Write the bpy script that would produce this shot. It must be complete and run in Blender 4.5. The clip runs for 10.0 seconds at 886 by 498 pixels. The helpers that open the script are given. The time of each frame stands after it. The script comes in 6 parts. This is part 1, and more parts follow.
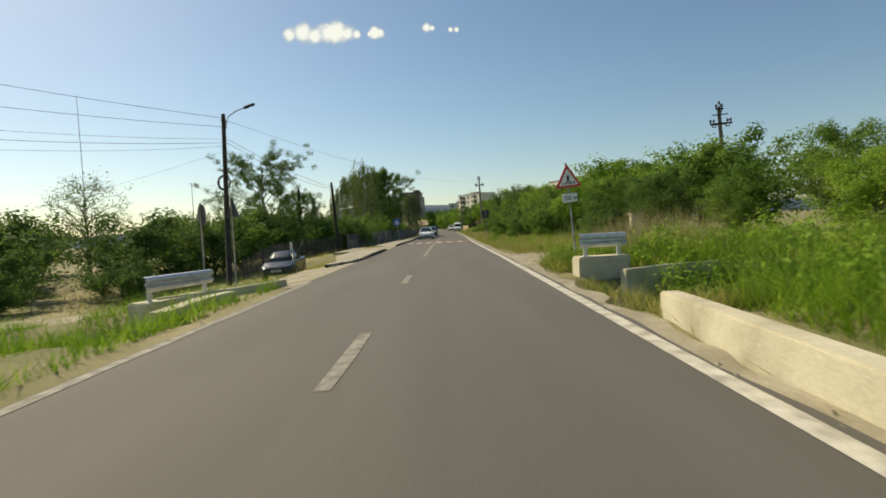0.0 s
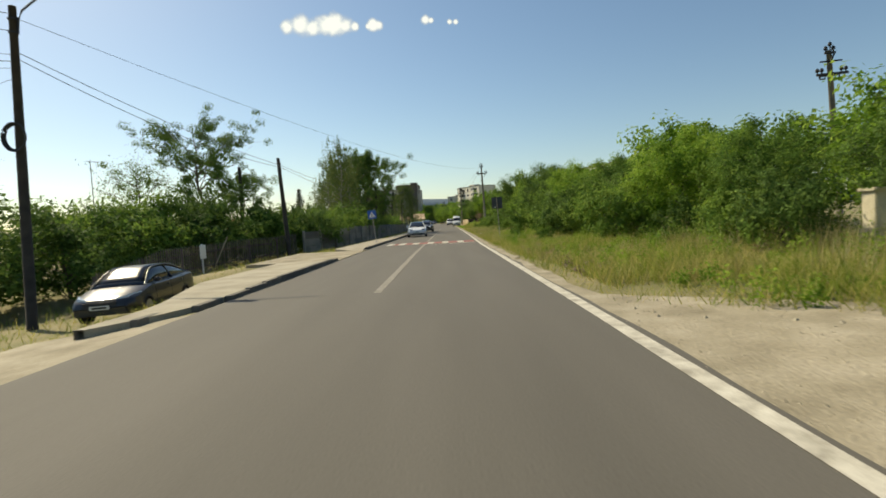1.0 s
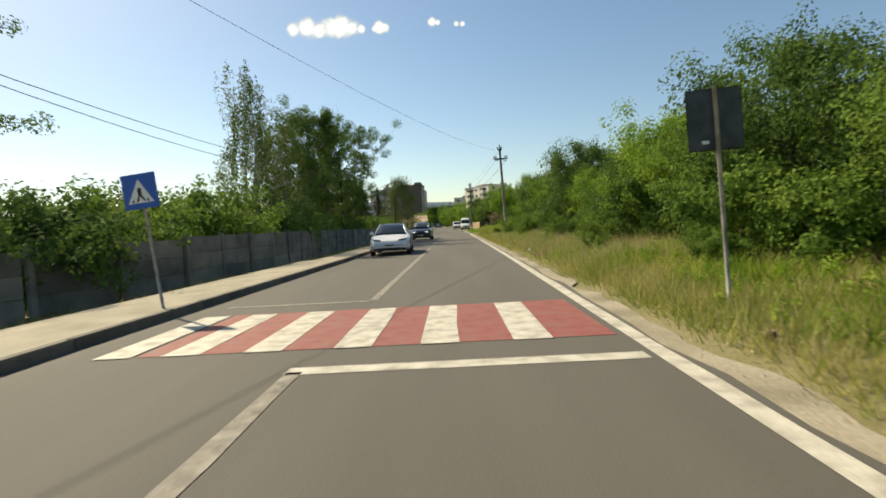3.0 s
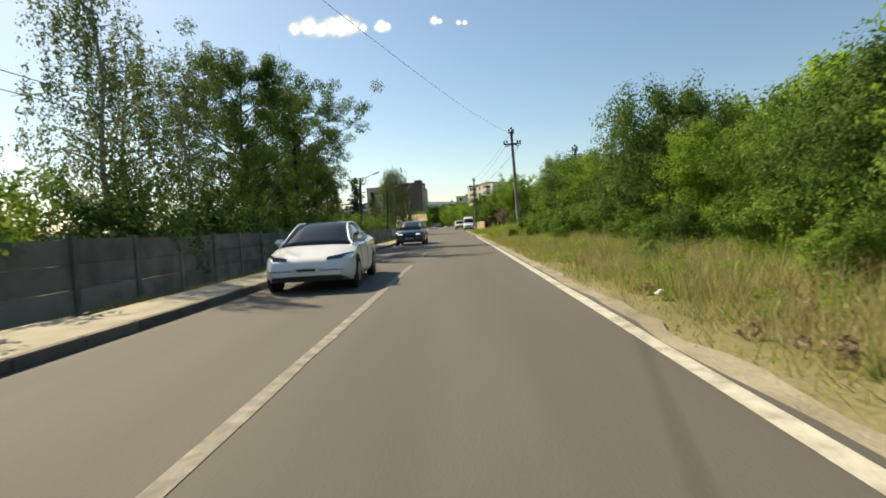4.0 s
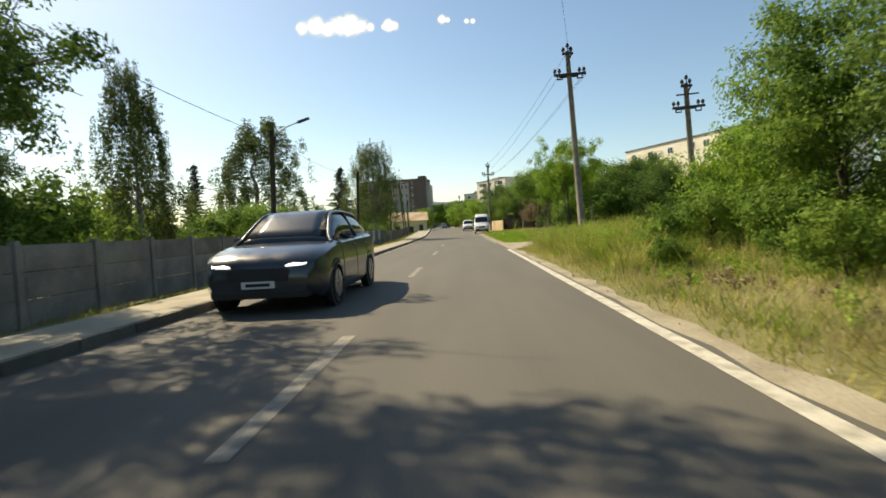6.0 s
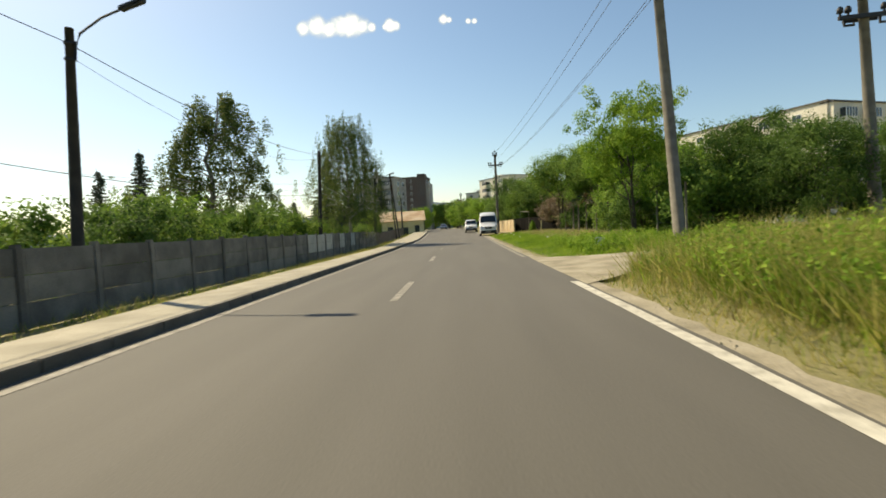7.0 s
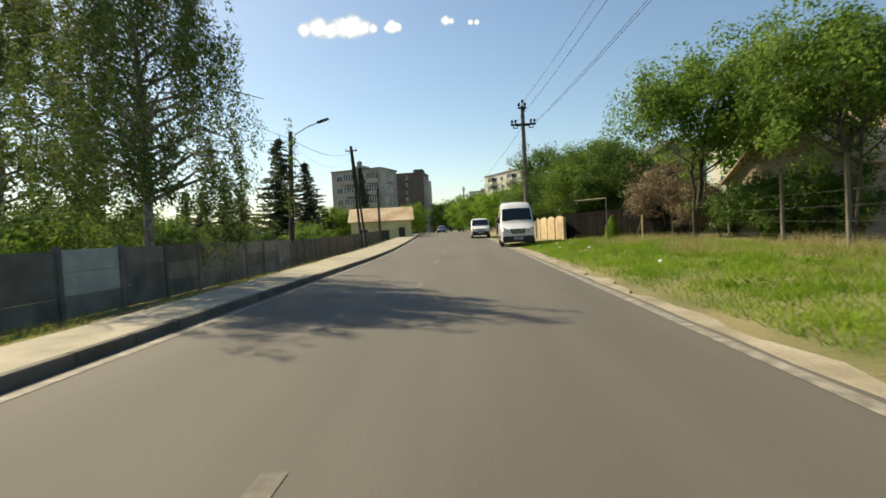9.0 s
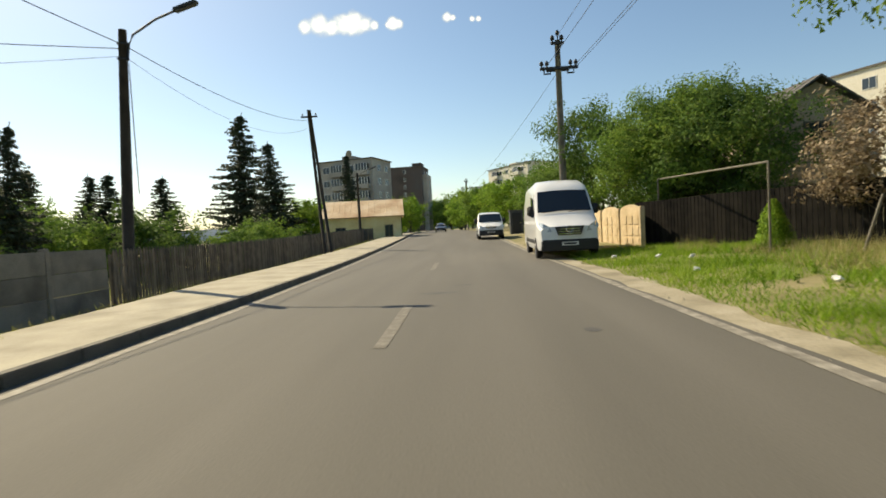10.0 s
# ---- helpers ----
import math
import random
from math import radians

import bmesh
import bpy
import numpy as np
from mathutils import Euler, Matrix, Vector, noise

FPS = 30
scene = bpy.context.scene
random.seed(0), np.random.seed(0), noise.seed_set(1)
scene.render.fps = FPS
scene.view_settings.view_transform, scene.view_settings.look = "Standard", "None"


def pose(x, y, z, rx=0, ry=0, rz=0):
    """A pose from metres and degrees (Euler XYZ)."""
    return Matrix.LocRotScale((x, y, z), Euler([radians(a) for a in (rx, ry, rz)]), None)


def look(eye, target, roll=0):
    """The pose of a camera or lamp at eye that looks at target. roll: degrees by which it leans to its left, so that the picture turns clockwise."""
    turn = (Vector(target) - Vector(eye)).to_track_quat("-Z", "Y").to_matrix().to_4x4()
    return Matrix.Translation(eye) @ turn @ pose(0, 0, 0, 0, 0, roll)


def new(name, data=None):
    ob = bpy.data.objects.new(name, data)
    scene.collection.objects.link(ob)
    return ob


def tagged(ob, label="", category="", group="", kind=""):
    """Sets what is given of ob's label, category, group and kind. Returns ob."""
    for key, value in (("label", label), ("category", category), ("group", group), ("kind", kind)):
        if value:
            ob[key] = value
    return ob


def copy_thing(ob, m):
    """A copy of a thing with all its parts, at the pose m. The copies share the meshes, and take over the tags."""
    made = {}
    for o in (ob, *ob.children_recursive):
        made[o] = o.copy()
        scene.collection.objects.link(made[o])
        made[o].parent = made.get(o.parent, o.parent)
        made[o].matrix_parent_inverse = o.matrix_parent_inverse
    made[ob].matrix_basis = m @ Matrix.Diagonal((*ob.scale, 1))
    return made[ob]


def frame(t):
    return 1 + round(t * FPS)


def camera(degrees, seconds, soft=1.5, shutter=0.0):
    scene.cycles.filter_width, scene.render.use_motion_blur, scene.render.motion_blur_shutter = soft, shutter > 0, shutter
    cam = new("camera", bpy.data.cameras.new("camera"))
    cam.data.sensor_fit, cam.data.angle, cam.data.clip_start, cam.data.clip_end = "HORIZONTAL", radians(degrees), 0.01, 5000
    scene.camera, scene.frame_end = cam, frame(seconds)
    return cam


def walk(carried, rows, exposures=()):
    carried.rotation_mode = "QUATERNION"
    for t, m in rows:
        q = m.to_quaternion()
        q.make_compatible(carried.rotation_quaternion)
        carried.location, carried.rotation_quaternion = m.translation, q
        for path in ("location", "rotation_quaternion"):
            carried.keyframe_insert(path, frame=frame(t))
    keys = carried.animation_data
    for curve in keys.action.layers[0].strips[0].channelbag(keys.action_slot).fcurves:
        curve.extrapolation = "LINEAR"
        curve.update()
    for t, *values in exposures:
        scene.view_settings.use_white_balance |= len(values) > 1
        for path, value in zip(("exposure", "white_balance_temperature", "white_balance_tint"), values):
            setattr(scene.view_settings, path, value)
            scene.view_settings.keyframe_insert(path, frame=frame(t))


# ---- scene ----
cam = camera(82.0, 10.0, 1.7, 0.1)
PATH = [
    (0, 0.000, 0.000, 1.213, 87.702, 3.029, 0.265),
    (0.5, 0.167, 6.860, 1.244, 87.715, 3.029, 0.266),
    (1, 0.290, 13.510, 1.235, 87.046, 3.027, 0.157),
    (1.5, 0.368, 20.181, 1.226, 86.674, 3.026, 0.253),
    (2, 0.405, 26.868, 1.208, 87.286, 3.028, 0.421),
    (2.5, 0.412, 33.028, 1.203, 87.442, 3.028, 0.718),
    (4, 0.616, 52.131, 1.210, 87.426, 3.028, 1.158),
    (4.5, 0.666, 58.701, 1.215, 87.370, 3.028, 1.429),
    (5, 0.693, 65.450, 1.218, 87.536, 3.028, 1.671),
    (5.5, 0.701, 72.416, 1.216, 87.475, 3.028, 1.836),
    (6.8, 0.676, 90.380, 1.217, 87.639, 3.029, 2.225),
    (7, 0.667, 93.199, 1.216, 87.633, 3.029, 2.206),
    (7.5, 0.634, 100.411, 1.209, 87.654, 3.029, 2.198),
    (8, 0.576, 107.611, 1.218, 87.665, 3.029, 2.313),
    (8.5, 0.512, 114.734, 1.215, 87.830, 3.029, 2.374),
    (9, 0.436, 121.847, 1.210, 87.955, 3.029, 2.460),
    (9.5, 0.347, 128.973, 1.210, 87.820, 3.029, 2.537),
    (10, 0.234, 135.723, 1.222, 87.741, 3.029, 2.630),
]
walk(cam, [(t, pose(x, y, z, rx, ry, rz)) for t, x, y, z, rx, ry, rz in PATH], [(0, 0.0, 7900, 4), (1, 0.12, 7900, 4), (2.5, 0.26, 8000, 5), (4, 0.43, 8150, 5), (5.5, 0.56, 8300, 6), (7, 0.41, 8150, 5), (10, 0.41, 8100, 5)])

# ---- world, sun ----
SUN_EL, SUN_AZ = radians(43), math.atan2(-0.76, 0.65)      # azimuth from +y towards +x
world = bpy.data.worlds.new("world")
scene.world = world
world.use_nodes = True
wn = world.node_tree
sky = wn.nodes.new("ShaderNodeTexSky")
sky.sky_type = 'NISHITA'
sky.sun_disc = False
sky.sun_elevation = SUN_EL
sky.sun_rotation = SUN_AZ
sky.air_density, sky.dust_density, sky.ozone_density = 1.05, 0.8, 3.8
sky.altitude = 300
deeper = wn.nodes.new("ShaderNodeHueSaturation")
deeper.inputs["Saturation"].default_value = 1.06
wn.links.new(sky.outputs[0], deeper.inputs["Color"])
wn.links.new(deeper.outputs[0], wn.nodes["Background"].inputs[0])
wn.nodes["Background"].inputs[1].default_value = 0.12
sun = new("sun", bpy.data.lights.new("sun", 'SUN'))
sun.data.energy, sun.data.angle, sun.data.color = 5.0, radians(0.53), (1.0, 0.92, 0.78)
sun_dir = Vector((math.sin(SUN_AZ) * math.cos(SUN_EL), math.cos(SUN_AZ) * math.cos(SUN_EL), math.sin(SUN_EL)))
sun.matrix_world = look(sun_dir * 60, (0, 0, 0))

# ---- materials ----
def mat(name, colours, rough=0.8, metal=0.0, scale=4.0, fine=60.0, bump=0.2, bump_dist=0.01, island=0.0, obj_random=0.0,
        translucent=0.0, coat=0.0, spec=0.5, detail=6.0, stretch=None):
    """A noisy surface: colours is a list of 2 or 3 RGB triples that broad noise blends; fine noise adds grain and relief."""
    m = bpy.data.materials.new(name)
    m.use_nodes = True
    t = m.node_tree
    n, l = t.nodes, t.links
    b = n["Principled BSDF"]
    tc = n.new("ShaderNodeTexCoord")
    geo = n.new("ShaderNodeNewGeometry")
    big = n.new("ShaderNodeTexNoise")
    big.inputs["Scale"].default_value, big.inputs["Detail"].default_value = scale, detail
    small = n.new("ShaderNodeTexNoise")
    small.inputs["Scale"].default_value, small.inputs["Detail"].default_value = fine, 3.0
    l.new(geo.outputs["Position"], small.inputs["Vector"])
    if stretch:
        mp = n.new("ShaderNodeMapping")
        mp.inputs["Scale"].default_value = stretch
        l.new(geo.outputs["Position"], mp.inputs["Vector"])
        l.new(mp.outputs[0], big.inputs["Vector"])
    else:
        l.new(geo.outputs["Position"], big.inputs["Vector"])
    ramp = n.new("ShaderNodeValToRGB")
    e = ramp.color_ramp.elements
    pos = [0.32, 0.68] if len(colours) == 2 else [0.3, 0.5, 0.7]
    while len(e) < len(colours):
        e.new(0.5)
    for k, (p, c) in enumerate(zip(pos, colours)):
        e[k].position, e[k].color = p, (*c, 1)
    src = big.outputs["Fac"]
    if island or obj_random:
        mix = n.new("ShaderNodeMath")
        mix.operation = 'MULTIPLY_ADD'
        if island:
            l.new(geo.outputs["Random Per Island"], mix.inputs[0])
        else:
            oi = n.new("ShaderNodeObjectInfo")
            l.new(oi.outputs["Random"], mix.inputs[0])
        mix.inputs[1].default_value = island or obj_random
        l.new(big.outputs["Fac"], mix.inputs[2])
        sub = n.new("ShaderNodeMath")
        sub.operation = 'SUBTRACT'
        l.new(mix.outputs[0], sub.inputs[0])
        sub.inputs[1].default_value = (island or obj_random) / 2
        src = sub.outputs[0]
    l.new(src, ramp.inputs[0])
    grain = n.new("ShaderNodeMixRGB")
    grain.blend_type = 'OVERLAY'
    grain.inputs[0].default_value = 0.35
    l.new(ramp.outputs[0], grain.inputs[1])
    l.new(small.outputs["Fac"], grain.inputs[2])
    l.new(grain.outputs[0], b.inputs["Base Color"])
    b.inputs["Roughness"].default_value, b.inputs["Metallic"].default_value = rough, metal
    b.inputs["Specular IOR Level"].default_value = spec
    b.inputs["Coat Weight"].default_value = coat
    if bump:
        bp = n.new("ShaderNodeBump")
        bp.inputs["Strength"].default_value, bp.inputs["Distance"].default_value = bump, bump_dist
        l.new(small.outputs["Fac"], bp.inputs["Height"])
        l.new(bp.outputs[0], b.inputs["Normal"])
    if translucent:
        tr = n.new("ShaderNodeBsdfTranslucent")
        l.new(grain.outputs[0], tr.inputs[0])
        ms = n.new("ShaderNodeMixShader")
        ms.inputs[0].default_value = translucent
        l.new(b.outputs[0], ms.inputs[1])
        l.new(tr.outputs[0], ms.inputs[2])
        l.new(ms.outputs[0], n["Material Output"].inputs[0])
    return m


def plain(name, c, rough=0.5, metal=0.0, coat=0.0, emit=0.0):
    m = bpy.data.materials.new(name)
    m.use_nodes = True
    b = m.node_tree.nodes["Principled BSDF"]
    b.inputs["Base Color"].default_value = (*c, 1)
    b.inputs["Roughness"].default_value, b.inputs["Metallic"].default_value = rough, metal
    b.inputs["Coat Weight"].default_value = coat
    if emit:
        b.inputs["Emission Color"].default_value, b.inputs["Emission Strength"].default_value = (*c, 1), emit
    return m


ASPHALT = mat("asphalt", [(0.086, 0.079, 0.066), (0.098, 0.090, 0.075), (0.111, 0.102, 0.086)], 0.85, scale=1.0, fine=55, bump=0.3, bump_dist=0.004, stretch=(1.1, 0.10, 1.0), detail=9.0)
PATCH = mat("dark asphalt marks", [(0.06, 0.058, 0.055), (0.09, 0.086, 0.08)], 0.9, scale=3, fine=120)
PAINT = mat("road paint", [(0.30, 0.275, 0.22), (0.50, 0.47, 0.39), (0.62, 0.59, 0.50)], 0.7, scale=5, fine=60, bump=0.1)
PAINT_OLD = mat("worn road paint", [(0.13, 0.118, 0.095), (0.22, 0.20, 0.165), (0.33, 0.305, 0.255)], 0.8, scale=6, fine=50, bump=0.1)
PAINT_FAINT = mat("nearly gone road paint", [(0.11, 0.098, 0.078), (0.15, 0.135, 0.11), (0.20, 0.18, 0.15)], 0.85, scale=7, fine=50, bump=0.1)
PAINT_RED = mat("red road paint", [(0.20, 0.055, 0.045), (0.27, 0.075, 0.06), (0.22, 0.11, 0.09)], 0.75, scale=4, fine=60, bump=0.1)
DIRT = mat("dry dirt", [(0.20, 0.172, 0.115), (0.30, 0.262, 0.185), (0.38, 0.335, 0.25)], 0.95, scale=1.3, fine=25, bump=0.5, bump_dist=0.03)
EARTH = mat("grass earth", [(0.12, 0.125, 0.04), (0.205, 0.18, 0.078), (0.28, 0.238, 0.13)], 0.95, scale=0.35, fine=20, bump=0.5, bump_dist=0.04)
CONCRETE = mat("concrete", [(0.25, 0.222, 0.16), (0.33, 0.295, 0.22), (0.40, 0.36, 0.27)], 0.9, scale=1.2, fine=45, bump=0.2)
CONCRETE_PALE = mat("limewashed concrete", [(0.36, 0.32, 0.22), (0.50, 0.45, 0.32), (0.60, 0.55, 0.41)], 0.9, scale=1.6, fine=40, bump=0.25)
KERB = mat("kerb stone", [(0.11, 0.10, 0.082), (0.17, 0.155, 0.128)], 0.9, scale=2, fine=50, obj_random=0.3)
PANEL = mat("fence concrete", [(0.12, 0.112, 0.098), (0.18, 0.168, 0.148), (0.25, 0.235, 0.205)], 0.9, scale=1.5, fine=40, obj_random=0.35)
PANEL_PALE = mat("whitewashed fence concrete", [(0.40, 0.40, 0.37), (0.55, 0.55, 0.51)], 0.9, scale=2, fine=40)
TAN = mat("tan cast concrete", [(0.50, 0.38, 0.22), (0.62, 0.48, 0.30), (0.70, 0.56, 0.36)], 0.85, scale=3, fine=30, bump=0.35, bump_dist=0.02)
WOOD_GREY = mat("weathered wood", [(0.075, 0.064, 0.052), (0.125, 0.107, 0.088), (0.18, 0.152, 0.122)], 0.9, scale=3, fine=35, obj_random=0.4)
# near-black base colour carries the shade under the trees
WOOD_SHADE = mat("shade-darkened boards", [(0.012, 0.011, 0.010), (0.026, 0.023, 0.02)], 1.0, scale=3, fine=40, obj_random=0.3, spec=0.08)
WOOD_POLE = mat("dark pole timber", [(0.028, 0.024, 0.02), (0.05, 0.042, 0.034)], 0.9, scale=3, fine=50)
POLE_GREY = mat("pole concrete", [(0.13, 0.115, 0.09), (0.21, 0.188, 0.15)], 0.9, scale=2.5, fine=40)
STEEL = mat("galvanised steel", [(0.50, 0.51, 0.52), (0.66, 0.67, 0.68)], 0.45, 0.7, scale=6, fine=90, bump=0.05)
POST_GREY = mat("rusty grey post", [(0.17, 0.155, 0.13), (0.30, 0.285, 0.26), (0.42, 0.40, 0.37)], 0.7, scale=5, fine=60)
STEEL_DARK = plain("dark iron", (0.04, 0.04, 0.042), 0.6, 0.5)
SIGN_WHITE = plain("sign white", (0.75, 0.75, 0.72), 0.4)
SIGN_RED = plain("sign red", (0.50, 0.02, 0.025), 0.4)
SIGN_BLUE = plain("sign blue", (0.015, 0.10, 0.42), 0.4)
SIGN_BACK = mat("sign back grey", [(0.05, 0.055, 0.06), (0.09, 0.095, 0.10)], 0.6, 0.4, scale=5)
BLACK = plain("sign black", (0.012, 0.012, 0.012), 0.5)
WIRE = plain("cable black", (0.02, 0.02, 0.02), 0.6)
BARK = mat("bark", [(0.06, 0.048, 0.035), (0.12, 0.10, 0.075)], 0.95, scale=4, fine=30, bump=0.6, bump_dist=0.02)
BARK_BIRCH = mat("birch bark", [(0.10, 0.09, 0.08), (0.38, 0.36, 0.33)], 0.9, scale=6, fine=20, bump=0.3)
LEAF_BRIGHT = mat("bright green leaves", [(0.11, 0.214, 0.025), (0.2, 0.33, 0.041), (0.324, 0.44, 0.069)], 0.75, scale=0.6, fine=5, bump=0, island=0.32, translucent=0.42, spec=0.12)
LEAF_MID = mat("green leaves", [(0.081, 0.157, 0.029), (0.146, 0.247, 0.044), (0.24, 0.338, 0.065)], 0.75, scale=0.6, fine=5, bump=0, island=0.32, translucent=0.40, spec=0.12)
LEAF_DARK = mat("dark green leaves", [(0.056, 0.106, 0.025), (0.1, 0.175, 0.037), (0.156, 0.237, 0.056)], 0.75, scale=0.6, fine=5, bump=0, island=0.32, translucent=0.36, spec=0.12)
LEAF_BIRCH = mat("dry birch leaves", [(0.062, 0.108, 0.032), (0.115, 0.168, 0.048), (0.195, 0.225, 0.07)], 0.75, scale=0.6, fine=5, bump=0, island=0.6, translucent=0.36, spec=0.12)
LEAF_BROWN = mat("withered brown leaves", [(0.17, 0.125, 0.075), (0.27, 0.205, 0.13), (0.37, 0.295, 0.21)], 0.75, scale=0.8, fine=5, bump=0, island=0.6, translucent=0.25, spec=0.12)
NEEDLE = mat("spruce needles", [(0.022, 0.036, 0.019), (0.04, 0.058, 0.03), (0.066, 0.086, 0.042)], 0.6, scale=0.8, fine=5, bump=0, island=0.5, translucent=0.12, spec=0.3)
GRASS_GREEN = mat("green grass", [(0.11, 0.22, 0.016), (0.20, 0.34, 0.028), (0.30, 0.41, 0.05)], 0.6, scale=0.4, fine=3, bump=0, island=0.45, translucent=0.45, spec=0.25)
GRASS_MIX = mat("half-dry grass", [(0.17, 0.245, 0.034), (0.33, 0.335, 0.08), (0.46, 0.40, 0.15)], 0.7, scale=0.55, fine=3, bump=0, island=0.5, translucent=0.45, spec=0.2)
GRASS_DRY = mat("dry straw", [(0.26, 0.225, 0.09), (0.40, 0.355, 0.155), (0.51, 0.465, 0.24)], 0.7, scale=0.5, fine=3, bump=0, island=0.6, translucent=0.35, spec=0.2)
RUBBER = plain("tyre rubber", (0.018, 0.018, 0.018), 0.8)
RIM = plain("wheel rim", (0.35, 0.35, 0.36), 0.35, 0.9)
GLASS_CAR = plain("dark car glass", (0.014, 0.022, 0.03), 0.05, 0.0, 0.1)
CHROME = plain("chrome", (0.7, 0.7, 0.7), 0.2, 1.0)
LAMP_GLASS = plain("lamp glass", (0.55, 0.57, 0.58), 0.12, 0.2, 0.6)
LAMP_DARK = plain("dark headlight glass", (0.06, 0.065, 0.07), 0.08, 0.0, 0.8)
PLASTIC = plain("black trim plastic", (0.025, 0.025, 0.026), 0.65)
CAR_WHITE = mat("white car paint", [(0.74, 0.74, 0.73), (0.80, 0.80, 0.79)], 0.3, scale=2, fine=40, bump=0, coat=0.6)
CAR_BLACK = mat("black car paint", [(0.012, 0.013, 0.016), (0.02, 0.021, 0.025)], 0.3, scale=2, fine=40, bump=0, coat=0.35)
CAR_BLUE = mat("dark blue-grey car paint", [(0.018, 0.024, 0.03), (0.028, 0.034, 0.042)], 0.28, scale=2, fine=40, bump=0, coat=0.8)
PLATE = plain("number plate", (0.7, 0.7, 0.68), 0.5)
WALL_GREY = mat("grey block render", [(0.28, 0.265, 0.24), (0.36, 0.34, 0.31), (0.42, 0.40, 0.36)], 0.9, scale=0.25, fine=6, bump=0.1)
WALL_WHITE = mat("cream block render", [(0.62, 0.58, 0.48), (0.72, 0.68, 0.58)], 0.9, scale=0.3, fine=6, bump=0.1)
WALL_BROWN = mat("brown block render", [(0.072, 0.058, 0.054), (0.105, 0.082, 0.074), (0.10, 0.092, 0.09)], 0.9, scale=0.15, fine=5, bump=0.1)
WALL_YELLOW = mat("yellow lime plaster", [(0.66, 0.55, 0.26), (0.76, 0.66, 0.33), (0.80, 0.72, 0.42)], 0.9, scale=0.8, fine=12, bump=0.15)
WALL_BRICK = mat("old house plaster", [(0.30, 0.24, 0.18), (0.42, 0.34, 0.26)], 0.9, scale=1, fine=12)
ROOF_TAN = mat("rusty sheet roof", [(0.42, 0.25, 0.13), (0.56, 0.40, 0.24), (0.66, 0.53, 0.36)], 0.7, scale=0.5, fine=8, bump=0.2)
ROOF_RED = mat("orange roof tiles", [(0.34, 0.13, 0.05), (0.45, 0.20, 0.08), (0.40, 0.17, 0.07)], 0.85, scale=1, fine=14, island=0.4)
ROOF_DARK = mat("dark flat roof", [(0.09, 0.085, 0.08), (0.14, 0.13, 0.12)], 0.9, scale=0.5)
WIN = plain("window glass", (0.03, 0.04, 0.05), 0.08, 0.0, 0.4)
WIN_FRAME = plain("white window frame", (0.7, 0.7, 0.68), 0.5)
PAPER = plain("white litter", (0.75, 0.75, 0.73), 0.7)
# distance haze is mixed into the hill's blue base colour
HILL = mat("haze-tinted wooded hill", [(0.10, 0.15, 0.20), (0.13, 0.18, 0.23)], 1.0, scale=0.01, fine=0.1, bump=0)


# ---- mesh helpers ----
def mesh_ob(name, verts, faces, material, parent=None, smooth=False):
    me = bpy.data.meshes.new(name)
    me.from_pydata(verts, [], faces)
    me.materials.append(material)
    if smooth:
        me.polygons.foreach_set("use_smooth", [True] * len(me.polygons))
    ob = new(name, me)
    ob.parent = parent
    return ob


def part(name, bm, material, parent=None, label="", smooth=False):
    me = bpy.data.meshes.new(name)
    bm.normal_update()
    bm.to_mesh(me)
    bm.free()
    me.materials.append(material)
    if smooth:
        me.polygons.foreach_set("use_smooth", [True] * len(me.polygons))
    ob = new(name, me)
    ob.parent = parent
    if label:
        tagged(ob, label)
    return ob


def thing(name, m, label, category, group=""):
    ob = new(name)
    ob.matrix_world = m
    return tagged(ob, label, category, group)


def box(bm, x0, x1, y0, y1, z0, z1, bevel=0.0):
    r = bmesh.ops.create_cube(bm, size=1.0)
    for v in r["verts"]:
        v.co = Vector((x0 + (v.co.x + 0.5) * (x1 - x0), y0 + (v.co.y + 0.5) * (y1 - y0), z0 + (v.co.z + 0.5) * (z1 - z0)))
    if bevel:
        ed = {e for v in r["verts"] for e in v.link_edges}
        bmesh.ops.bevel(bm, geom=list(ed), offset=bevel, segments=2, affect='EDGES')
    return bm


def tube(bm, pts, radii, sides=8, cap=True):
    """A tapered tube along points."""
    rings = []
    for k, p in enumerate(pts):
        p = Vector(p)
        d = Vector(pts[min(k + 1, len(pts) - 1)]) - Vector(pts[max(k - 1, 0)])
        d.normalize()
        a = d.cross(Vector((0, 0, 1)) if abs(d.z) < 0.9 else Vector((1, 0, 0))).normalized()
        b = d.cross(a)
        rings.append([bm.verts.new(p + (a * math.cos(2 * math.pi * s / sides) + b * math.sin(2 * math.pi * s / sides)) * radii[k]) for s in range(sides)])
    for r0, r1 in zip(rings, rings[1:]):
        for s in range(sides):
            bm.faces.new((r0[s], r0[(s + 1) % sides], r1[(s + 1) % sides], r1[s]))
    if cap:
        bm.faces.new(rings[0])
        bm.faces.new(rings[-1][::-1])
    return bm


def prism(bm, outline, depth, axis="y", base=0.0):
    """A flat outline (u, v) raised along an axis: u, v are x, z for axis y; y, z for axis x; x, y for axis z."""
    def at3(u, v, d):
        return {"y": (u, d, v), "x": (d, u, v), "z": (u, v, d)}[axis]
    lo = [bm.verts.new(at3(u, v, base)) for u, v in outline]
    hi = [bm.verts.new(at3(u, v, base + depth)) for u, v in outline]
    bm.faces.new(lo)
    bm.faces.new(hi[::-1])
    for k in range(len(lo)):
        j = (k + 1) % len(lo)
        bm.faces.new((lo[j], lo[k], hi[k], hi[j]))
    bmesh.ops.recalc_face_normals(bm, faces=bm.faces)
    return bm


def lerp_table(table, y):
    return float(np.interp(y, [a for a, _ in table], [b for _, b in table]))


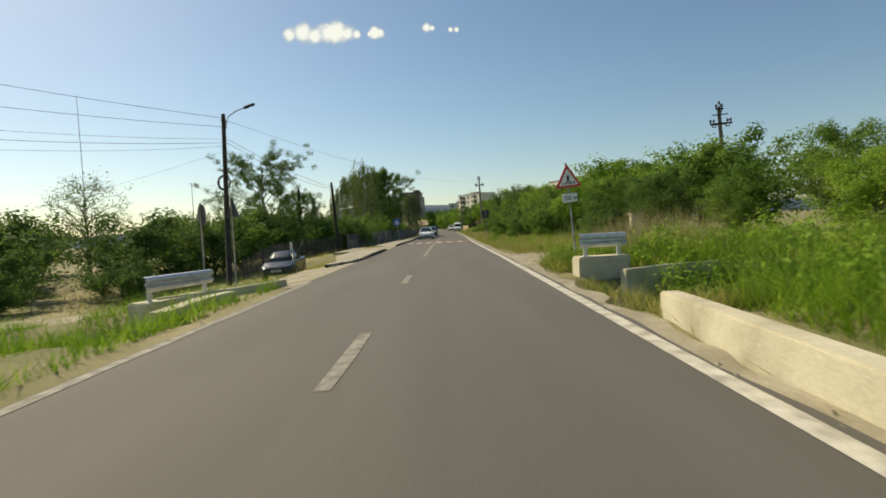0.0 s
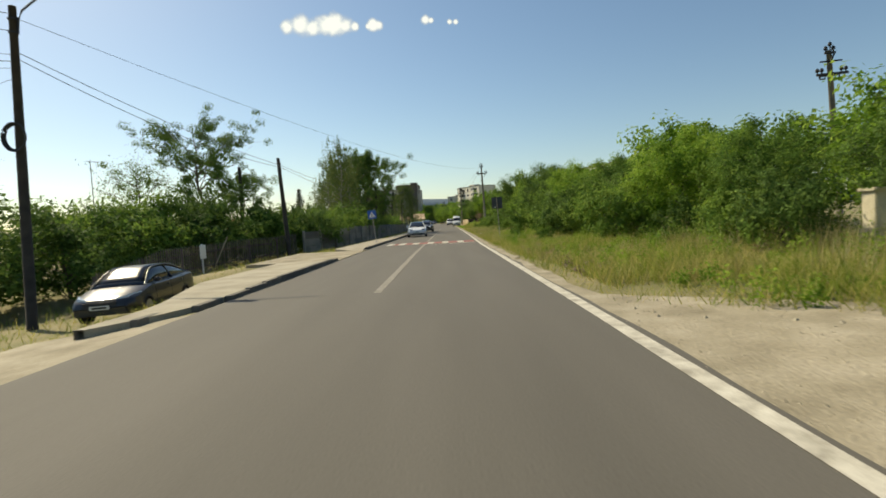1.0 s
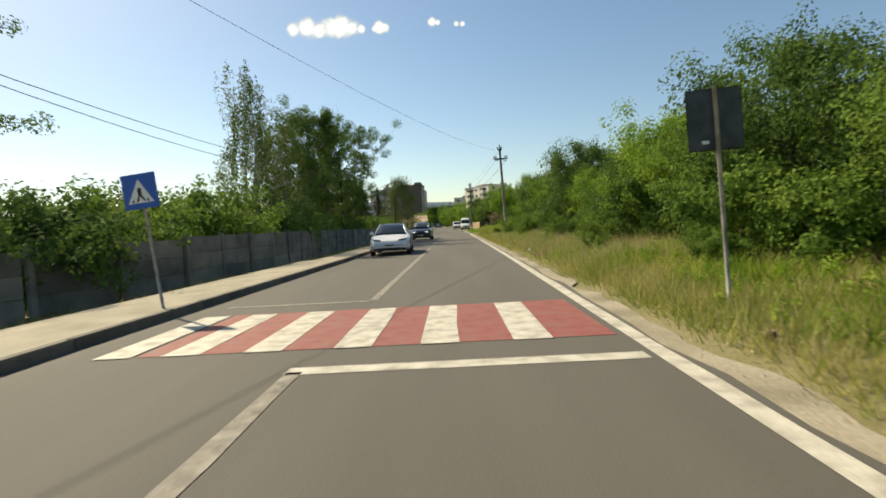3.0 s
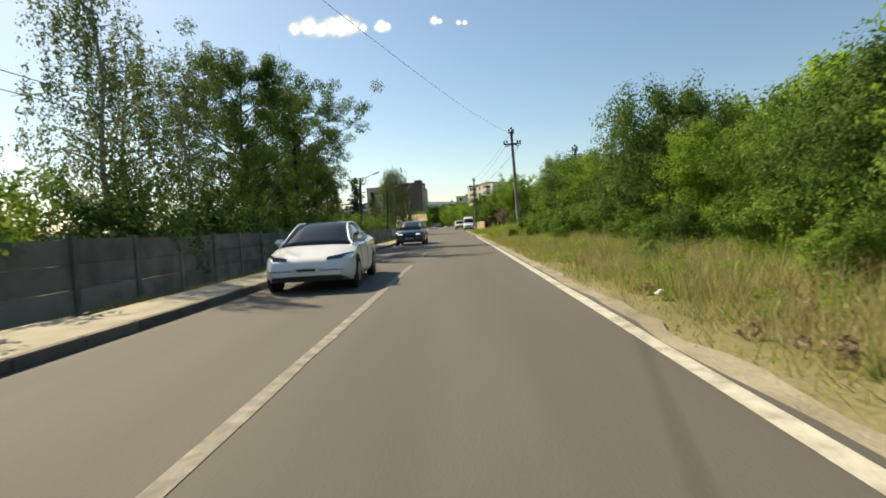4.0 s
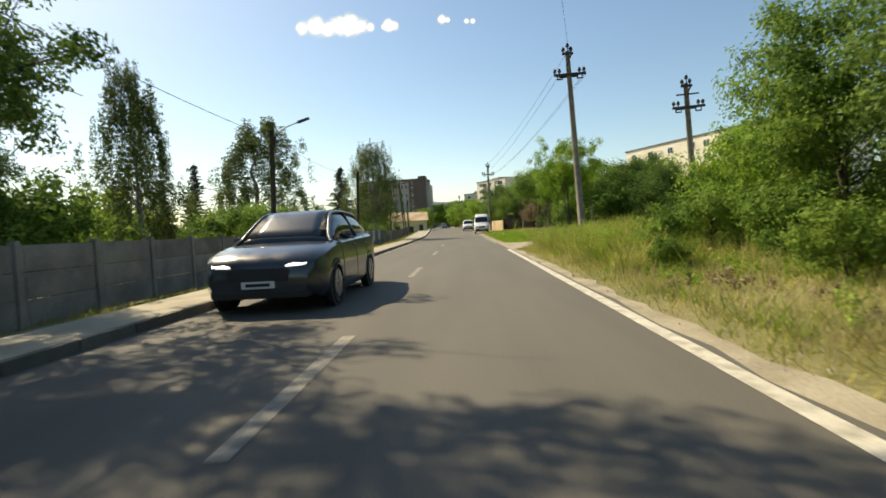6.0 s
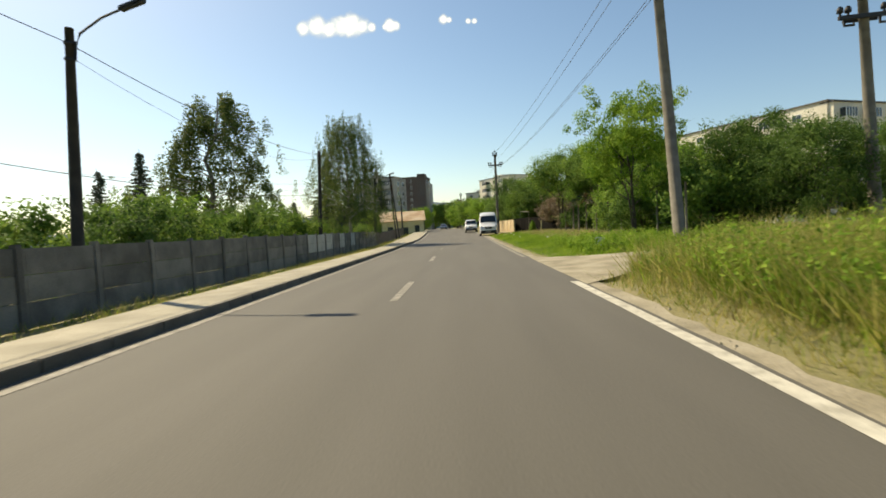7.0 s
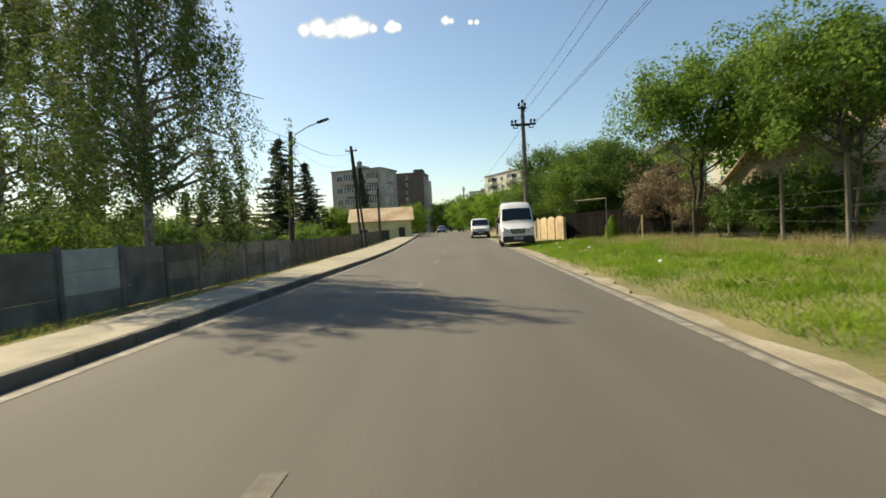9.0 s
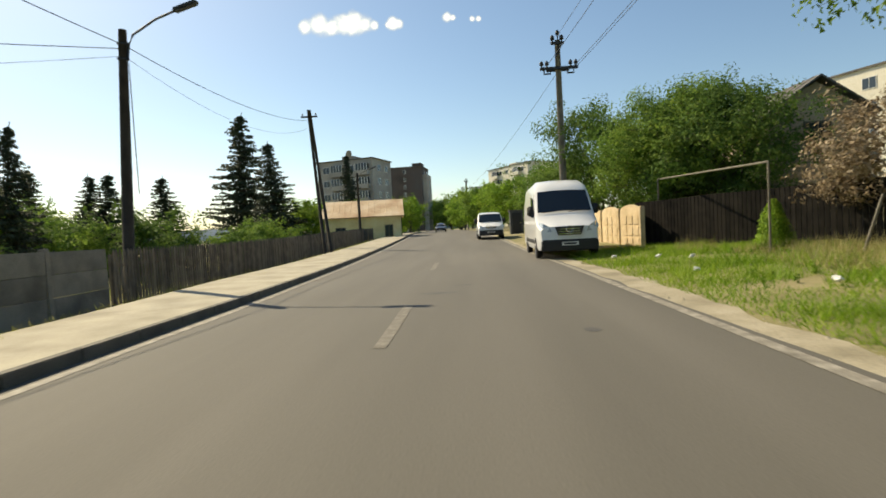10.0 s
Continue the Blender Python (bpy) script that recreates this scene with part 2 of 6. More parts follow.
RIGHT = [(-60, 1.7), (0, 1.98), (20, 2.18), (40, 2.22), (58, 2.5), (72, 2.66), (100, 2.88), (122, 2.88), (150, 3.05), (170, 2.7), (212, 1.1), (300, -3.3), (420, -9.5)]
LEFT = [(-60, -3.3), (0, -3.45), (12, -3.68), (45, -3.95), (60, -3.75), (80, -3.85), (100, -3.5), (122, -3.62), (145, -4.05), (160, -4.7), (182, -5.5), (212, -7.2), (300, -11.6), (420, -17.8)]
MIDDLE = [(-60, -1.05), (0, -1.02), (35, -1.02), (67, -0.80), (100, -0.58), (130, -0.62), (160, -0.95), (212, -3.0), (300, -7.4), (420, -13.6)]


def road_z(y):
    """The road climbs a little beyond the parked vans."""
    f = min(1.0, max(0.0, (y - 150) / 55))
    return 0.75 * f * f * (3 - 2 * f)


def right(y):
    return lerp_table(RIGHT, y)


def left(y):
    return lerp_table(LEFT, y)


def middle(y):
    return lerp_table(MIDDLE, y)


def ground_z(x, y):
    """Height of the ground: level with the road, falling gently on the left, uneven on the right, with a stream bed near the start."""
    l, r = left(y), right(y)
    far = min(1.0, max(0.0, (400 - y) / 100))
    z = -0.05
    if x < l - 1.5:
        z = max(-1.15, -0.02 + 0.1 * (x - l + 1.5)) * far + 0.04 * noise.noise((x * 0.3, y * 0.3, 0))
    elif x > r + 0.6:
        z = -0.03 + min(0.25, 0.05 * (x - r - 0.6)) + 0.06 * noise.noise((x * 0.35, y * 0.35, 3))
    if x < l - 0.5:
        hollow = min(1.0, max(0.0, (y - 11) / 2.5)) * min(1.0, max(0.0, (36.5 - y) / 3))
        z -= 0.66 * hollow * min(1.0, (l - 0.5 - x) / 5) * min(1.0, max(0.0, (x + 60) / 20))
    if x > r + 0.7 or x < l - 1.2:
        c = max(0.0, 1 - abs(y - 9.0) / 2.2)
        z -= 1.1 * min(1, c * 1.6)
    return z + road_z(y) * far


def strip(name, y0, y1, xa, xb, z, material, step=2.0, parent=None, thick=0.0, jag=0.0):
    """A ribbon along the road between two offsets given as functions of y."""
    ys = np.arange(y0, y1 + 1e-6, step) if y1 - y0 > step else np.array([y0, y1])
    if ys[-1] < y1 - 1e-6:
        ys = np.append(ys, y1)
    verts, faces = [], []
    for y in ys:
        a, b = xa(y), xb(y)
        j = jag * (noise.noise((y * 0.9, b, 7)) + 0.5 * noise.noise((y * 3.1, b, 9)))
        verts += [(a, y, z + road_z(y)), (b + j, y, z + road_z(y))]
    for k in range(len(ys) - 1):
        faces.append((2 * k, 2 * k + 1, 2 * k + 3, 2 * k + 2))
    if thick:
        n = len(verts)
        verts += [(x, y, zz - thick) for x, y, zz in verts]
        for k in range(len(ys) - 1):
            for s in (0, 1):
                q = (2 * k + s, 2 * k + 2 + s, n + 2 * k + 2 + s, n + 2 * k + s)
                faces.append(q if s == 0 else q[::-1])
        e = 2 * (len(ys) - 1)
        faces += [(0, n, n + 1, 1), (e, e + 1, n + e + 1, n + e)]
    return mesh_ob(name, verts, faces, material, parent)


# ---- ground, road, pavement ----
gx = np.concatenate([-np.geomspace(2500, 22, 16), np.arange(-20, 21, 0.8), np.geomspace(22, 2500, 16)])
gy = np.concatenate([-np.geomspace(900, 32, 8), np.arange(-30, 170, 0.9), np.arange(172, 420, 6), np.geomspace(430, 4500, 14)])
gv = [(x, y, ground_z(x, y)) for y in gy for x in gx]
nx = len(gx)
gf = [(j * nx + i, j * nx + i + 1, (j + 1) * nx + i + 1, (j + 1) * nx + i) for j in range(len(gy) - 1) for i in range(nx - 1)]
tagged(mesh_ob("ground", gv, gf, EARTH, smooth=True), "dry grassy earth with bare patches beside the road", "ground", kind="structure")
tagged(strip("road", -60, 420, left, lambda y: right(y) + 0.14, 0.0, ASPHALT, thick=0.12, jag=0.10, step=1.0),
       "worn grey-brown asphalt two-lane road", "road", kind="structure")

def line(name, y0, y1, xc, width, material, label, z=0.005, jag=0.0, step=1.0):
    return tagged(strip(name, y0, y1, lambda y: xc(y) - width / 2, lambda y: xc(y) + width / 2, z, material, step, jag=jag), label, "road marking", kind="structure")


line("edge_line", -40, 103.5, lambda y: right(y) - 0.02, 0.17, PAINT, "solid white edge line painted on the asphalt", jag=0.02)
line("edge_line", 112, 190, lambda y: right(y) - 0.02, 0.15, PAINT_OLD, "faded white edge line painted on the asphalt", jag=0.03)
line("edge_line", -40, 13.2, lambda y: left(y) + 0.10, 0.14, PAINT_OLD, "worn white edge line beside the grass", jag=0.03)
line("edge_line", 92, 230, lambda y: left(y) + 0.22, 0.13, PAINT_OLD, "faded white edge line along the kerb", jag=0.04)
for a, b in ((-8, -6), (3.9, 6.1), (11.6, 13.7), (72.6, 76.2), (82, 85.2), (92, 95), (101.9, 105.0), (112.2, 115.2), (121.5, 124.4), (131, 134), (141, 144), (151, 154)):
    line("centre_dash", a, b, middle, 0.15, PAINT_OLD if b < 116 else PAINT_FAINT, "worn white centre line dash on asphalt", jag=0.02)
line("centre_line", 22.9, 43.6, middle, 0.15, PAINT_OLD, "worn solid white centre line before the crossing", jag=0.03)
line("centre_line", 47.9, 68.4, middle, 0.14, PAINT_OLD, "worn solid white centre line beyond the crossing", jag=0.03)
# zebra crossing: red ground, white bars, stop lines
tagged(strip("crossing_field", 44.45, 46.95, lambda y: -2.9, lambda y: 2.1, 0.005, PAINT_RED), "red painted field of a pedestrian crossing", "crossing", kind="structure")
for x in (-3.15, -2.42, -1.56, -0.62, 0.28, 1.24):
    tagged(strip("crossing_bar", 44.42, 46.9, lambda y, x=x: x - 0.2, lambda y, x=x: x + 0.2, 0.010, PAINT, 0.5, jag=0.015), "white painted bar of the pedestrian crossing", "crossing", "bars of the crossing", "structure")
tagged(strip("stop_line", 43.52, 43.74, lambda y: -1.05, lambda y: 2.1, 0.005, PAINT, 0.1), "white stop line before the crossing", "road marking", kind="structure")
tagged(strip("stop_line", 47.75, 47.9, lambda y: -3.4, lambda y: -1.0, 0.005, PAINT_OLD, 0.1), "worn white stop line before the crossing", "road marking", kind="structure")
# dirt shoulder on the right, and the dirt lane that joins there
dv, dfc = [], []
dys = np.arange(-40, 200, 0.5)
for y in dys:
    wide = 0.34 + 3.6 * max(0, 1 - abs(y - 18.0) / 3.6) + 0.4 * max(0, 1 - abs(y - 146) / 10) + 0.30 * (noise.noise((y * 0.9, 2, 7)) + 0.5 * noise.noise((y * 3.1, 2, 9)))
    for c in range(9):
        x = right(y) + 0.06 + max(0.15, wide) * c / 8
        dv.append((x, y, max(road_z(y) - 0.004, ground_z(x, y) + 0.014) if c else road_z(y) - 0.004))
for k in range(len(dys) - 1):
    for c in range(8):
        dfc.append((9 * k + c, 9 * k + c + 1, 9 * k + c + 10, 9 * k + c + 9))
tagged(mesh_ob("dirt_shoulder", dv, dfc, DIRT, smooth=True), "strip of dry tan dirt and gravel beside the asphalt", "shoulder", kind="structure")
lv, lf = [], []
for k in range(15):
    x = right(107) + 0.1 + k * 1.6
    w = 1.3 + 2.9 * math.exp(-k * 0.75)
    c = 107.2 + 0.02 * k
    for s in range(5):
        lv.append((x, c + w * (s / 2 - 1) + 0.2 * noise.noise((x, s, 2)), ground_z(x, c) + 0.05 + (0.004 if k == 0 else 0.0)))
for k in range(14):
    for s in range(4):
        lf.append((5 * k + s, 5 * k + 5 + s, 5 * k + 6 + s, 5 * k + 1 + s))
tagged(mesh_ob("dirt_lane", lv, lf, DIRT, smooth=True), "dry pale dirt lane joining the road", "dirt road", kind="structure")
# side street on the left
sv, sf = [], []
for k in range(14):
    x = left(17) + 0.1 - k * 2.2
    w = 2.6 + 2.2 * math.exp(-k * 0.8)
    for s in range(5):
        sv.append((x, 16.9 + 0.28 * k + w * (s / 2 - 1), -0.004 if k == 0 else max(ground_z(x, 17), ground_z(x, 14), ground_z(x, 20)) + 0.07))
for k in range(13):
    for s in range(4):
        sf.append((5 * k + s, 5 * k + 1 + s, 5 * k + 6 + s, 5 * k + 5 + s))
tagged(mesh_ob("side_street", sv, sf, DIRT, smooth=True), "dusty side street joining the road beside parked car", "road", kind="structure")
# pavement on the left with kerb stones
def rise(y):
    """The pavement starts flush and narrow at the side street."""
    return min(1.0, max(0.0, (y - 20.5) / 5.0)) * (1 - 0.92 * min(1.0, max(0.0, (y - 31.6) / 1.2)) * min(1.0, max(0.0, (40.9 - y) / 0.9)))


pv, pf_ = [], []
pys = np.arange(20.5, 301, 0.5)
for y in pys:
    f = rise(y)
    w = (0.15 + (1.1 + (0.4 if y < 60 else 0.0)) * f ** 0.7 + 1.2 * min(1, max(0, (y - 130) / 20)))
    xk = left(y) - 0.14 - 0.9 * max(0, 1 - (y - 20.5) / 2.5) ** 2
    z = road_z(y) + 0.01 + 0.105 * f
    pv += [(xk - w, y, z - 0.4), (xk - w, y, z), (xk - w / 2, y, z + 0.004), (xk, y, z), (xk, y, z - 0.4)]
for k in range(len(pys) - 1):
    for c in range(4):
        pf_.append((5 * k + c, 5 * k + c + 1, 5 * k + c + 6, 5 * k + c + 5))
pave = mesh_ob("pavement", pv, pf_, CONCRETE)
tagged(pave, "pale concrete pavement beside the road", "pavement", kind="structure")
kerb_bm = bmesh.new()
box(kerb_bm, -0.14, 0.0, 0.006, 0.994, -0.3, 0.135, 0.012)
kerb_me = bpy.data.meshes.new("kerb_stone")
kerb_bm.to_mesh(kerb_me)
kerb_bm.free()
kerb_me.materials.append(KERB)
kerb_row = tagged(new("kerb"), "row of grey concrete kerb stones along the pavement", "kerb", kind="structure")
for k in range(21, 230):
    if 33 <= k <= 39:
        continue
    a, b = left(k), left(k + 1)
    o = new("kerb_stone", kerb_me)
    o.parent = kerb_row
    o.matrix_world = Matrix.Translation((a - 0.9 * max(0, 1 - (k - 20.5) / 2.5) ** 2, k, road_z(k) - 0.11 * (1 - rise(k)) + 0.004 * noise.noise((k, 0, 0)))) @ Matrix.Rotation(-math.atan2(b - a, 1), 4, 'Z')
ramp_me = strip("drive_ramp", 32.6, 40.0, lambda y: left(y) - 3.4, lambda y: left(y) + 0.06, 0.026, DIRT, 0.5, thick=0.12, jag=0.05)
tagged(ramp_me, "dusty dropped kerb of a driveway", "driveway", kind="structure")


# ---- plants ----
def leaf_mesh(name, centres, size, material, parent, rng, out=None, hang=0.0, corners=3):
    """One mesh of many small leaves round the given centres, turned mostly outwards from their clumps."""
    n = len(centres)
    u = rng.normal(size=(n, 3))
    if hang:
        u[:, 2] -= hang
    if out is not None:
        face = out + 0.55 * rng.normal(size=(n, 3))
        face /= np.linalg.norm(face, axis=1, keepdims=True) + 1e-9
        u -= 0.85 * face * np.sum(u * face, axis=1, keepdims=True)
    u /= np.linalg.norm(u, axis=1, keepdims=True)
    v = np.cross(u, face if out is not None else rng.normal(size=(n, 3)))
    v /= np.linalg.norm(v, axis=1, keepdims=True) + 1e-9
    s = size * rng.uniform(0.6, 1.3, (n, 1))
    c = np.asarray(centres)
    if corners == 4:
        pts = np.stack([c - u * s, c + v * s * 0.55, c + u * s, c - v * s * 0.55], 1).reshape(-1, 3)
    else:
        pts = np.stack([c - u * s * 0.8 + v * s * 0.6, c + u * s * 1.1, c - u * s * 0.8 - v * s * 0.6], 1).reshape(-1, 3)
    me = bpy.data.meshes.new(name)
    me.vertices.add(corners * n)
    me.vertices.foreach_set("co", pts.ravel())
    me.loops.add(corners * n)
    me.loops.foreach_set("vertex_index", np.arange(corners * n))
    me.polygons.add(n)
    me.polygons.foreach_set("loop_start", np.arange(0, corners * n, corners))
    me.update()
    me.materials.append(material)
    ob = new(name, me)
    ob.parent = parent
    return ob


def tree(name, label, category, height, spread, leaves, size, leaf_mat, bark=BARK, seed=1, base=0.25, limbs=16, trunk=0.16, form="round",
         cluster=0.55, hang=0.0, stems=1, clump=26):
    """A tree at the origin: tapered trunk, limbs with twigs, and leaves in clumps along the twigs, with gaps between them."""
    rng = np.random.default_rng(seed)
    root = tagged(new(name), label, category)
    bm = bmesh.new()
    spots = []
    for st in range(stems):
        lean = rng.normal(size=2) * (0.05 if stems == 1 else 0.22)
        tp = []
        top = height * (0.93 if st == 0 else rng.uniform(0.6, 0.9))
        wob = rng.normal(size=(9, 2)) * 0.02 * height
        for k in range(9):
            f = k / 8
            tp.append(Vector((lean[0] * f * height * 0.5 + wob[k][0] * f, lean[1] * f * height * 0.5 + wob[k][1] * f, -0.3 + f * (top + 0.3))))
        tr = trunk * (1 if st == 0 else 0.65)
        tube(bm, tp, [tr * (1 - 0.88 * k / 8) * (1.25 if k == 0 else 1) for k in range(9)], 7)
        for i in range(limbs // stems):
            f = base + (1 - base) * ((i + rng.uniform(0, 1)) / (limbs // stems)) * 0.97
            k = min(7, int(f * 8))
            p0 = tp[k].lerp(tp[k + 1], f * 8 - k)
            g = (f - base) / (1 - base)
            if form == "round":
                r = spread / 2 * (math.sin(math.pi * min(1, 0.16 + 0.84 * g)) ** 0.6 * 0.95 + 0.12)
                rise = rng.uniform(0.1, 0.5) * r + 0.12 * height * (1 - g)
            elif form == "weep":
                r = spread / 2 * (1.05 - 0.75 * g) * (0.6 + 0.4 * min(1, g * 4))
                rise = 0.35 * r
            else:
                r = spread / 2 * (1.02 - g) ** 0.85 + 0.05
                rise = -rng.uniform(0.10, 0.42) * r
            a = i * 2.399 + rng.uniform(-0.5, 0.5)
            r *= rng.uniform(0.7, 1.12)
            d = Vector((math.cos(a), math.sin(a), 0))
            p1 = p0 + d * r * 0.55 + Vector((0, 0, rise * 0.75))
            p2 = p0 + d * r + Vector((0, 0, rise * (1.0 if form != "weep" else 0.45)))
            if form == "spruce":
                p2.z += rng.uniform(0.02, 0.16) * r
            lr = max(0.012, tr * 0.42 * (1 - 0.8 * g))
            tube(bm, [p0, p0.lerp(p1, 0.5) + Vector(rng.normal(size=3) * 0.04 * r), p1, p2], [lr, lr * 0.75, lr * 0.5, lr * 0.15], 4, False)
            twigs = 7 if form != "spruce" else 1
            for j in range(twigs):
                h = rng.uniform(0.30, 1.0)
                q0 = p0.lerp(p1, h / 0.55) if h < 0.55 else p1.lerp(p2, (h - 0.55) / 0.45)
                if form == "spruce":
                    for q in np.linspace(0.12, 1.0, max(3, int(r / 0.16))):
                        s0 = p0.lerp(p1, q / 0.55) if q < 0.55 else p1.lerp(p2, (q - 0.55) / 0.45)
                        wide = 0.30 * r * (1.05 - q) + 0.08
                        for side in (-1, 1):
                            for q2 in np.linspace(0.1, 1, 4):
                                spots.append((s0 + Vector((-d.y, d.x, 0)) * side * wide * q2 + Vector((0, 0, -0.35 * q2 * wide)), 0.09))
                    break
                tip = q0 + Vector(rng.normal(size=3)) * 0.20 * r + d * 0.12 * r + Vector((0, 0, 0.12 * r if form == "round" else 0))
                if form == "weep":
                    drop = rng.uniform(0.3, 1.0) * min(2.2, 0.30 * height)
                    for q in np.linspace(0, 1, 7):
                        spots.append((tip + Vector((0.08 * q * d.x, 0.08 * q * d.y, -drop * q)), cluster * (0.5 + 0.4 * q) * 0.55))
                else:
                    if leaves > 6000 or leaves < 3000:
                        tube(bm, [q0, tip], [lr * 0.35, lr * 0.1], 3, False)
                    spots.append((tip, cluster))
                    spots.append((q0.lerp(tip, 0.5), cluster * 0.8))
    part("trunk", bm, bark, root, smooth=True)
    pos = np.array([tuple(p) for p, _ in spots])
    rad = np.array([c for _, c in spots])
    keep = rng.random(len(pos)) > 0.10
    pos, rad = pos[keep], rad[keep]
    rad = rad * rng.uniform(0.75, 1.3, len(rad))
    weight = rad ** 1.6
    pick = rng.choice(len(pos), leaves, p=weight / weight.sum())
    off = rng.normal(size=(leaves, 3))
    off /= np.linalg.norm(off, axis=1, keepdims=True)
    c = pos[pick] + off * (rad[pick] * rng.uniform(0.25, 1.0, leaves) ** 0.6)[:, None] * np.array([1, 1, 0.8])
    mid_ = np.array([pos[:, 0].mean(), pos[:, 1].mean(), pos[:, 2].min() + 0.4 * np.ptp(pos[:, 2])])
    big = c - mid_
    big /= np.linalg.norm(big, axis=1, keepdims=True) + 1e-9
    c[:, 2] = np.maximum(c[:, 2], 0.05)
    leaf_mesh("crown", c, size, leaf_mat, root, rng, out=off + 0.7 * big + np.array([0, 0, 0.35]), hang=hang)
    return root


protos = {}
protos["hedge_a"] = tree("bush_tree", "leafy bright green wild bush tree on the verge", "tree", 6.0, 5.6, 31000, 0.067, LEAF_BRIGHT, seed=3, base=0.03, limbs=48, stems=4, cluster=0.52, trunk=0.10)
protos["hedge_b"] = tree("bush_tree", "dense green wild tree among roadside bushes", "tree", 7.2, 5.4, 31000, 0.069, LEAF_MID, seed=5, base=0.06, limbs=48, stems=3, cluster=0.55, trunk=0.13)
protos["hedge_c"] = tree("bush_tree", "dark green wild tree among roadside bushes", "tree", 6.6, 6.2, 31000, 0.069, LEAF_DARK, seed=8, base=0.03, limbs=45, stems=3, cluster=0.58, trunk=0.13)
protos["back_a"] = tree("bush_tree", "leafy green wild tree behind the roadside bushes", "tree", 6.4, 6.0, 10000, 0.125, LEAF_MID, seed=9, base=0.05, limbs=42, stems=3, cluster=0.6, trunk=0.13)
protos["back_b"] = tree("bush_tree", "bright green wild tree behind the roadside bushes", "tree", 6.4, 6.0, 10000, 0.125, LEAF_BRIGHT, seed=10, base=0.05, limbs=42, stems=3, cluster=0.6, trunk=0.13)
protos["acacia"] = tree("acacia_tree", "light airy acacia tree with spreading branches", "tree", 7.6, 6.5, 30000, 0.07, LEAF_BRIGHT, seed=12, base=0.32, limbs=24, stems=2, cluster=0.5, trunk=0.13)
protos["garden"] = tree("garden_tree", "round leafy garden tree above dry brown undergrowth", "tree", 7.0, 6.0, 30000, 0.072, LEAF_MID, seed=17, base=0.42, limbs=36, stems=2, cluster=0.6, trunk=0.13)
protos["fruit"] = tree("fruit_tree", "young garden fruit tree with thin trunk", "tree", 5.2, 3.6, 11000, 0.07, LEAF_MID, seed=14, base=0.12, limbs=22, cluster=0.45, trunk=0.07)
protos["birch"] = tree("birch_tree", "tall drooping birch with thinning leaves", "tree", 11.8, 6.4, 40000, 0.064, LEAF_BIRCH, BARK_BIRCH, seed=21, base=0.18, limbs=44, form="weep", cluster=0.55, hang=1.2, trunk=0.17)
protos["birch_thin"] = tree("birch_tree", "tall thin birch with sparse hanging leaves behind the fence", "tree", 11.8, 6.4, 13000, 0.066, LEAF_BIRCH, BARK_BIRCH, seed=22, base=0.2, limbs=40, form="weep", cluster=0.5, hang=1.2, trunk=0.15)
protos["birch_near"] = tree("birch_tree", "wide drooping birch with fine hanging leaves", "tree", 12.0, 9.0, 64000, 0.054, LEAF_BIRCH, BARK_BIRCH, seed=23, base=0.27, limbs=84, form="weep", cluster=0.62, hang=1.2, trunk=0.19)
protos["walnut"] = tree("broadleaf_tree", "big dark green broadleaf tree behind the fence", "tree", 12.0, 8.4, 56000, 0.068, LEAF_DARK, seed=24, base=0.16, limbs=36, cluster=0.52, trunk=0.24)
protos["sparse"] = tree("sparse_tree", "open tree with bare lower branches and dark leaf clusters", "tree", 11.2, 8.6, 22000, 0.075, LEAF_DARK, seed=31, base=0.34, limbs=22, cluster=0.45, trunk=0.2)
protos["bare"] = tree("bare_tree", "half-bare tree with thin twiggy branches", "tree", 7.0, 6.0, 2600, 0.07, LEAF_DARK, seed=37, base=0.3, limbs=30, cluster=0.5, trunk=0.14)
protos["shrub"] = tree("shrub", "dense green garden shrub behind the fence", "shrub", 3.2, 4.0, 8500, 0.085, LEAF_MID, seed=41, base=0.02, limbs=30, stems=4, cluster=0.42, trunk=0.06)
protos["shrub_dark"] = tree("shrub", "dense dark green shrub behind the fence", "shrub", 3.4, 4.2, 8500, 0.085, LEAF_DARK, seed=43, base=0.02, limbs=30, stems=4, cluster=0.42, trunk=0.06)
protos["spruce"] = tree("spruce_tree", "dark green conical spruce tree", "conifer", 11.0, 5.0, 30000, 0.076, NEEDLE, seed=51, base=0.04, limbs=190, form="spruce", trunk=0.16)
protos["brown"] = tree("withered_tree", "withered brown tree beside the house", "tree", 5.6, 5.0, 12000, 0.075, LEAF_BROWN, seed=57, base=0.15, limbs=28, stems=2, cluster=0.5, trunk=0.12)
used = set()


def plant(kind, x, y, h, turn=0.0, wide=1.0, sink=0.0):
    """Places a plant of a kind with the given height; the first one of a kind is the original."""
    tall = {"back_a": 6.4, "back_b": 6.4, "hedge_a": 6.0, "hedge_b": 7.2, "hedge_c": 6.6, "acacia": 7.6, "garden": 7.0, "fruit": 5.2, "birch": 11.8, "birch_thin": 11.8, "birch_near": 12.0, "walnut": 12.0, "sparse": 11.2, "bare": 7.0,
            "shrub": 3.2, "shrub_dark": 3.4, "spruce": 11.0, "brown": 5.6}[kind]
    s = h / tall
    m = Matrix.Translation((x, y, ground_z(x, y) - sink)) @ Matrix.Rotation(radians(turn), 4, 'Z')
    ob = protos[kind]
    if kind in used:
        ob = copy_thing(ob, m)
    used.add(kind)
    ob.matrix_basis = m @ Matrix.Diagonal((s * wide, s * wide, s, 1))
    return ob


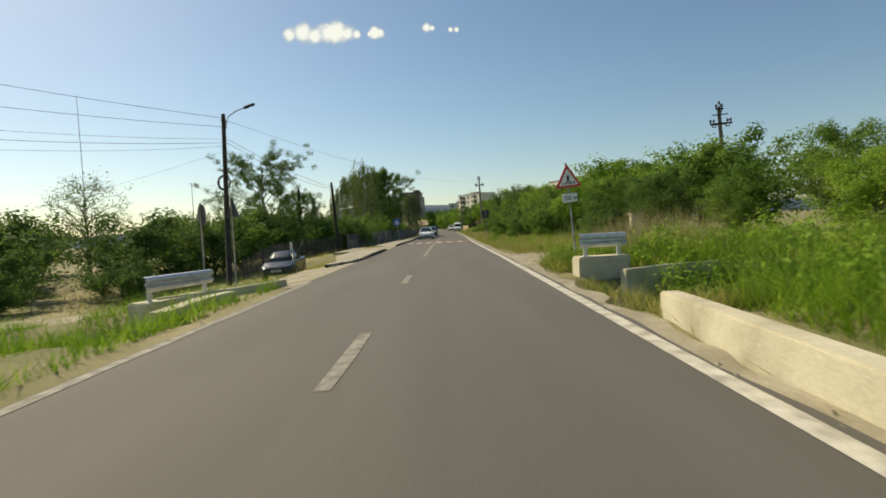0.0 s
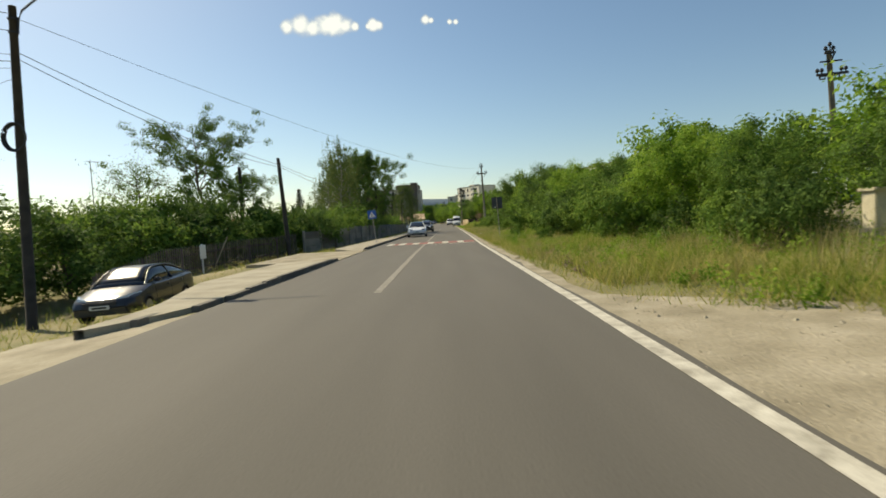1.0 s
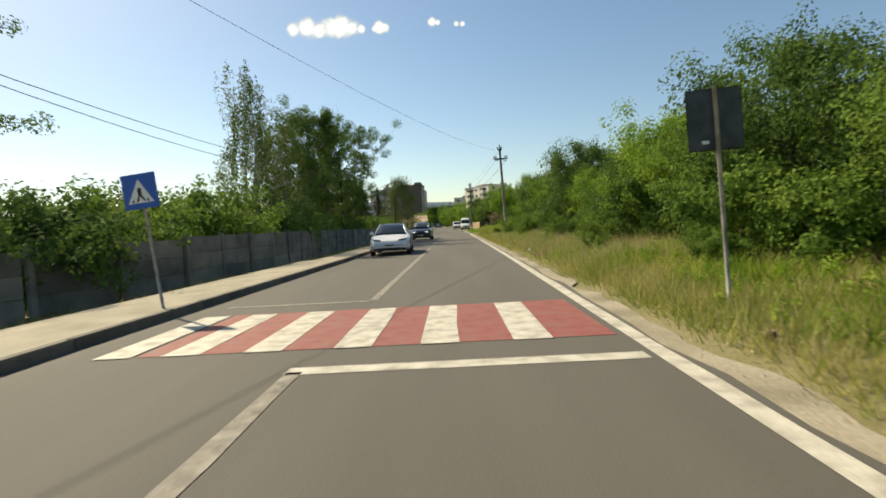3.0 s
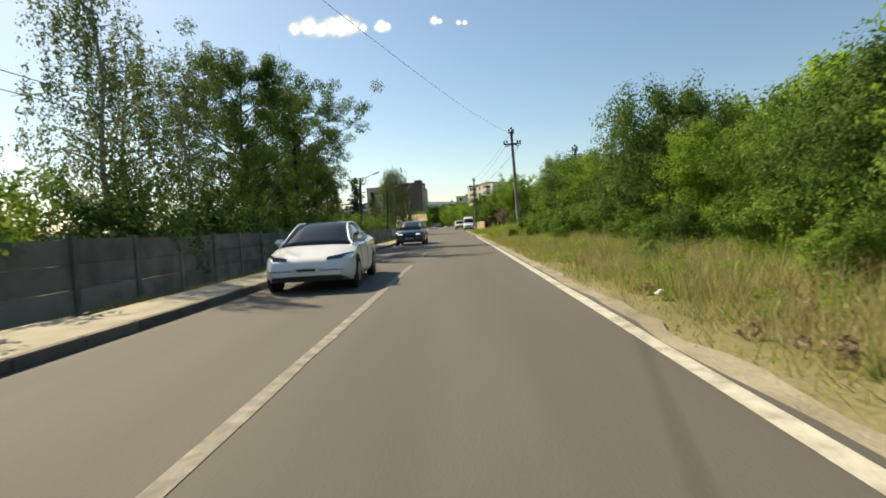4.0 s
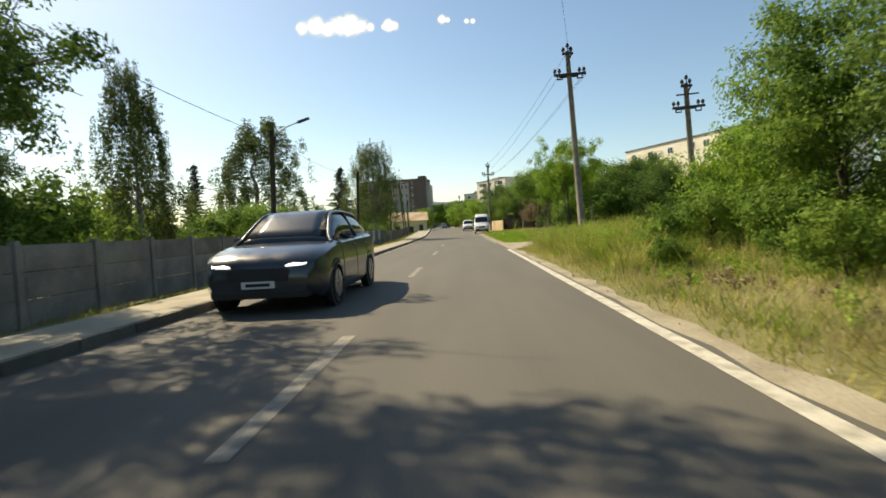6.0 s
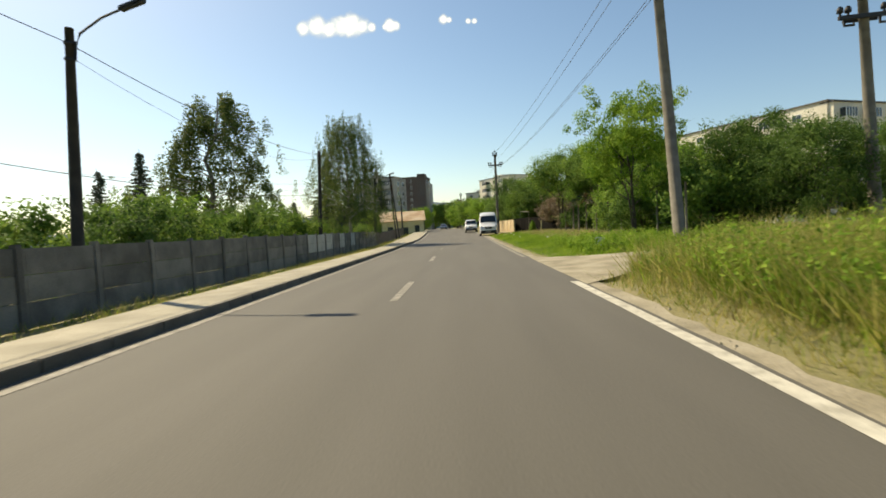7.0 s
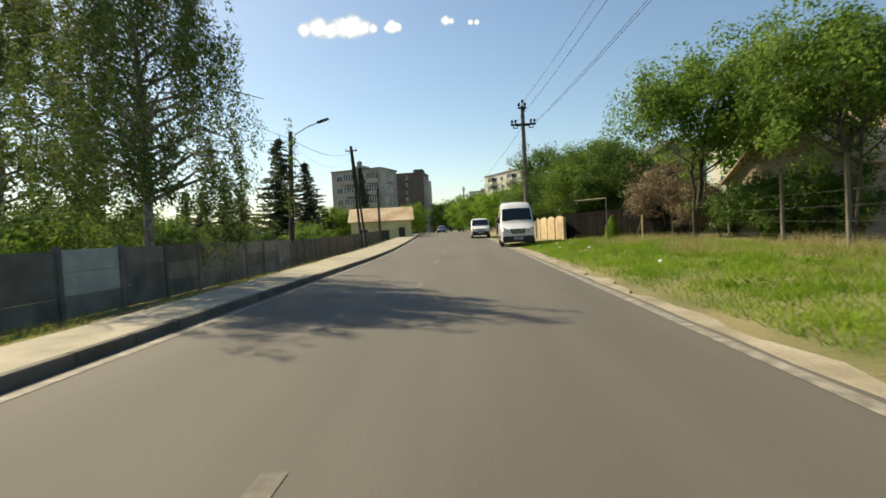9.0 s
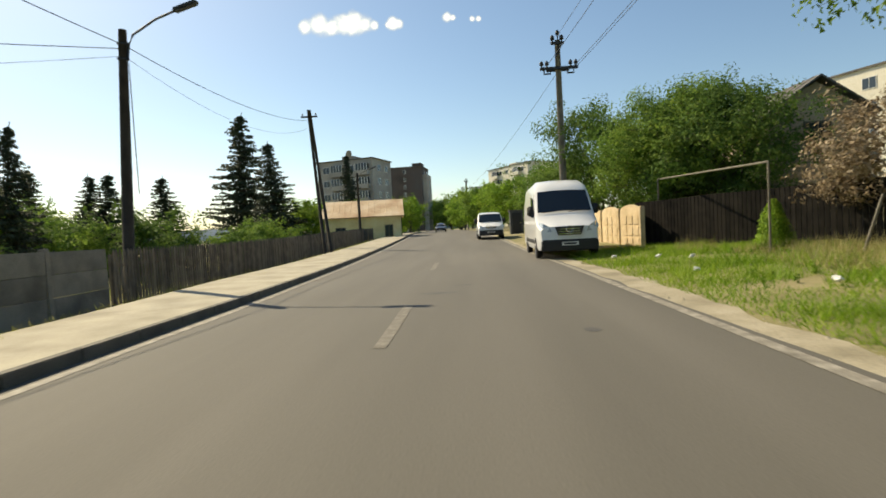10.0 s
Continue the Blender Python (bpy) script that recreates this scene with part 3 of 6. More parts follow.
# right: the wild hedge along the verge
rnd = random.Random(7)
row = [(12.5, 15, 3.6), (10.8, 19, 3.7), (9.8, 23.2, 3.8), (9.2, 27.4, 4.2), (8.9, 31.3, 4.5), (8.5, 35.0, 3.6), (8.1, 38.4, 5.0), (8.0, 42.0, 5.1), (8.1, 46.0, 4.9), (8.2, 50.2, 6.3),
       (8.4, 54.0, 5.0), (8.4, 57.6, 6.4), (8.4, 61.0, 5.0), (8.6, 64.6, 4.5), (9.0, 68.2, 4.6), (9.1, 72.0, 7.4), (8.9, 75.8, 6.4), (9.2, 79.3, 4.4), (9.1, 82.8, 6.0), (9.0, 86.6, 6.9), (9.1, 91.0, 7.3), (9.6, 95.2, 5.6)]
for k, (x, y, h) in enumerate(row):
    plant("hedge_c" if h > 7.3 else ("hedge_a", "hedge_b", "hedge_c", "hedge_b", "hedge_a", "hedge_c", "hedge_b")[k % 7], x + (0.4 if y > 64 else 0.0), y, h * (0.76 if 33 < y < 53 else 0.80), k * 67, 0.80 if h > 7.3 else 0.9 if h > 6 else 1.0)
for k in range(18):
    y = 10 + k * 4.6
    plant("hedge_b" if y < 23 else ("back_a", "back_b", "back_a")[k % 3], 15.5 + rnd.uniform(-1.5, 1.5), y, (rnd.uniform(4.2, 4.9) if y < 38 else rnd.uniform(5.4, 6.2)), k * 101, 1.1)
for k, (kind, x, y, h) in enumerate([("acacia", 8.8, 117.6, 7.0), ("hedge_c", 16.5, 107, 4.6), ("hedge_c", 13.6, 117.0, 5.4), ("hedge_c", 14.2, 112.8, 4.4), ("hedge_b", 11.9, 121.0, 4.4), ("hedge_b", 18, 116, 4.6), ("hedge_c", 15.5, 121, 4.4), ("hedge_b", 19.5, 124, 4.6), ("fruit", 11.2, 121, 4.8), ("fruit", 12.0, 126, 5.4),
                                     ("garden", 12.0, 137.6, 6.6), ("shrub_dark", 12.9, 139.6, 2.4), ("shrub", 12.8, 142.4, 2.6), ("brown", 11.4, 146.4, 2.6), ("shrub_dark", 12.6, 146.8, 2.4), ("back_a", 20, 152, 8.6), ("back_b", 24.5, 149.5, 8.4), ("acacia", 12.0, 128.4, 6.4), ("garden", 10.4, 144.5, 7.5), ("brown", 11.0, 148.8, 4.0), ("hedge_b", 8.8, 160.0, 6.4), ("hedge_b", 10.0, 158.0, 7.2), ("hedge_c", 11.2, 157.0, 6.4),
                                     ("hedge_c", 8.6, 166.5, 7.4), ("back_a", 7.6, 174, 5.4), ("back_a", 6.6, 182, 5.2), ("back_b", 5.4, 191, 5.4), ("back_b", 4.4, 200, 5.6),
                                     ("back_a", 3.2, 210, 6.2), ("back_b", 2.2, 224, 6.6), ("back_b", 0.0, 240, 7.2), ("hedge_c", 15.0, 128.5, 4.4), ("shrub_dark", 11.6, 118.5, 2.2), ("shrub", 11.2, 123.5, 2.4), ("shrub_dark", 12.0, 128.5, 2.2), ("shrub", 11.8, 132.6, 2.0), ("shrub_dark", 11.4, 141, 2.2), ("back_b", 14.5, 166, 6.6), ("shrub_dark", 13.4, 116.5, 3.0), ("shrub_dark", 13.6, 120, 3.2), ("shrub", 13.4, 123, 2.8), ("shrub_dark", 13.8, 126.5, 3.2), ("shrub_dark", 13.6, 130, 3.0), ("shrub", 11.0, 115.6, 3.0), ("shrub", 12.4, 118.6, 3.6), ("shrub", 10.8, 121.2, 2.8), ("shrub_dark", 9.6, 118.8, 2.2), ("shrub", 11.2, 125.6, 3.0), ("shrub", 11.8, 129.6, 2.8), ("back_a", 18.2, 149.5, 6.8), ("back_b", 21.0, 151, 7.0), ("back_a", 24.0, 151, 6.8)]):
    if 105 < y < 146 and kind in ("fruit", "back_a", "back_b"):
        h *= 0.86 if kind == "fruit" or y < 128 else 1.0
    plant(kind, x, y, h, k * 77, (0.8 if y < 120 else 1.05) if kind == "acacia" else 1.0)
for k in range(26):
    y = 24.5 + k * 2.85 + rnd.uniform(-1.0, 1.0)
    tagged(plant(("shrub_dark", "shrub", "shrub_dark", "shrub", "shrub")[k % 5], (6.5 if y < 53 else 7.2) + (1.2 if y < 32 else 0) + rnd.uniform(-0.3, 0.6), y, rnd.choice((0.9, 1.3, 1.7, 2.2)), k * 71, 0.95),
           "low leafy green bush at the foot of the wild hedge")
for k, (dx, y, h) in enumerate([(2.6, 55.4, 0.7), (3.3, 58.9, 1.0), (2.4, 63.5, 0.6), (3.4, 66.2, 1.0), (2.9, 76.3, 0.8), (3.6, 79.6, 1.2), (2.7, 83.4, 0.8), (3.5, 86.9, 1.2), (2.2, 90.2, 0.7), (3.2, 93.2, 1.0), (2.6, 36.8, 0.7), (2.2, 43.4, 0.6), (3.0, 48.7, 0.8)]):
    tagged(plant("shrub", right(y) + dx, y, h, k * 53, 0.9), "small leafy green bush in the dry verge grass")
for k, (x, y, h) in enumerate([(-5, 330, 12), (-9.0, 345, 12), (-2, 352, 11), (-14, 360, 13), (4, 300, 11), (-19, 372, 12), (8, 330, 12), (-24, 300, 8), (-20, 280, 8), (-18, 265, 6.5), (-15.5, 250, 6), (2, 275, 10), (-1, 258, 9)]):
    plant(("back_a", "back_b", "back_a")[k % 3], x, y, h, k * 40, 1.1)
# left: gardens behind the fences
for k, (kind, x, y, h, w) in enumerate([
        ("sparse", -19.2, 54.5, 11.2, 1.0), ("shrub_dark", -9.3, 51.5, 2.8, 1.0), ("shrub_dark", -13.6, 56, 3.6, 1.1), ("shrub", -17, 59.5, 3.8, 1.1), ("shrub_dark", -16, 66, 4.0, 1.2), ("spruce", -56, 143, 10.5, 1.1), ("spruce", -65, 143, 9.5, 1.2), ("shrub_dark", -34, 83, 5.6, 1.3), ("bare", -31, 44, 8.2, 1.0), ("bare", -27, 40, 5.0, 1.0), ("sparse", -14.8, 52, 6.4, 0.9), ("shrub_dark", -16.5, 36, 3.6, 1.1), ("shrub", -16.5, 41, 4.6, 1.0), ("shrub_dark", -20, 34, 4.6, 1.2), ("shrub", -24, 46, 4.6, 1.2),
        ("shrub_dark", -14.6, 44.5, 4.0, 1.0), ("shrub", -12.4, 50, 3.6, 1.0), ("shrub_dark", -15.5, 48, 5.0, 1.1), ("shrub", -9.4, 55, 3.2, 1.0), ("shrub", -9.2, 59.5, 3.6, 1.0), ("shrub_dark", -12, 60, 3.8, 1.0),
        ("shrub_dark", -28, 30, 4.8, 1.4), ("shrub", -34, 36, 5.0, 1.5), ("shrub_dark", -40, 44, 5.4, 1.6), ("shrub", -38, 27, 4.2, 1.5), ("shrub_dark", -47, 37, 5.2, 1.6), ("shrub_dark", -22, 24, 2.6, 1.3), ("shrub_dark", -26, 22, 2.6, 1.4), ("shrub_dark", -30, 25, 3.0, 1.5), ("shrub", -35, 21, 3.0, 1.5), ("shrub_dark", -42, 20, 3.4, 1.7), ("shrub_dark", -18, 28, 2.4, 1.3), ("bare", -18.5, 45, 7.0, 0.8), ("shrub_dark", -31, 60, 5.0, 1.5), ("shrub", -26, 66, 4.5, 1.3),
        ("birch_thin", -10.6, 68.8, 12.2, 0.85), ("birch_thin", -13.2, 73.5, 11.6, 0.9), ("birch_thin", -10.8, 74.0, 11.0, 0.85), ("walnut", -10.6, 80, 11.6, 0.85), ("walnut", -10.6, 88.5, 12.2, 0.98), ("birch", -10.2, 96.5, 8.6, 0.8), 
        ("walnut", -14.5, 93, 9.5, 0.8), ("shrub_dark", -14, 86, 3.4, 1.0), ("back_a", -14, 95, 4.8, 1.0), ("back_b", -14, 100, 4.2, 1.0), ("shrub_dark", -8.9, 66, 3.2, 0.9), ("shrub_dark", -9.0, 72, 3.2, 0.9), ("shrub", -9.4, 76, 3.0, 0.9), ("shrub", -9.6, 91, 3.2, 0.9), ("shrub_dark", -9.6, 84, 3.2, 0.9), ("shrub", -9.8, 101.5, 3.0, 0.9), ("shrub", -11.5, 106, 3.0, 1.0),
        ("shrub_dark", -11, 111, 3.0, 1.0), ("shrub", -12.5, 115.5, 3.9, 1.0), ("shrub", -11.0, 120, 3.4, 1.0), ("shrub_dark", -13, 125, 4.0, 1.0), ("shrub", -11.5, 128.5, 3.8, 0.9), ("shrub_dark", -18, 120, 4.4, 1.3), ("shrub", -22, 128, 4.4, 1.3),
        ("back_b", -15.5, 119, 4.6, 0.9), ("birch", -29.6, 153, 21.0, 1.5), ("birch_near", -9.0, 136.6, 12.2, 0.9), ("shrub", -12, 137, 3.0, 1.0), ("shrub_dark", -12.5, 143, 2.6, 1.0), ("shrub_dark", -14, 149, 2.8, 1.0),
        ("spruce", -43.9, 155.0, 12.8, 1.0), ("spruce", -40.3, 157.1, 15.4, 1.0), ("spruce", -26.7, 196.5, 18.4, 1.3), ("spruce", -20.5, 190.3, 13.2, 1.35), ("spruce", -31.6, 172, 8.8, 1.3), ("spruce", -28, 173, 8.2, 1.3), ("spruce", -25.3, 171, 8.0, 1.5), ("spruce", -21.7, 172, 7.6, 1.5), ("shrub_dark", -33.5, 168, 5.6, 1.2), ("shrub_dark", -29.5, 166, 5.4, 1.2), ("shrub", -24.5, 163, 4.6, 1.1), ("shrub_dark", -20, 167, 4.2, 1.2), ("shrub_dark", -37.5, 166, 6.0, 1.3), ("back_b", -18.6, 197, 5.8, 1.0), ("back_b", -8.4, 214, 5.4, 0.9), ("spruce", -13.0, 150, 6.2, 0.9), ("spruce", -20, 225, 17.0, 0.9), 
        ("spruce", -44, 182, 11, 1.2), ("spruce", -52, 190, 11.5, 1.2), ("spruce", -62, 196, 12, 1.2), ("shrub_dark", -30, 176, 4, 1.6), ("shrub_dark", -38, 178, 4.5, 1.6), ("shrub_dark", -48, 176, 4.5, 1.8), ("shrub", -17, 178, 3.4, 1.2), ("shrub_dark", -58, 178, 5, 1.8),
        ("shrub", -14, 168, 2.6, 1.2), ("shrub_dark", -20, 200, 5.5, 1.4), ("shrub", -15, 212, 5.5, 1.2), ("shrub_dark", -13, 203, 3.0, 1.0), ("shrub", -12.5, 222, 5.5, 1.2)]):
    plant(kind, x, y, h, k * 83, w)

# cracks and dark patches in the asphalt
crnd = random.Random(12)
for k in range(4):
    y, x = crnd.uniform(4, 160), crnd.uniform(-3.2, 2.2)
    along = crnd.random() < 0.4
    pts, w = [], crnd.uniform(0.004, 0.009)
    ln = crnd.uniform(0.8, 2.6)
    for j in range(12):
        f = j / 11 - 0.5
        wob = 0.22 * noise.noise((k * 3.1, j * 0.45, 1)) + 0.06 * noise.noise((k * 3.1, j * 1.9, 4))
        pts.append((x + (wob if along else f * ln), y + (f * ln * 2 if along else wob)))
    cv, cf_ = [], []
    for j, (px0, py0) in enumerate(pts):
        ww = w * (1.0 - abs(j / 11 - 0.5) * 1.6)
        cv += [(px0 - (ww if along else 0), py0 - (0 if along else ww), 0.003 + road_z(py0)), (px0 + (ww if along else 0), py0 + (0 if along else ww), 0.003 + road_z(py0))]
        if j:
            cf_.append((2 * j - 2, 2 * j - 1, 2 * j + 1, 2 * j) if not along else (2 * j - 2, 2 * j - 1, 2 * j + 1, 2 * j))
    tagged(mesh_ob("asphalt_crack", cv, cf_, PATCH), "dark sealed crack in the asphalt", "crack", kind="structure")
# patch at y = 145.4 paints the lamp pole's shadow onto the road
for x, y, a, b_ in ((-0.35, 145.4, 0.36, 0.16), (1.6, 141.5, 0.10, 0.12), (-2.9, 22.9, 0.9, 0.10), (0.1, 146.6, 0.2, 0.08)):
    cv = [(x + a * math.cos(t) * (1 + 0.25 * noise.noise((t * 2, x, y))), y + b_ * math.sin(t), 0.003 + road_z(y)) for t in np.linspace(0, 2 * math.pi, 19)[:-1]]
    tagged(mesh_ob("tar_patch", cv, [tuple(range(18))], PATCH), "small dark patch on the asphalt", "patch", kind="structure")

# loose stones on the dirt
grng = np.random.default_rng(5)
sv_, sf_ = [], []
for k in range(2600):
    y = grng.uniform(2, 150) if k % 3 else grng.uniform(12, 21)
    wide = 0.75 + 4.2 * max(0, 1 - abs(y - 18.0) / 4.0)
    x = right(y) + 0.10 + grng.random() * wide
    z = max(road_z(y) - 0.004, ground_z(x, y) + 0.014)
    r = grng.uniform(0.006, 0.02) * (1.8 if grng.random() < 0.05 else 1.0)
    o = len(sv_)
    for dx, dy, dz in ((1, 0, 0), (-0.4, 0.9, 0), (-0.5, -0.8, 0), (0.1, 0.05, 0.9)):
        sv_.append((x + dx * r * grng.uniform(0.7, 1.3), y + dy * r * grng.uniform(0.7, 1.3), z + dz * r - 0.003))
    sf_ += [(o, o + 1, o + 3), (o + 1, o + 2, o + 3), (o + 2, o, o + 3)]
tagged(mesh_ob("gravel", sv_, sf_, CONCRETE), "loose pale stones on the dirt shoulder", "gravel", kind="stuff")


# ---- grasses ----
def grass(name, label, material, sampler, n, h0, h1, width, seed, lean=0.35):
    """Blades of grass as slim bent triangles: one object that nobody could count."""
    rng = np.random.default_rng(seed)
    p = []
    while len(p) < n:
        q = sampler(rng)
        if q is not None:
            p.append(q)
    p = np.array(p)
    h = rng.uniform(h0, h1, n) * rng.uniform(0.55, 1.0, n) * p[:, 3]
    a = rng.uniform(0, 2 * math.pi, n)
    w = width * rng.uniform(0.6, 1.4, n)
    side = np.stack([np.cos(a), np.sin(a), np.zeros(n)], 1) * w[:, None]
    tilt = rng.normal(size=(n, 2)) * lean * h[:, None]
    base = p[:, :3] - np.array([0, 0, 0.03])
    top = base + np.stack([tilt[:, 0], tilt[:, 1], h], 1)
    pts = np.stack([base - side, top, base + side], 1).reshape(-1, 3)
    me = bpy.data.meshes.new(name)
    me.vertices.add(3 * n)
    me.vertices.foreach_set("co", pts.ravel())
    me.loops.add(3 * n)
    me.loops.foreach_set("vertex_index", np.arange(3 * n))
    me.polygons.add(n)
    me.polygons.foreach_set("loop_start", np.arange(0, 3 * n, 3))
    me.update()
    me.materials.append(material)
    return tagged(new(name, me), label, "grass", kind="stuff")


def verge(y0, y1, x0, x1, tuft=0.0, thr=-0.2, freq=0.5, off=0.0):
    """Samples places on the right verge, x counted from the road's edge, in tufts by noise."""
    def pick(rng):
        y = rng.uniform(y0, y1)
        x = right(y) + rng.uniform(x0, x1)
        if 103 < y < 111.6 and x > right(y) + 0.2 and abs(y - 107.2) < 1.5 + 2.6 * math.exp(-(x - right(y)) * 0.5):
            return None
        if 11 < y < 22.5 and x - right(y) < 3.3 * max(0, 1 - abs(y - 18.0) / 3.6) + rng.uniform(-0.6, 1.0):
            return None
        if 10.4 < y < 12.2 and x < 4.3:
            return None
        v = noise.noise((x * freq, y * freq, off))
        if v < thr:
            return None
        return (x, y, ground_z(x, y), min(1.25, 0.75 + 0.6 * (v - thr) * (1 + tuft)))
    return pick


def verge_left(y0, y1, x0, x1, thr=-0.2, freq=0.5, off=0.0):
    def pick(rng):
        y = rng.uniform(y0, y1)
        x = left(y) - rng.uniform(x0, x1)
        v = noise.noise((x * freq, y * freq, off))
        return None if v < thr else (x, y, ground_z(x, y), min(1.25, 0.8 + 0.6 * (v - thr)))
    return pick


grass("tall_grass", "tall bright green weeds beside the culvert", GRASS_GREEN, verge(-5, 13.5, 1.6, 12, thr=-0.45), 46000, 0.45, 1.15, 0.008, 1, 0.5)
grass("dry_grass", "dry straw stalks among green weeds", GRASS_DRY, verge(2, 30, 3.6, 12, thr=0.12, off=4), 4500, 0.7, 1.4, 0.006, 2, 0.25)
grass("weeds", "mixed yellow-green weeds along the verge", GRASS_MIX, verge(10.5, 32, 0.9, 8.5, thr=-0.05, off=1), 26000, 0.2, 0.75, 0.009, 3, 0.5)
grass("dry_grass", "half-dry yellow grass along the verge", GRASS_MIX, verge(12, 104, 0.5, 7.5, thr=-0.3, off=2), 72000, 0.10, 0.42, 0.008, 4, 0.6)
grass("short_grass", "short dry grass covering the verge", GRASS_MIX, verge(-5, 104, 0.4, 9, thr=-0.8, off=31), 62000, 0.06, 0.2, 0.010, 16, 0.7)
grass("dry_grass", "straw-coloured dry grass on the verge", GRASS_DRY, verge(26, 104, 0.8, 7.0, thr=-0.15, off=6), 66000, 0.15, 0.6, 0.006, 5, 0.4)
grass("tall_grass", "tall straw-coloured grass at the foot of the hedge", GRASS_DRY, verge(52, 84, 1.2, 6.5, thr=-0.2, off=54), 36000, 0.25, 0.8, 0.007, 17, 0.4)
grass("weeds", "green weeds scattered on the dry verge", GRASS_GREEN, verge(40, 104, 1.0, 8, thr=0.06, off=9), 28000, 0.2, 0.7, 0.011, 6, 0.5)
grass("tall_weeds", "tall yellow-green weeds beside the dirt lane", GRASS_MIX, verge(92.5, 104.5, 1.3, 9, thr=-0.4, off=3), 34000, 0.6, 1.25, 0.010, 7, 0.4)
grass("tall_weeds", "yellow-green blades among the weeds beside the dirt lane", GRASS_MIX, verge(90, 105.2, 1.2, 9, thr=-0.3, off=5), 16000, 0.4, 1.1, 0.016, 8, 0.6)
grass("lawn_grass", "fresh green roadside grass", GRASS_GREEN, verge(109.6, 156, 0.7, 7.2, thr=-0.55, freq=0.4, off=8), 90000, 0.07, 0.22, 0.009, 9, 0.7)
grass("lawn_grass", "taller fresh green tufts in the roadside grass", GRASS_GREEN, verge(110, 154, 1.1, 6.6, thr=0.02, freq=0.9, off=18), 34000, 0.16, 0.42, 0.009, 19, 0.6)
grass("dry_grass", "tan dry grass along the garden fence", GRASS_DRY, verge(112, 152, 3.6, 8.4, thr=-0.1, off=12), 30000, 0.2, 0.6, 0.007, 10, 0.4)
grass("weeds", "leafy green weeds by the dirt lane", GRASS_GREEN, verge(110.3, 118, 2.2, 9, thr=-0.35, off=14), 10000, 0.25, 0.65, 0.022, 11, 0.7)
grass("weeds", "green weeds on the left verge", GRASS_GREEN, verge_left(-6, 13.4, 0.5, 9, thr=-0.4), 42000, 0.12, 0.55, 0.009, 12, 0.5)
grass("dry_grass", "dry grass in front of the fences", GRASS_MIX, verge_left(24, 200, 1.7, 4.6, thr=-0.1, off=3), 34000, 0.08, 0.35, 0.009, 13, 0.5)
grass("dry_grass", "dry grass in the gardens", GRASS_MIX, verge_left(14, 190, 5, 24, thr=-0.2, off=5), 30000, 0.2, 0.6, 0.014, 14, 0.5)
grass("weeds", "low green weeds under the hedge", GRASS_GREEN, verge(30, 104, 5, 12, thr=-0.1, off=21), 20000, 0.3, 0.9, 0.016, 15, 0.6)


def leafy_weeds(label, material, sampler, clumps, per, h0, h1, size, seed):
    """Low leafy plants in loose clumps on the verge: one object that nobody could count."""
    rng = np.random.default_rng(seed)
    cs, outs = [], []
    while len(cs) < clumps:
        q = sampler(rng)
        if q is None:
            continue
        h = rng.uniform(h0, h1) * q[3]
        r = h * rng.uniform(0.35, 0.6)
        d = rng.normal(size=(per, 3))
        d /= np.linalg.norm(d, axis=1, keepdims=True)
        p = d * rng.uniform(0.3, 1.0, (per, 1)) * np.array([r, r, h / 2]) + np.array([q[0], q[1], q[2] + h / 2])
        cs.append(p)
        outs.append(d + np.array([0, 0, 0.5]))
    ob = leaf_mesh("leafy_weeds", np.concatenate(cs), size, material, None, rng, np.concatenate(outs))
    return tagged(ob, label, "weeds", kind="stuff")


leafy_weeds("leafy green weeds on the verge near the cabinet", LEAF_BRIGHT, verge(19, 45, 1.2, 7.5, thr=-0.05, off=41), 300, 90, 0.25, 0.7, 0.030, 61)
leafy_weeds("leafy yellow-green weeds along the dry verge", LEAF_BRIGHT, verge(44, 104, 1.5, 8.0, thr=0.05, off=42), 520, 80, 0.2, 0.7, 0.030, 62)
leafy_weeds("dull leafy weeds at the foot of the hedge", LEAF_MID, verge(24, 104, 4.5, 8.5, thr=-0.1, off=43), 520, 70, 0.5, 1.3, 0.05, 63)
leafy_weeds("brown dried weeds on the verge", LEAF_BROWN, verge(24, 106, 0.9, 5.5, thr=0.16, off=44), 360, 40, 0.12, 0.4, 0.035, 64)
leafy_weeds("fresh leafy weeds in the roadside grass", LEAF_BRIGHT, verge(110, 152, 1.6, 6.5, thr=0.1, off=45), 260, 40, 0.10, 0.28, 0.03, 65)
leafy_weeds("bright leafy weeds beside the dirt lane", LEAF_BRIGHT, verge(110.2, 117.5, 2.0, 11, thr=-0.35, off=51), 420, 60, 0.3, 0.75, 0.05, 71)
leafy_weeds("tall yellow-green leafy weeds beside the dirt lane", LEAF_BRIGHT, verge(92, 104.6, 1.4, 10, thr=-0.35, off=52), 760, 70, 0.4, 1.15, 0.042, 72)
grass("weeds", "rough yellow-green grass on the verge before the crossing", GRASS_MIX, verge(29, 52, 0.6, 6.5, thr=-0.55, off=58), 26000, 0.12, 0.5, 0.008, 24, 0.5)
leafy_weeds("leafy green weeds on the verge before the crossing", LEAF_BRIGHT, verge(30, 52, 1.0, 6.5, thr=-0.2, off=59), 200, 70, 0.15, 0.5, 0.026, 76)
grass("weeds", "rough yellow-green weeds round the guard rail", GRASS_MIX, verge(12.1, 17.5, 0.55, 5.5, thr=-0.6, off=55), 15000, 0.2, 0.7, 0.008, 20, 0.5)
grass("weeds", "low rough weeds beside the culvert wall", GRASS_MIX, verge(6.4, 10.6, 0.6, 2.4, thr=-0.7, off=56), 9000, 0.08, 0.35, 0.008, 22, 0.5)
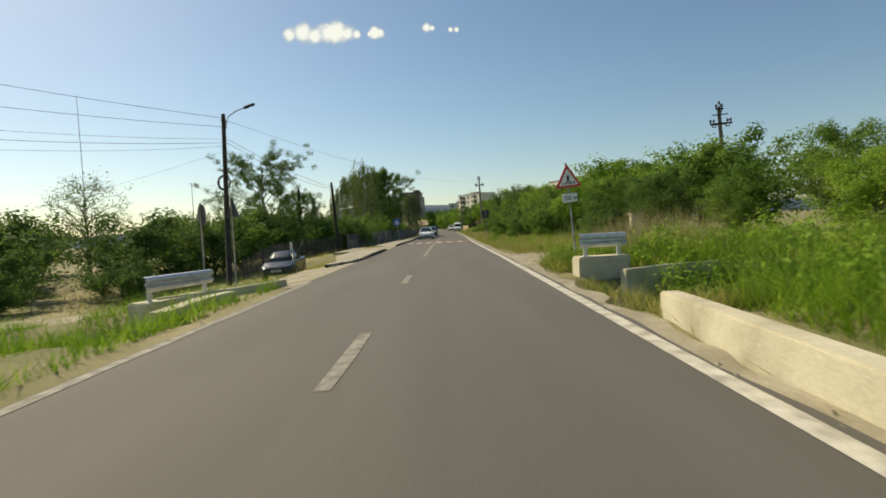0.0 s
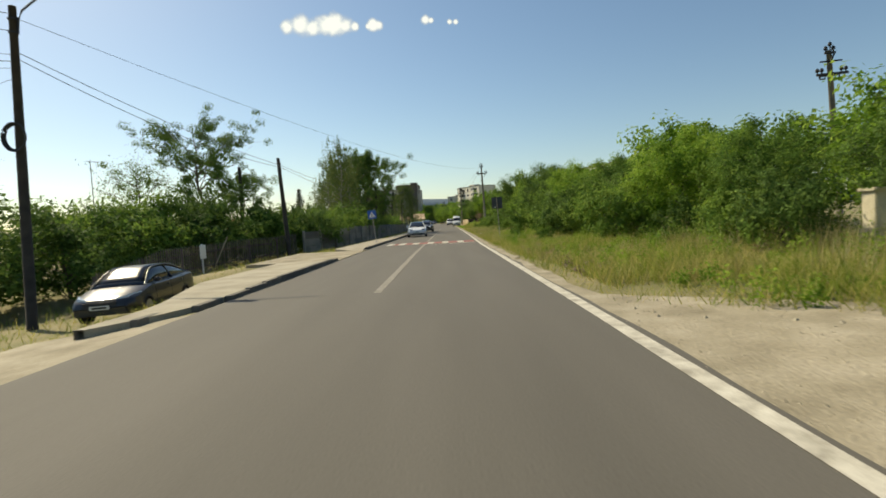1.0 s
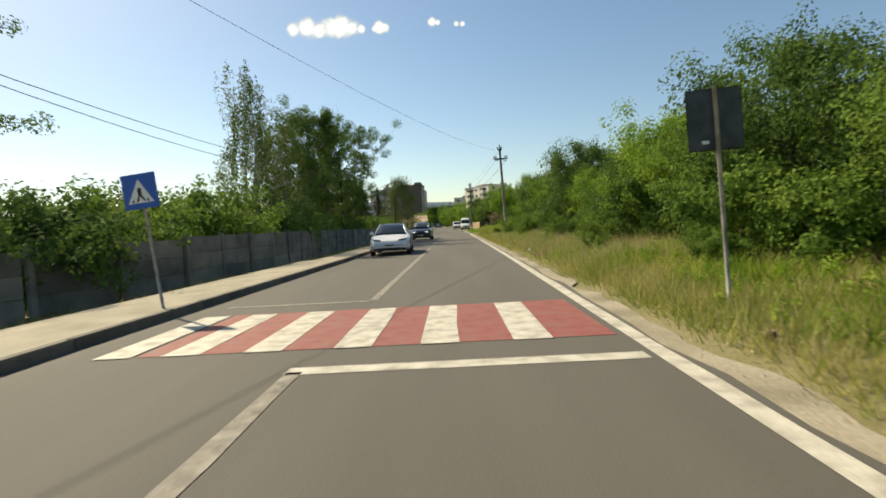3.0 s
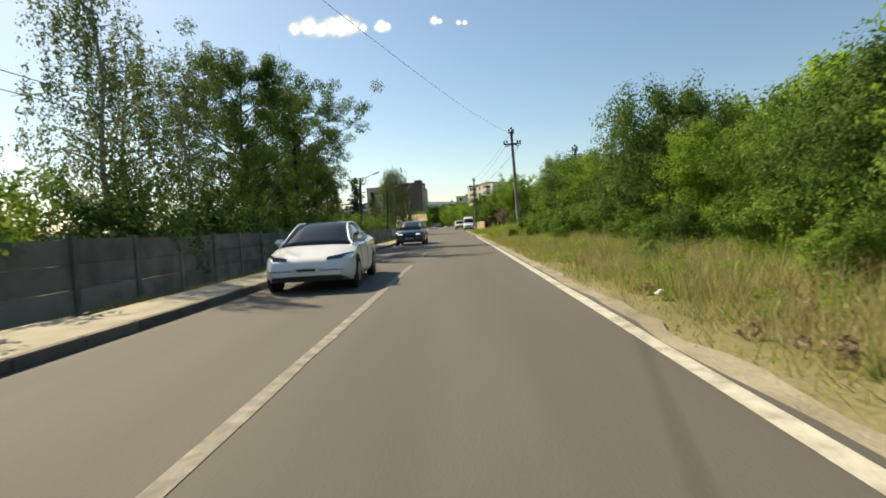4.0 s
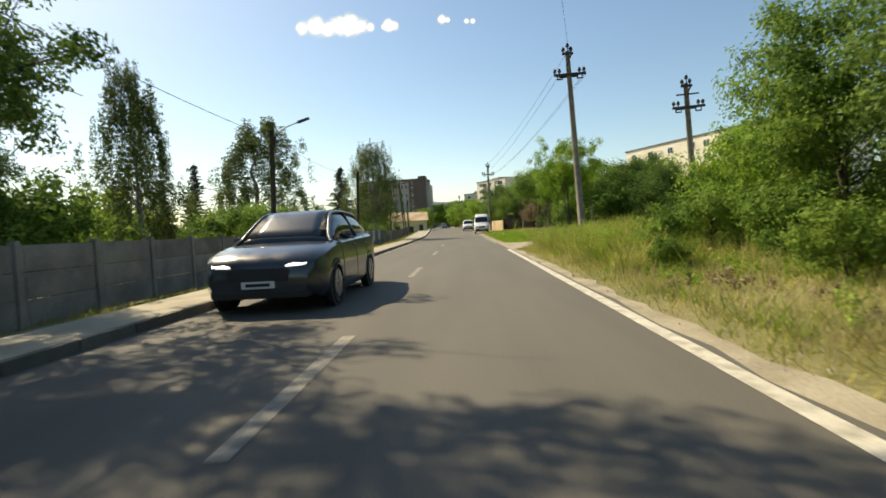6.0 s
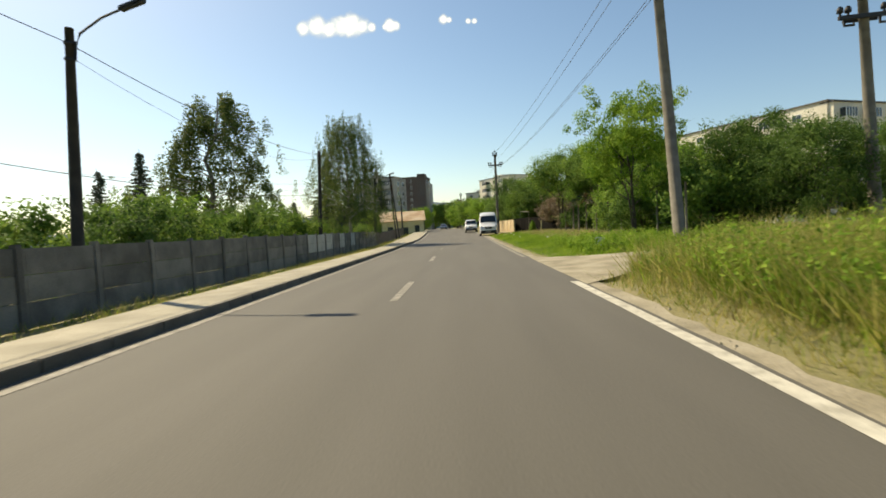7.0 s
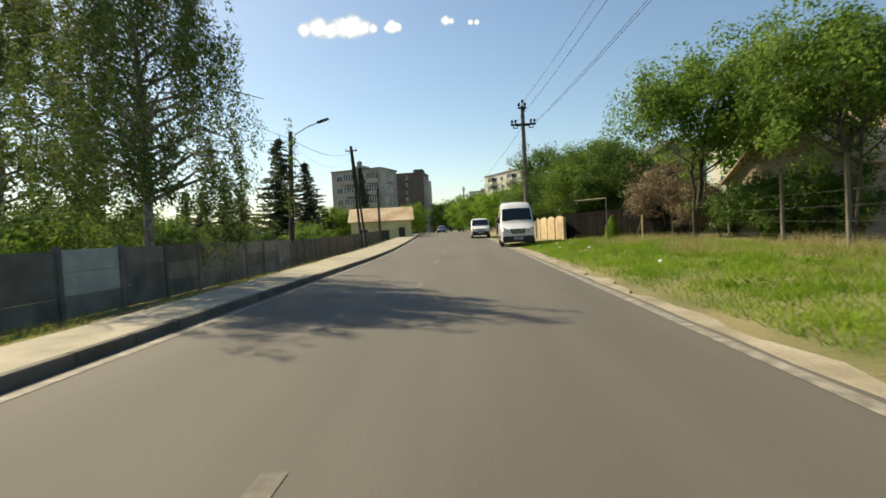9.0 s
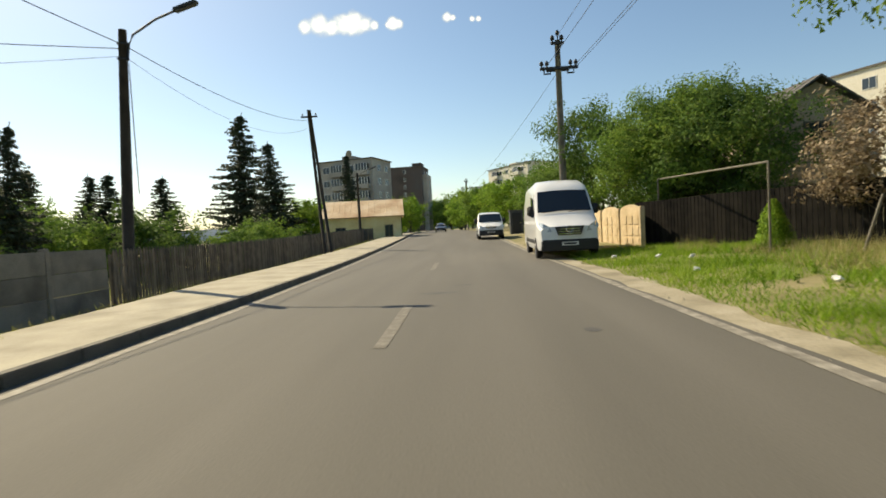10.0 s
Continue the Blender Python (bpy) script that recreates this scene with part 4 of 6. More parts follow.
leafy_weeds("rough leafy weeds round the leaning sign post", LEAF_BRIGHT, verge(12.2, 17.0, 0.8, 5.0, thr=-0.45, off=57), 190, 60, 0.25, 0.7, 0.04, 75)
grass("dry_grass", "tall brown dried stalks behind the guard rail", GRASS_DRY, verge(12.2, 16.0, 2.2, 4.6, thr=-0.5, off=61), 3200, 0.9, 1.7, 0.006, 31, 0.2)
leafy_weeds("brown dried bush behind the guard rail", LEAF_BROWN, verge(12.4, 15.5, 2.4, 4.4, thr=-0.5, off=62), 14, 60, 0.9, 1.5, 0.035, 81)
leafy_weeds("fresh leafy weeds above the stream bed", LEAF_BRIGHT, verge(-4, 13, 2.0, 9, thr=-0.3, off=46), 420, 70, 0.5, 1.3, 0.05, 66)


# ---- poles, lamps and wires ----
def insulator(bm, x, y, z, s=1.0):
    tube(bm, [(x, y, z), (x, y, z + 0.05 * s), (x, y, z + 0.06 * s), (x, y, z + 0.13 * s), (x, y, z + 0.17 * s)], [0.02 * s, 0.02 * s, 0.055 * s, 0.05 * s, 0.02 * s], 8)
    return bm


def power_pole(x, y, top, base, label, arms=2, lean=0.0, back=0.0):
    root = thing("power_pole", pose(x, y, base, -back, lean, 0), label, "power pole")
    h = top - base
    bm = bmesh.new()
    tube(bm, [(0, 0, -0.4), (0, 0, h * 0.5), (0, 0, h)], [0.215, 0.18, 0.14], 12)
    part("shaft", bm, POLE_GREY, root, smooth=True)
    z = h - 1.55
    bm = bmesh.new()
    box(bm, -1.0, 1.0, -0.24, -0.13, z - 0.03, z + 0.12, 0.012)
    box(bm, -0.6, 0.6, 0.13, 0.22, z - 0.03, z + 0.1, 0.012)
    for s in (-1, 1):
        tube(bm, [(s * 0.78, -0.135, z + 0.02), (s * 0.78, -0.135, z - 0.22), (s * 0.45, -0.135, z - 0.22), (s * 0.45, -0.135, z)], [0.05] * 4, 6)
    part("crossarm", bm, STEEL_DARK, root)
    for s in (-0.9, -0.62, 0.62, 0.9):
        part("insulator", insulator(bmesh.new(), s, -0.135, z + 0.12, 2.0), STEEL_DARK, root, smooth=True)
    bm = bmesh.new()
    box(bm, -0.38, 0.32, -0.2, -0.1, h - 0.26, h - 0.12, 0.012)
    tube(bm, [(-0.16, -0.2, h - 0.95), (0.2, -0.2, h - 0.25)], [0.05, 0.05], 6)
    tube(bm, [(0, -0.12, h - 0.45), (0, -0.12, h + 0.18)], [0.03, 0.03], 6)
    part("top_bracket", bm, STEEL_DARK, root)
    for s in (-0.28, 0.2):
        part("insulator", insulator(bmesh.new(), s, -0.12, h - 0.12, 2.1), STEEL_DARK, root, smooth=True)
    part("insulator", insulator(bmesh.new(), 0, -0.12, h + 0.13, 2.1), STEEL_DARK, root, smooth=True)
    if arms == 3:
        bm = bmesh.new()
        box(bm, -0.7, 0.7, -0.17, -0.10, h - 0.75, h - 0.66, 0.01)
        part("crossarm", bm, STEEL_DARK, root)
    return root


power_pole(8.2, 111.2, 11.8, 0.0, "tall grey concrete power pole with steel crossarm in the grass", lean=-1.5, back=4.0)
power_pole(5.55, 163.5, 10.9, 0.0, "tall grey concrete power pole with crossarm behind the parked van")
power_pole(15.6, 112.2, 9.4, 0.1, "grey concrete power pole with crossarm among bushes", 3, -2.5)
power_pole(25.6, 46.3, 10.8, 0.2, "weathered power pole with two crossarms above the hedge", 3, -3)
power_pole(0.6, 232, 10.0, 0.0, "distant concrete power pole beside the road")


def lamp_pole(x, y, top, label, arm=1.5, lean=0.0, lamp=True, coil=False, dark=True, lift=0.45):
    z0 = ground_z(x, y)
    h = top - z0
    root = thing("street_lamp" if lamp else "utility_pole", pose(x, y, z0, 0, lean, 0), label, "street lamp" if lamp else "utility pole")
    bm = bmesh.new()
    tube(bm, [(0, 0, -0.4), (0, 0, h * 0.5), (0, 0, h)], [0.155, 0.135, 0.10], 12)
    part("shaft", bm, WOOD_POLE if dark else POLE_GREY, root, smooth=True)
    bm = bmesh.new()
    for k in (0.35, 0.75):
        tube(bm, [(0, 0, h - k), (0, 0, h - k - 0.05)], [0.135, 0.135], 12)
        tube(bm, [(-0.16, 0, h - k), (0.16, 0, h - k)], [0.025, 0.025], 6)
    part("clamp", bm, STEEL_DARK, root)
    if lamp:
        bm = bmesh.new()
        pts = [(0.13, 0, h - 0.8), (0.16, 0, h - 0.45), (0.30, -0.03, h - 0.15), (arm * 0.6, -0.08, h + lift * 0.5), (arm, -0.12, h + lift)]
        tube(bm, pts, [0.03] * 5, 8)
        part("arm", bm, STEEL_DARK, root, smooth=True)
        bm = bmesh.new()
        s = 0.33
        box(bm, -0.06, 0.62, -0.11, 0.11, -0.06, 0.06, 0.04)
        bmesh.ops.transform(bm, matrix=Matrix.Translation((arm - 0.05, -0.12, h + lift - 0.01)) @ Matrix.Rotation(-s, 4, 'Y'), verts=bm.verts)
        part("lamp_head", bm, SIGN_BACK, root)
    if coil:
        for k in range(3):
            bm = bmesh.new()
            ring = [((0.30 + 0.03 * k) * math.sin(a), -0.18 - 0.03 * k, h * 0.60 + (0.36 + 0.03 * k) * math.cos(a)) for a in np.linspace(0, 2 * math.pi, 25)]
            tube(bm, ring, [0.025] * 25, 6, False)
            part("cable_coil", bm, WIRE, root, "black coil of spare cable")
    return root


lamp_pole(-12.45, 28.9, 8.3, "dark timber pole with street lamp and cable coil", 1.3, 1.8, coil=True, lift=0.3)
lamp_pole(-9.75, 46.2, 5.9, "slim dark timber pole leaning behind shrubs", lamp=False, lean=-3)
lamp_pole(-14.3, 50.5, 6.0, "dark timber pole among garden trees", lamp=False)
lamp_pole(-8.9, 83.5, 7.0, "dark timber pole under big trees", lamp=False)
lamp_pole(-9.2, 105.8, 6.7, "dark timber pole with curved street lamp arm", 1.5, 2.4, lift=0.4)
lamp_pole(-9.3, 128.4, 7.0, "dark timber pole in front of a birch", lean=2.4, lamp=False)
lamp_pole(-9.05, 149.2, 7.0, "dark timber pole with curved street lamp arm beside fence", 1.6, 2.8, lift=0.45)
lamp_pole(-10.3, 186.0, 7.2, "slim lamp pole in front of yellow house", 1.4, lift=0.3)
# twin-legged pole with a small crossarm
ap = thing("twin_pole", pose(-9.6, 169.6, ground_z(-9.6, 169.6)), "dark twin-legged timber pole with short crossarm", "utility pole")
for s in (-1, 1):
    bm = bmesh.new()
    tube(bm, [(0.15 + s * 0.22 + 0.35, 0, -0.3), (s * 0.05 - 0.25, 0, 9.7)], [0.12, 0.08], 10)
    part("leg", bm, WOOD_POLE, ap, smooth=True)
bm = bmesh.new()
box(bm, -0.8, 0.3, -0.06, 0.06, 9.2, 9.3, 0.01)
part("crossarm", bm, WOOD_POLE, ap)
for x in (-0.7, 0.2):
    part("insulator", insulator(bmesh.new(), x, 0, 9.3), STEEL_DARK, ap)
# aerial masts in the gardens
for x, y, z, lab in ((-39.9, 56.7, 18.3, "very tall thin radio mast behind the gardens"), (-24.4, 49.6, 7.1, "thin pole with television aerial above shrubs")):
    root = thing("aerial_mast", pose(x, y, ground_z(x, y)), lab, "aerial")
    bm = bmesh.new()
    tube(bm, [(0, 0, -0.2), (0, 0, z + 1)], [0.05, 0.02], 6)
    part("mast", bm, STEEL_DARK, root)
    if z < 10:
        bm = bmesh.new()
        tube(bm, [(-0.3, 0, z + 0.9), (0.6, 0, z + 0.8)], [0.012, 0.012], 5)
        for k in range(5):
            tube(bm, [(-0.2 + 0.17 * k, -0.25, z + 0.88 - 0.02 * k), (-0.2 + 0.17 * k, 0.25, z + 0.88 - 0.02 * k)], [0.008, 0.008], 5)
        part("aerial", bm, STEEL_DARK, root)


def wire(a, b, sag, label="thin black overhead cable between poles", r=0.012):
    a, b = Vector(a), Vector(b)
    bm = bmesh.new()
    pts = []
    for k in range(15):
        f = k / 14
        p = a.lerp(b, f)
        p.z -= 4 * sag * f * (1 - f)
        pts.append(p)
    tube(bm, pts, [r] * 15, 5, False)
    return tagged(part("overhead_cable", bm, WIRE), label, "cable", "overhead cables")


wire((-12.2, 28.9, 8.0), (8.0, 111.9, 11.4), 1.6, r=0.008)
wire((-12.2, 28.9, 7.0), (-9.9, 46.2, 5.4), 0.25)
wire((-12.2, 28.9, 6.8), (-9.9, 46.2, 5.3), 0.45)
wire((-9.9, 46.2, 5.4), (-8.9, 83.5, 6.6), 0.7)
wire((-9.9, 46.2, 5.3), (-8.9, 83.5, 6.4), 1.0)
wire((-8.9, 83.5, 6.6), (-8.9, 105.6, 6.3), 0.25)
wire((-8.9, 105.6, 6.3), (-9.0, 128.4, 6.7), 0.5)
wire((-8.9, 105.6, 6.0), (-9.0, 128.4, 6.5), 1.0, r=0.006)
wire((-9.0, 128.4, 6.7), (-8.7, 149.2, 6.6), 0.35)
wire((-9.0, 128.4, 4.0), (-10.0, 100, 3.4), 0.5)
wire((-8.7, 149.2, 6.6), (-10.0, 169.6, 8.9), 0.5)
wire((-8.7, 149.2, 6.3), (-10.0, 169.6, 8.4), 1.0, r=0.006)
wire((-8.7, 149.2, 6.5), (-38, 140, 8.5), 0.5)
wire((-8.7, 149.2, 6.3), (-40, 146, 7.0), 0.4, r=0.006)
for dx, z1, z2 in ((-0.75, 10.2, 9.4), (0.75, 10.2, 9.4), (0.9, 10.2, 9.4), (0.0, 11.9, 11.1)):
    wire((8.0 + dx, 111.7, z1), (5.55 + dx, 163.3, z2), 0.7, "overhead power line between concrete poles")
for k, (z, dz) in enumerate(((8.1, 4.2), (7.6, 2.6), (6.9, 1.6), (6.7, 1.3), (6.5, 0.8))):
    wire((-12.3, 28.9, z), (-32, 12 + k, z + dz * 0.6), 0.4 + 0.1 * k, r=0.008 if k in (2, 4) else 0.012)
wire((-12.3, 28.9, 6.2), (-36, 33, 2.5), 0.4, r=0.006)
wire((-8.55, 149.15, 6.1), (-8.5, 149.1, 2.6), -0.02, "loose black cable hanging down the lamp pole", 0.012)
wire((5.55, 163.3, 9.3), (0.6, 232, 8.6), 0.9, "overhead power line between concrete poles")


# ---- road signs ----
def sign_post(root, h, lean=0.0, top=None):
    bm = bmesh.new()
    tube(bm, [(0, 0, -0.3), (0, 0, top or h)], [0.026, 0.026], 8)
    return part("post", bm, POST_GREY, root, smooth=True)


def tri(w, h, z, cx=0.0):
    return [(cx - w / 2, z), (cx + w / 2, z), (cx, z + h)]


def bars(root, pieces, y, material, name="symbol_bar"):
    """Plain dark bars on a sign face: each piece is (x0, z0, x1, z1, width)."""
    for x0, z0, x1, z1, w in pieces:
        d = Vector((x1 - x0, z1 - z0)).normalized() * w / 2
        bm = bmesh.new()
        prism(bm, [(x0 - d.y, z0 + d.x), (x0 + d.y, z0 - d.x), (x1 + d.y, z1 - d.x), (x1 - d.y, z1 + d.x)], 0.004, "y", y)
        part(name, bm, material, root)


ws = thing("warning_sign", pose(3.40, 13.35, -0.05, 0, -4, 4), "red and white triangular crossing warning sign on leaning post", "road sign")
sign_post(ws, 2.8)
bm = bmesh.new()
prism(bm, tri(0.70, 0.61, 2.16), 0.02, "y", -0.06)
rim_p = part("red_border", bm, SIGN_RED, ws)
bm = bmesh.new()
prism(bm, tri(0.50, 0.435, 2.215), 0.004, "y", -0.064)
part("white_field", bm, SIGN_WHITE, ws)
bars(ws, [(-0.16, 2.235, -0.13, 2.30, 0.03), (-0.07, 2.235, -0.055, 2.30, 0.03), (0.02, 2.235, 0.015, 2.30, 0.03), (0.09, 2.235, 0.075, 2.30, 0.03), (0.17, 2.235, 0.13, 2.30, 0.03),
          (0.0, 2.34, 0.0, 2.47, 0.06), (0.0, 2.36, -0.07, 2.24, 0.028), (0.0, 2.36, 0.08, 2.26, 0.028)], -0.068, BLACK)
bm = bmesh.new()
box(bm, -0.20, 0.20, -0.06, -0.045, 1.78, 2.0)
plate_p = part("distance_plate", bm, SIGN_WHITE, ws, "white plate reading 100 m")
txt = bpy.data.curves.new("plate_text", 'FONT')
txt.body, txt.size, txt.align_x, txt.align_y, txt.extrude = "100 m", 0.165, 'CENTER', 'CENTER', 0.002
tob = new("plate_text", txt)
tme = bpy.data.meshes.new_from_object(tob)
bpy.data.objects.remove(tob)
tme.materials.append(BLACK)
tob = new("plate_text", tme)
tob.parent = ws
tob.matrix_basis = pose(0, -0.064, 1.885, 90, 0, 0) @ Matrix.Diagonal((0.92, 1.0, 1, 1))

bs = thing("crossing_sign", pose(-4.28, 47.4, 0.1, 0, -6, 0), "blue square pedestrian crossing sign on grey post", "road sign")
sign_post(bs, 2.3, top=2.2)
bm = bmesh.new()
box(bm, -0.28, 0.28, -0.06, -0.04, 1.65, 2.21, 0.008)
part("blue_plate", bm, SIGN_BLUE, bs)
bm = bmesh.new()
prism(bm, tri(0.42, 0.38, 1.74), 0.004, "y", -0.066)
part("white_field", bm, SIGN_WHITE, bs)
bars(bs, [(0, 1.86, 0, 1.98, 0.06), (0, 1.88, -0.06, 1.76, 0.026), (0, 1.88, 0.07, 1.77, 0.026), (-0.13, 1.755, -0.11, 1.80, 0.025), (0.13, 1.755, 0.11, 1.80, 0.025)], -0.07, BLACK)

rs = thing("crossing_sign", pose(3.72, 45.3, -0.05, 0, -2.5, 0), "dark back of a square road sign on thin post", "road sign")
sign_post(rs, 2.7, top=2.72)
bm = bmesh.new()
box(bm, -0.33, 0.33, 0.03, 0.05, 1.98, 2.70, 0.01)
part("plate", bm, SIGN_BACK, rs)
bm = bmesh.new()
box(bm, -0.17, -0.09, 0.026, 0.03, 2.06, 2.1)
part("sticker", bm, SIGN_WHITE, rs)

ls = thing("warning_sign", pose(-6.8, 16.3, -0.43, 0, 0, -35), "grey back of a triangular sign on thin post", "road sign")
sign_post(ls, 2.0, top=2.95)
bm = bmesh.new()
prism(bm, tri(0.70, 0.62, 2.35), 0.02, "y", 0.03)
part("plate", bm, SIGN_BACK, ls)
lr = thing("round_sign", pose(-7.9, 16.5, -0.45, 0, 0, -45), "dark back of a round sign on post", "road sign")
sign_post(lr, 2.7, top=2.9)
bm = bmesh.new()
tube(bm, [(0, 0.03, 2.5), (0, 0.05, 2.5)], [0.36, 0.36], 28)
part("plate", bm, SIGN_BACK, lr)


# ---- guard rails and culvert walls ----
def guard_rail(m, length, label, block=True):
    root = thing("guard_rail", m, label, "guard rail")
    bm = bmesh.new()
    prof = [(0.0, 0.31), (0.04, 0.30), (0.085, 0.255), (0.085, 0.215), (0.02, 0.175), (0.02, 0.135), (0.085, 0.095), (0.085, 0.055), (0.04, 0.01), (0.0, 0.0)]
    ring = [(-a, b + 0.62) for a, b in prof] + [(-a + 0.006, b + 0.62) for a, b in reversed(prof)]
    rows = []
    for d in (0.0, length):
        rows.append([bm.verts.new((d, a, b)) for a, b in ring])
    for k in range(len(ring)):
        j = (k + 1) % len(ring)
        bm.faces.new((rows[0][k], rows[0][j], rows[1][j], rows[1][k]))
    bmesh.ops.recalc_face_normals(bm, faces=bm.faces)
    part("rail", bm, STEEL, root)
    for d in np.linspace(0.15, length - 0.15, max(2, int(length / 1.6) + 1)):
        bm = bmesh.new()
        box(bm, d - 0.04, d + 0.04, 0.01, 0.07, 0.30, 0.9)
        box(bm, d - 0.09, d + 0.09, -0.05, 0.13, 0.41, 0.43)
        part("rail_post", bm, STEEL, root)
    if block:
        bm = bmesh.new()
        box(bm, -0.05, length + 0.05, -0.14, 0.42, -0.9, 0.42, 0.03)
        part("concrete_base", bm, CONCRETE_PALE, root)
    return root


guard_rail(pose(2.95, 11.35, 0.0, 0, 0, 3), 1.05, "short galvanised guard rail on pale concrete block")
guard_rail(pose(-5.95, 9.9, -0.36, 0, 0, 72), 1.75, "short galvanised guard rail on low concrete block beside grass")


def culvert_wall(name, pts, width, z0, tops, label):
    """A low wall along points, with a sloping top."""
    bm = bmesh.new()
    rows = []
    for k, p in enumerate(pts):
        p = Vector(p)
        d = (Vector(pts[min(k + 1, len(pts) - 1)]) - Vector(pts[max(0, k - 1)])).normalized()
        s = Vector((-d.y, d.x)) * width / 2
        rows.append([bm.verts.new((*(p + s), z0)), bm.verts.new((*(p - s), z0)), bm.verts.new((*(p - s * 0.8), tops[k])), bm.verts.new((*(p + s * 0.8), tops[k]))])
    for a, b in zip(rows, rows[1:]):
        for k in range(4):
            bm.faces.new((a[k], a[(k + 1) % 4], b[(k + 1) % 4], b[k]))
    bm.faces.new(rows[0])
    bm.faces.new(rows[-1][::-1])
    bmesh.ops.recalc_face_normals(bm, faces=bm.faces)
    bmesh.ops.bevel(bm, geom=list(bm.edges), offset=0.02, segments=2, affect='EDGES')
    return tagged(part(name, bm, CONCRETE_PALE), label, "culvert wall", kind="")


culvert_wall("culvert_wall", [(2.42, 0.5), (2.45, 2.6), (2.52, 4.2), (2.82, 6.5)], 0.30, -0.9, [0.30, 0.31, 0.33, 0.27], "low pale concrete wall of the stream culvert")
culvert_wall("culvert_wall", [(3.7, 10.75), (4.7, 10.95), (5.9, 11.2)], 0.3, -1.2, [0.16, 0.2, 0.2], "pale concrete wing wall above the stream bed")
culvert_wall("culvert_wall", [(-4.75, 8.2), (-4.8, 9.9), (-4.55, 10.6)], 0.4, -0.9, [0.10, 0.12, 0.14], "low pale concrete culvert block beside the grass")
culvert_wall("kerb_island", [(-6.0, 10.4), (-4.9, 11.7), (-4.25, 13.2), (-4.7, 13.7)], 0.16, -0.3, [0.10, 0.11, 0.11, 0.09], "curved concrete kerb round the corner verge")
# cabinets in the grass
cb = thing("utility_cabinet", pose(8.75, 23.4, ground_z(8.75, 23.4)), "pale cream utility cabinet on concrete plinth in tall grass", "utility cabinet")
bm = bmesh.new()
box(bm, -0.32, 0.32, -0.2, 0.2, -0.2, 0.45, 0.02)
part("plinth", bm, CONCRETE, cb)
bm = bmesh.new()
box(bm, -0.27, 0.27, -0.17, 0.17, 0.45, 1.16, 0.015)
part("body", bm, CONCRETE_PALE, cb)
bm = bmesh.new()
box(bm, -0.33, 0.33, -0.22, 0.22, 1.16, 1.24, 0.02)
part("lid", bm, CONCRETE_PALE, cb)


# ---- vehicles ----
def loft(bm, rows, cap=True):
    vs = [[bm.verts.new(p) for p in r] for r in rows]
    n = len(vs[0])
    for a, b in zip(vs, vs[1:]):
        for k in range(n):
            bm.faces.new((a[k], a[(k + 1) % n], b[(k + 1) % n], b[k]))
    if cap:
        bm.faces.new(vs[0])
        bm.faces.new(vs[-1][::-1])
    bmesh.ops.recalc_face_normals(bm, faces=bm.faces)
    return bm


def wheel(root, x, y, r, w):
    t = bmesh.new()
    s = 1 if x > 0 else -1
    tube(t, [(x - s * w, y, r), (x - s * w * 0.9, y, r), (x - s * 0.03, y, r), (x, y, r)], [r * 0.9, r, r, r * 0.88], 24)
    ty = part("wheel", t, RUBBER, root, "black rubber tyre", True)
    m = bmesh.new()
    tube(m, [(x - s * 0.01, y, r), (x + s * 0.004, y, r)], [r * 0.66, r * 0.62], 20)
    for k in range(5):
        a = k * 2 * math.pi / 5
        box(m, x - 0.006 + s * 0.008, x + 0.006 + s * 0.008, y - 0.03, y + 0.03, r + 0.04, r * 1.6)
        vs = list(m.verts)[-8:]
        bmesh.ops.rotate(m, verts=vs, cent=(x, y, r), matrix=Matrix.Rotation(a, 3, 'X'))
    part("rim", m, RIM, ty)


def dense(rows, n=4):
    """Smooths a table of points by a Catmull-Rom curve."""
    r = np.array([rows[0], *rows, rows[-1]], float)
    out = []
    for k in range(1, len(r) - 2):
        for j in range(n):
            t = j / n
            out.append(tuple(0.5 * (2 * r[k] + (r[k + 1] - r[k - 1]) * t + (2 * r[k - 1] - 5 * r[k] + 4 * r[k + 1] - r[k + 2]) * t * t + (3 * r[k] - r[k - 1] - 3 * r[k + 1] + r[k + 2]) * t ** 3)))
    return out + [tuple(r[-1])]


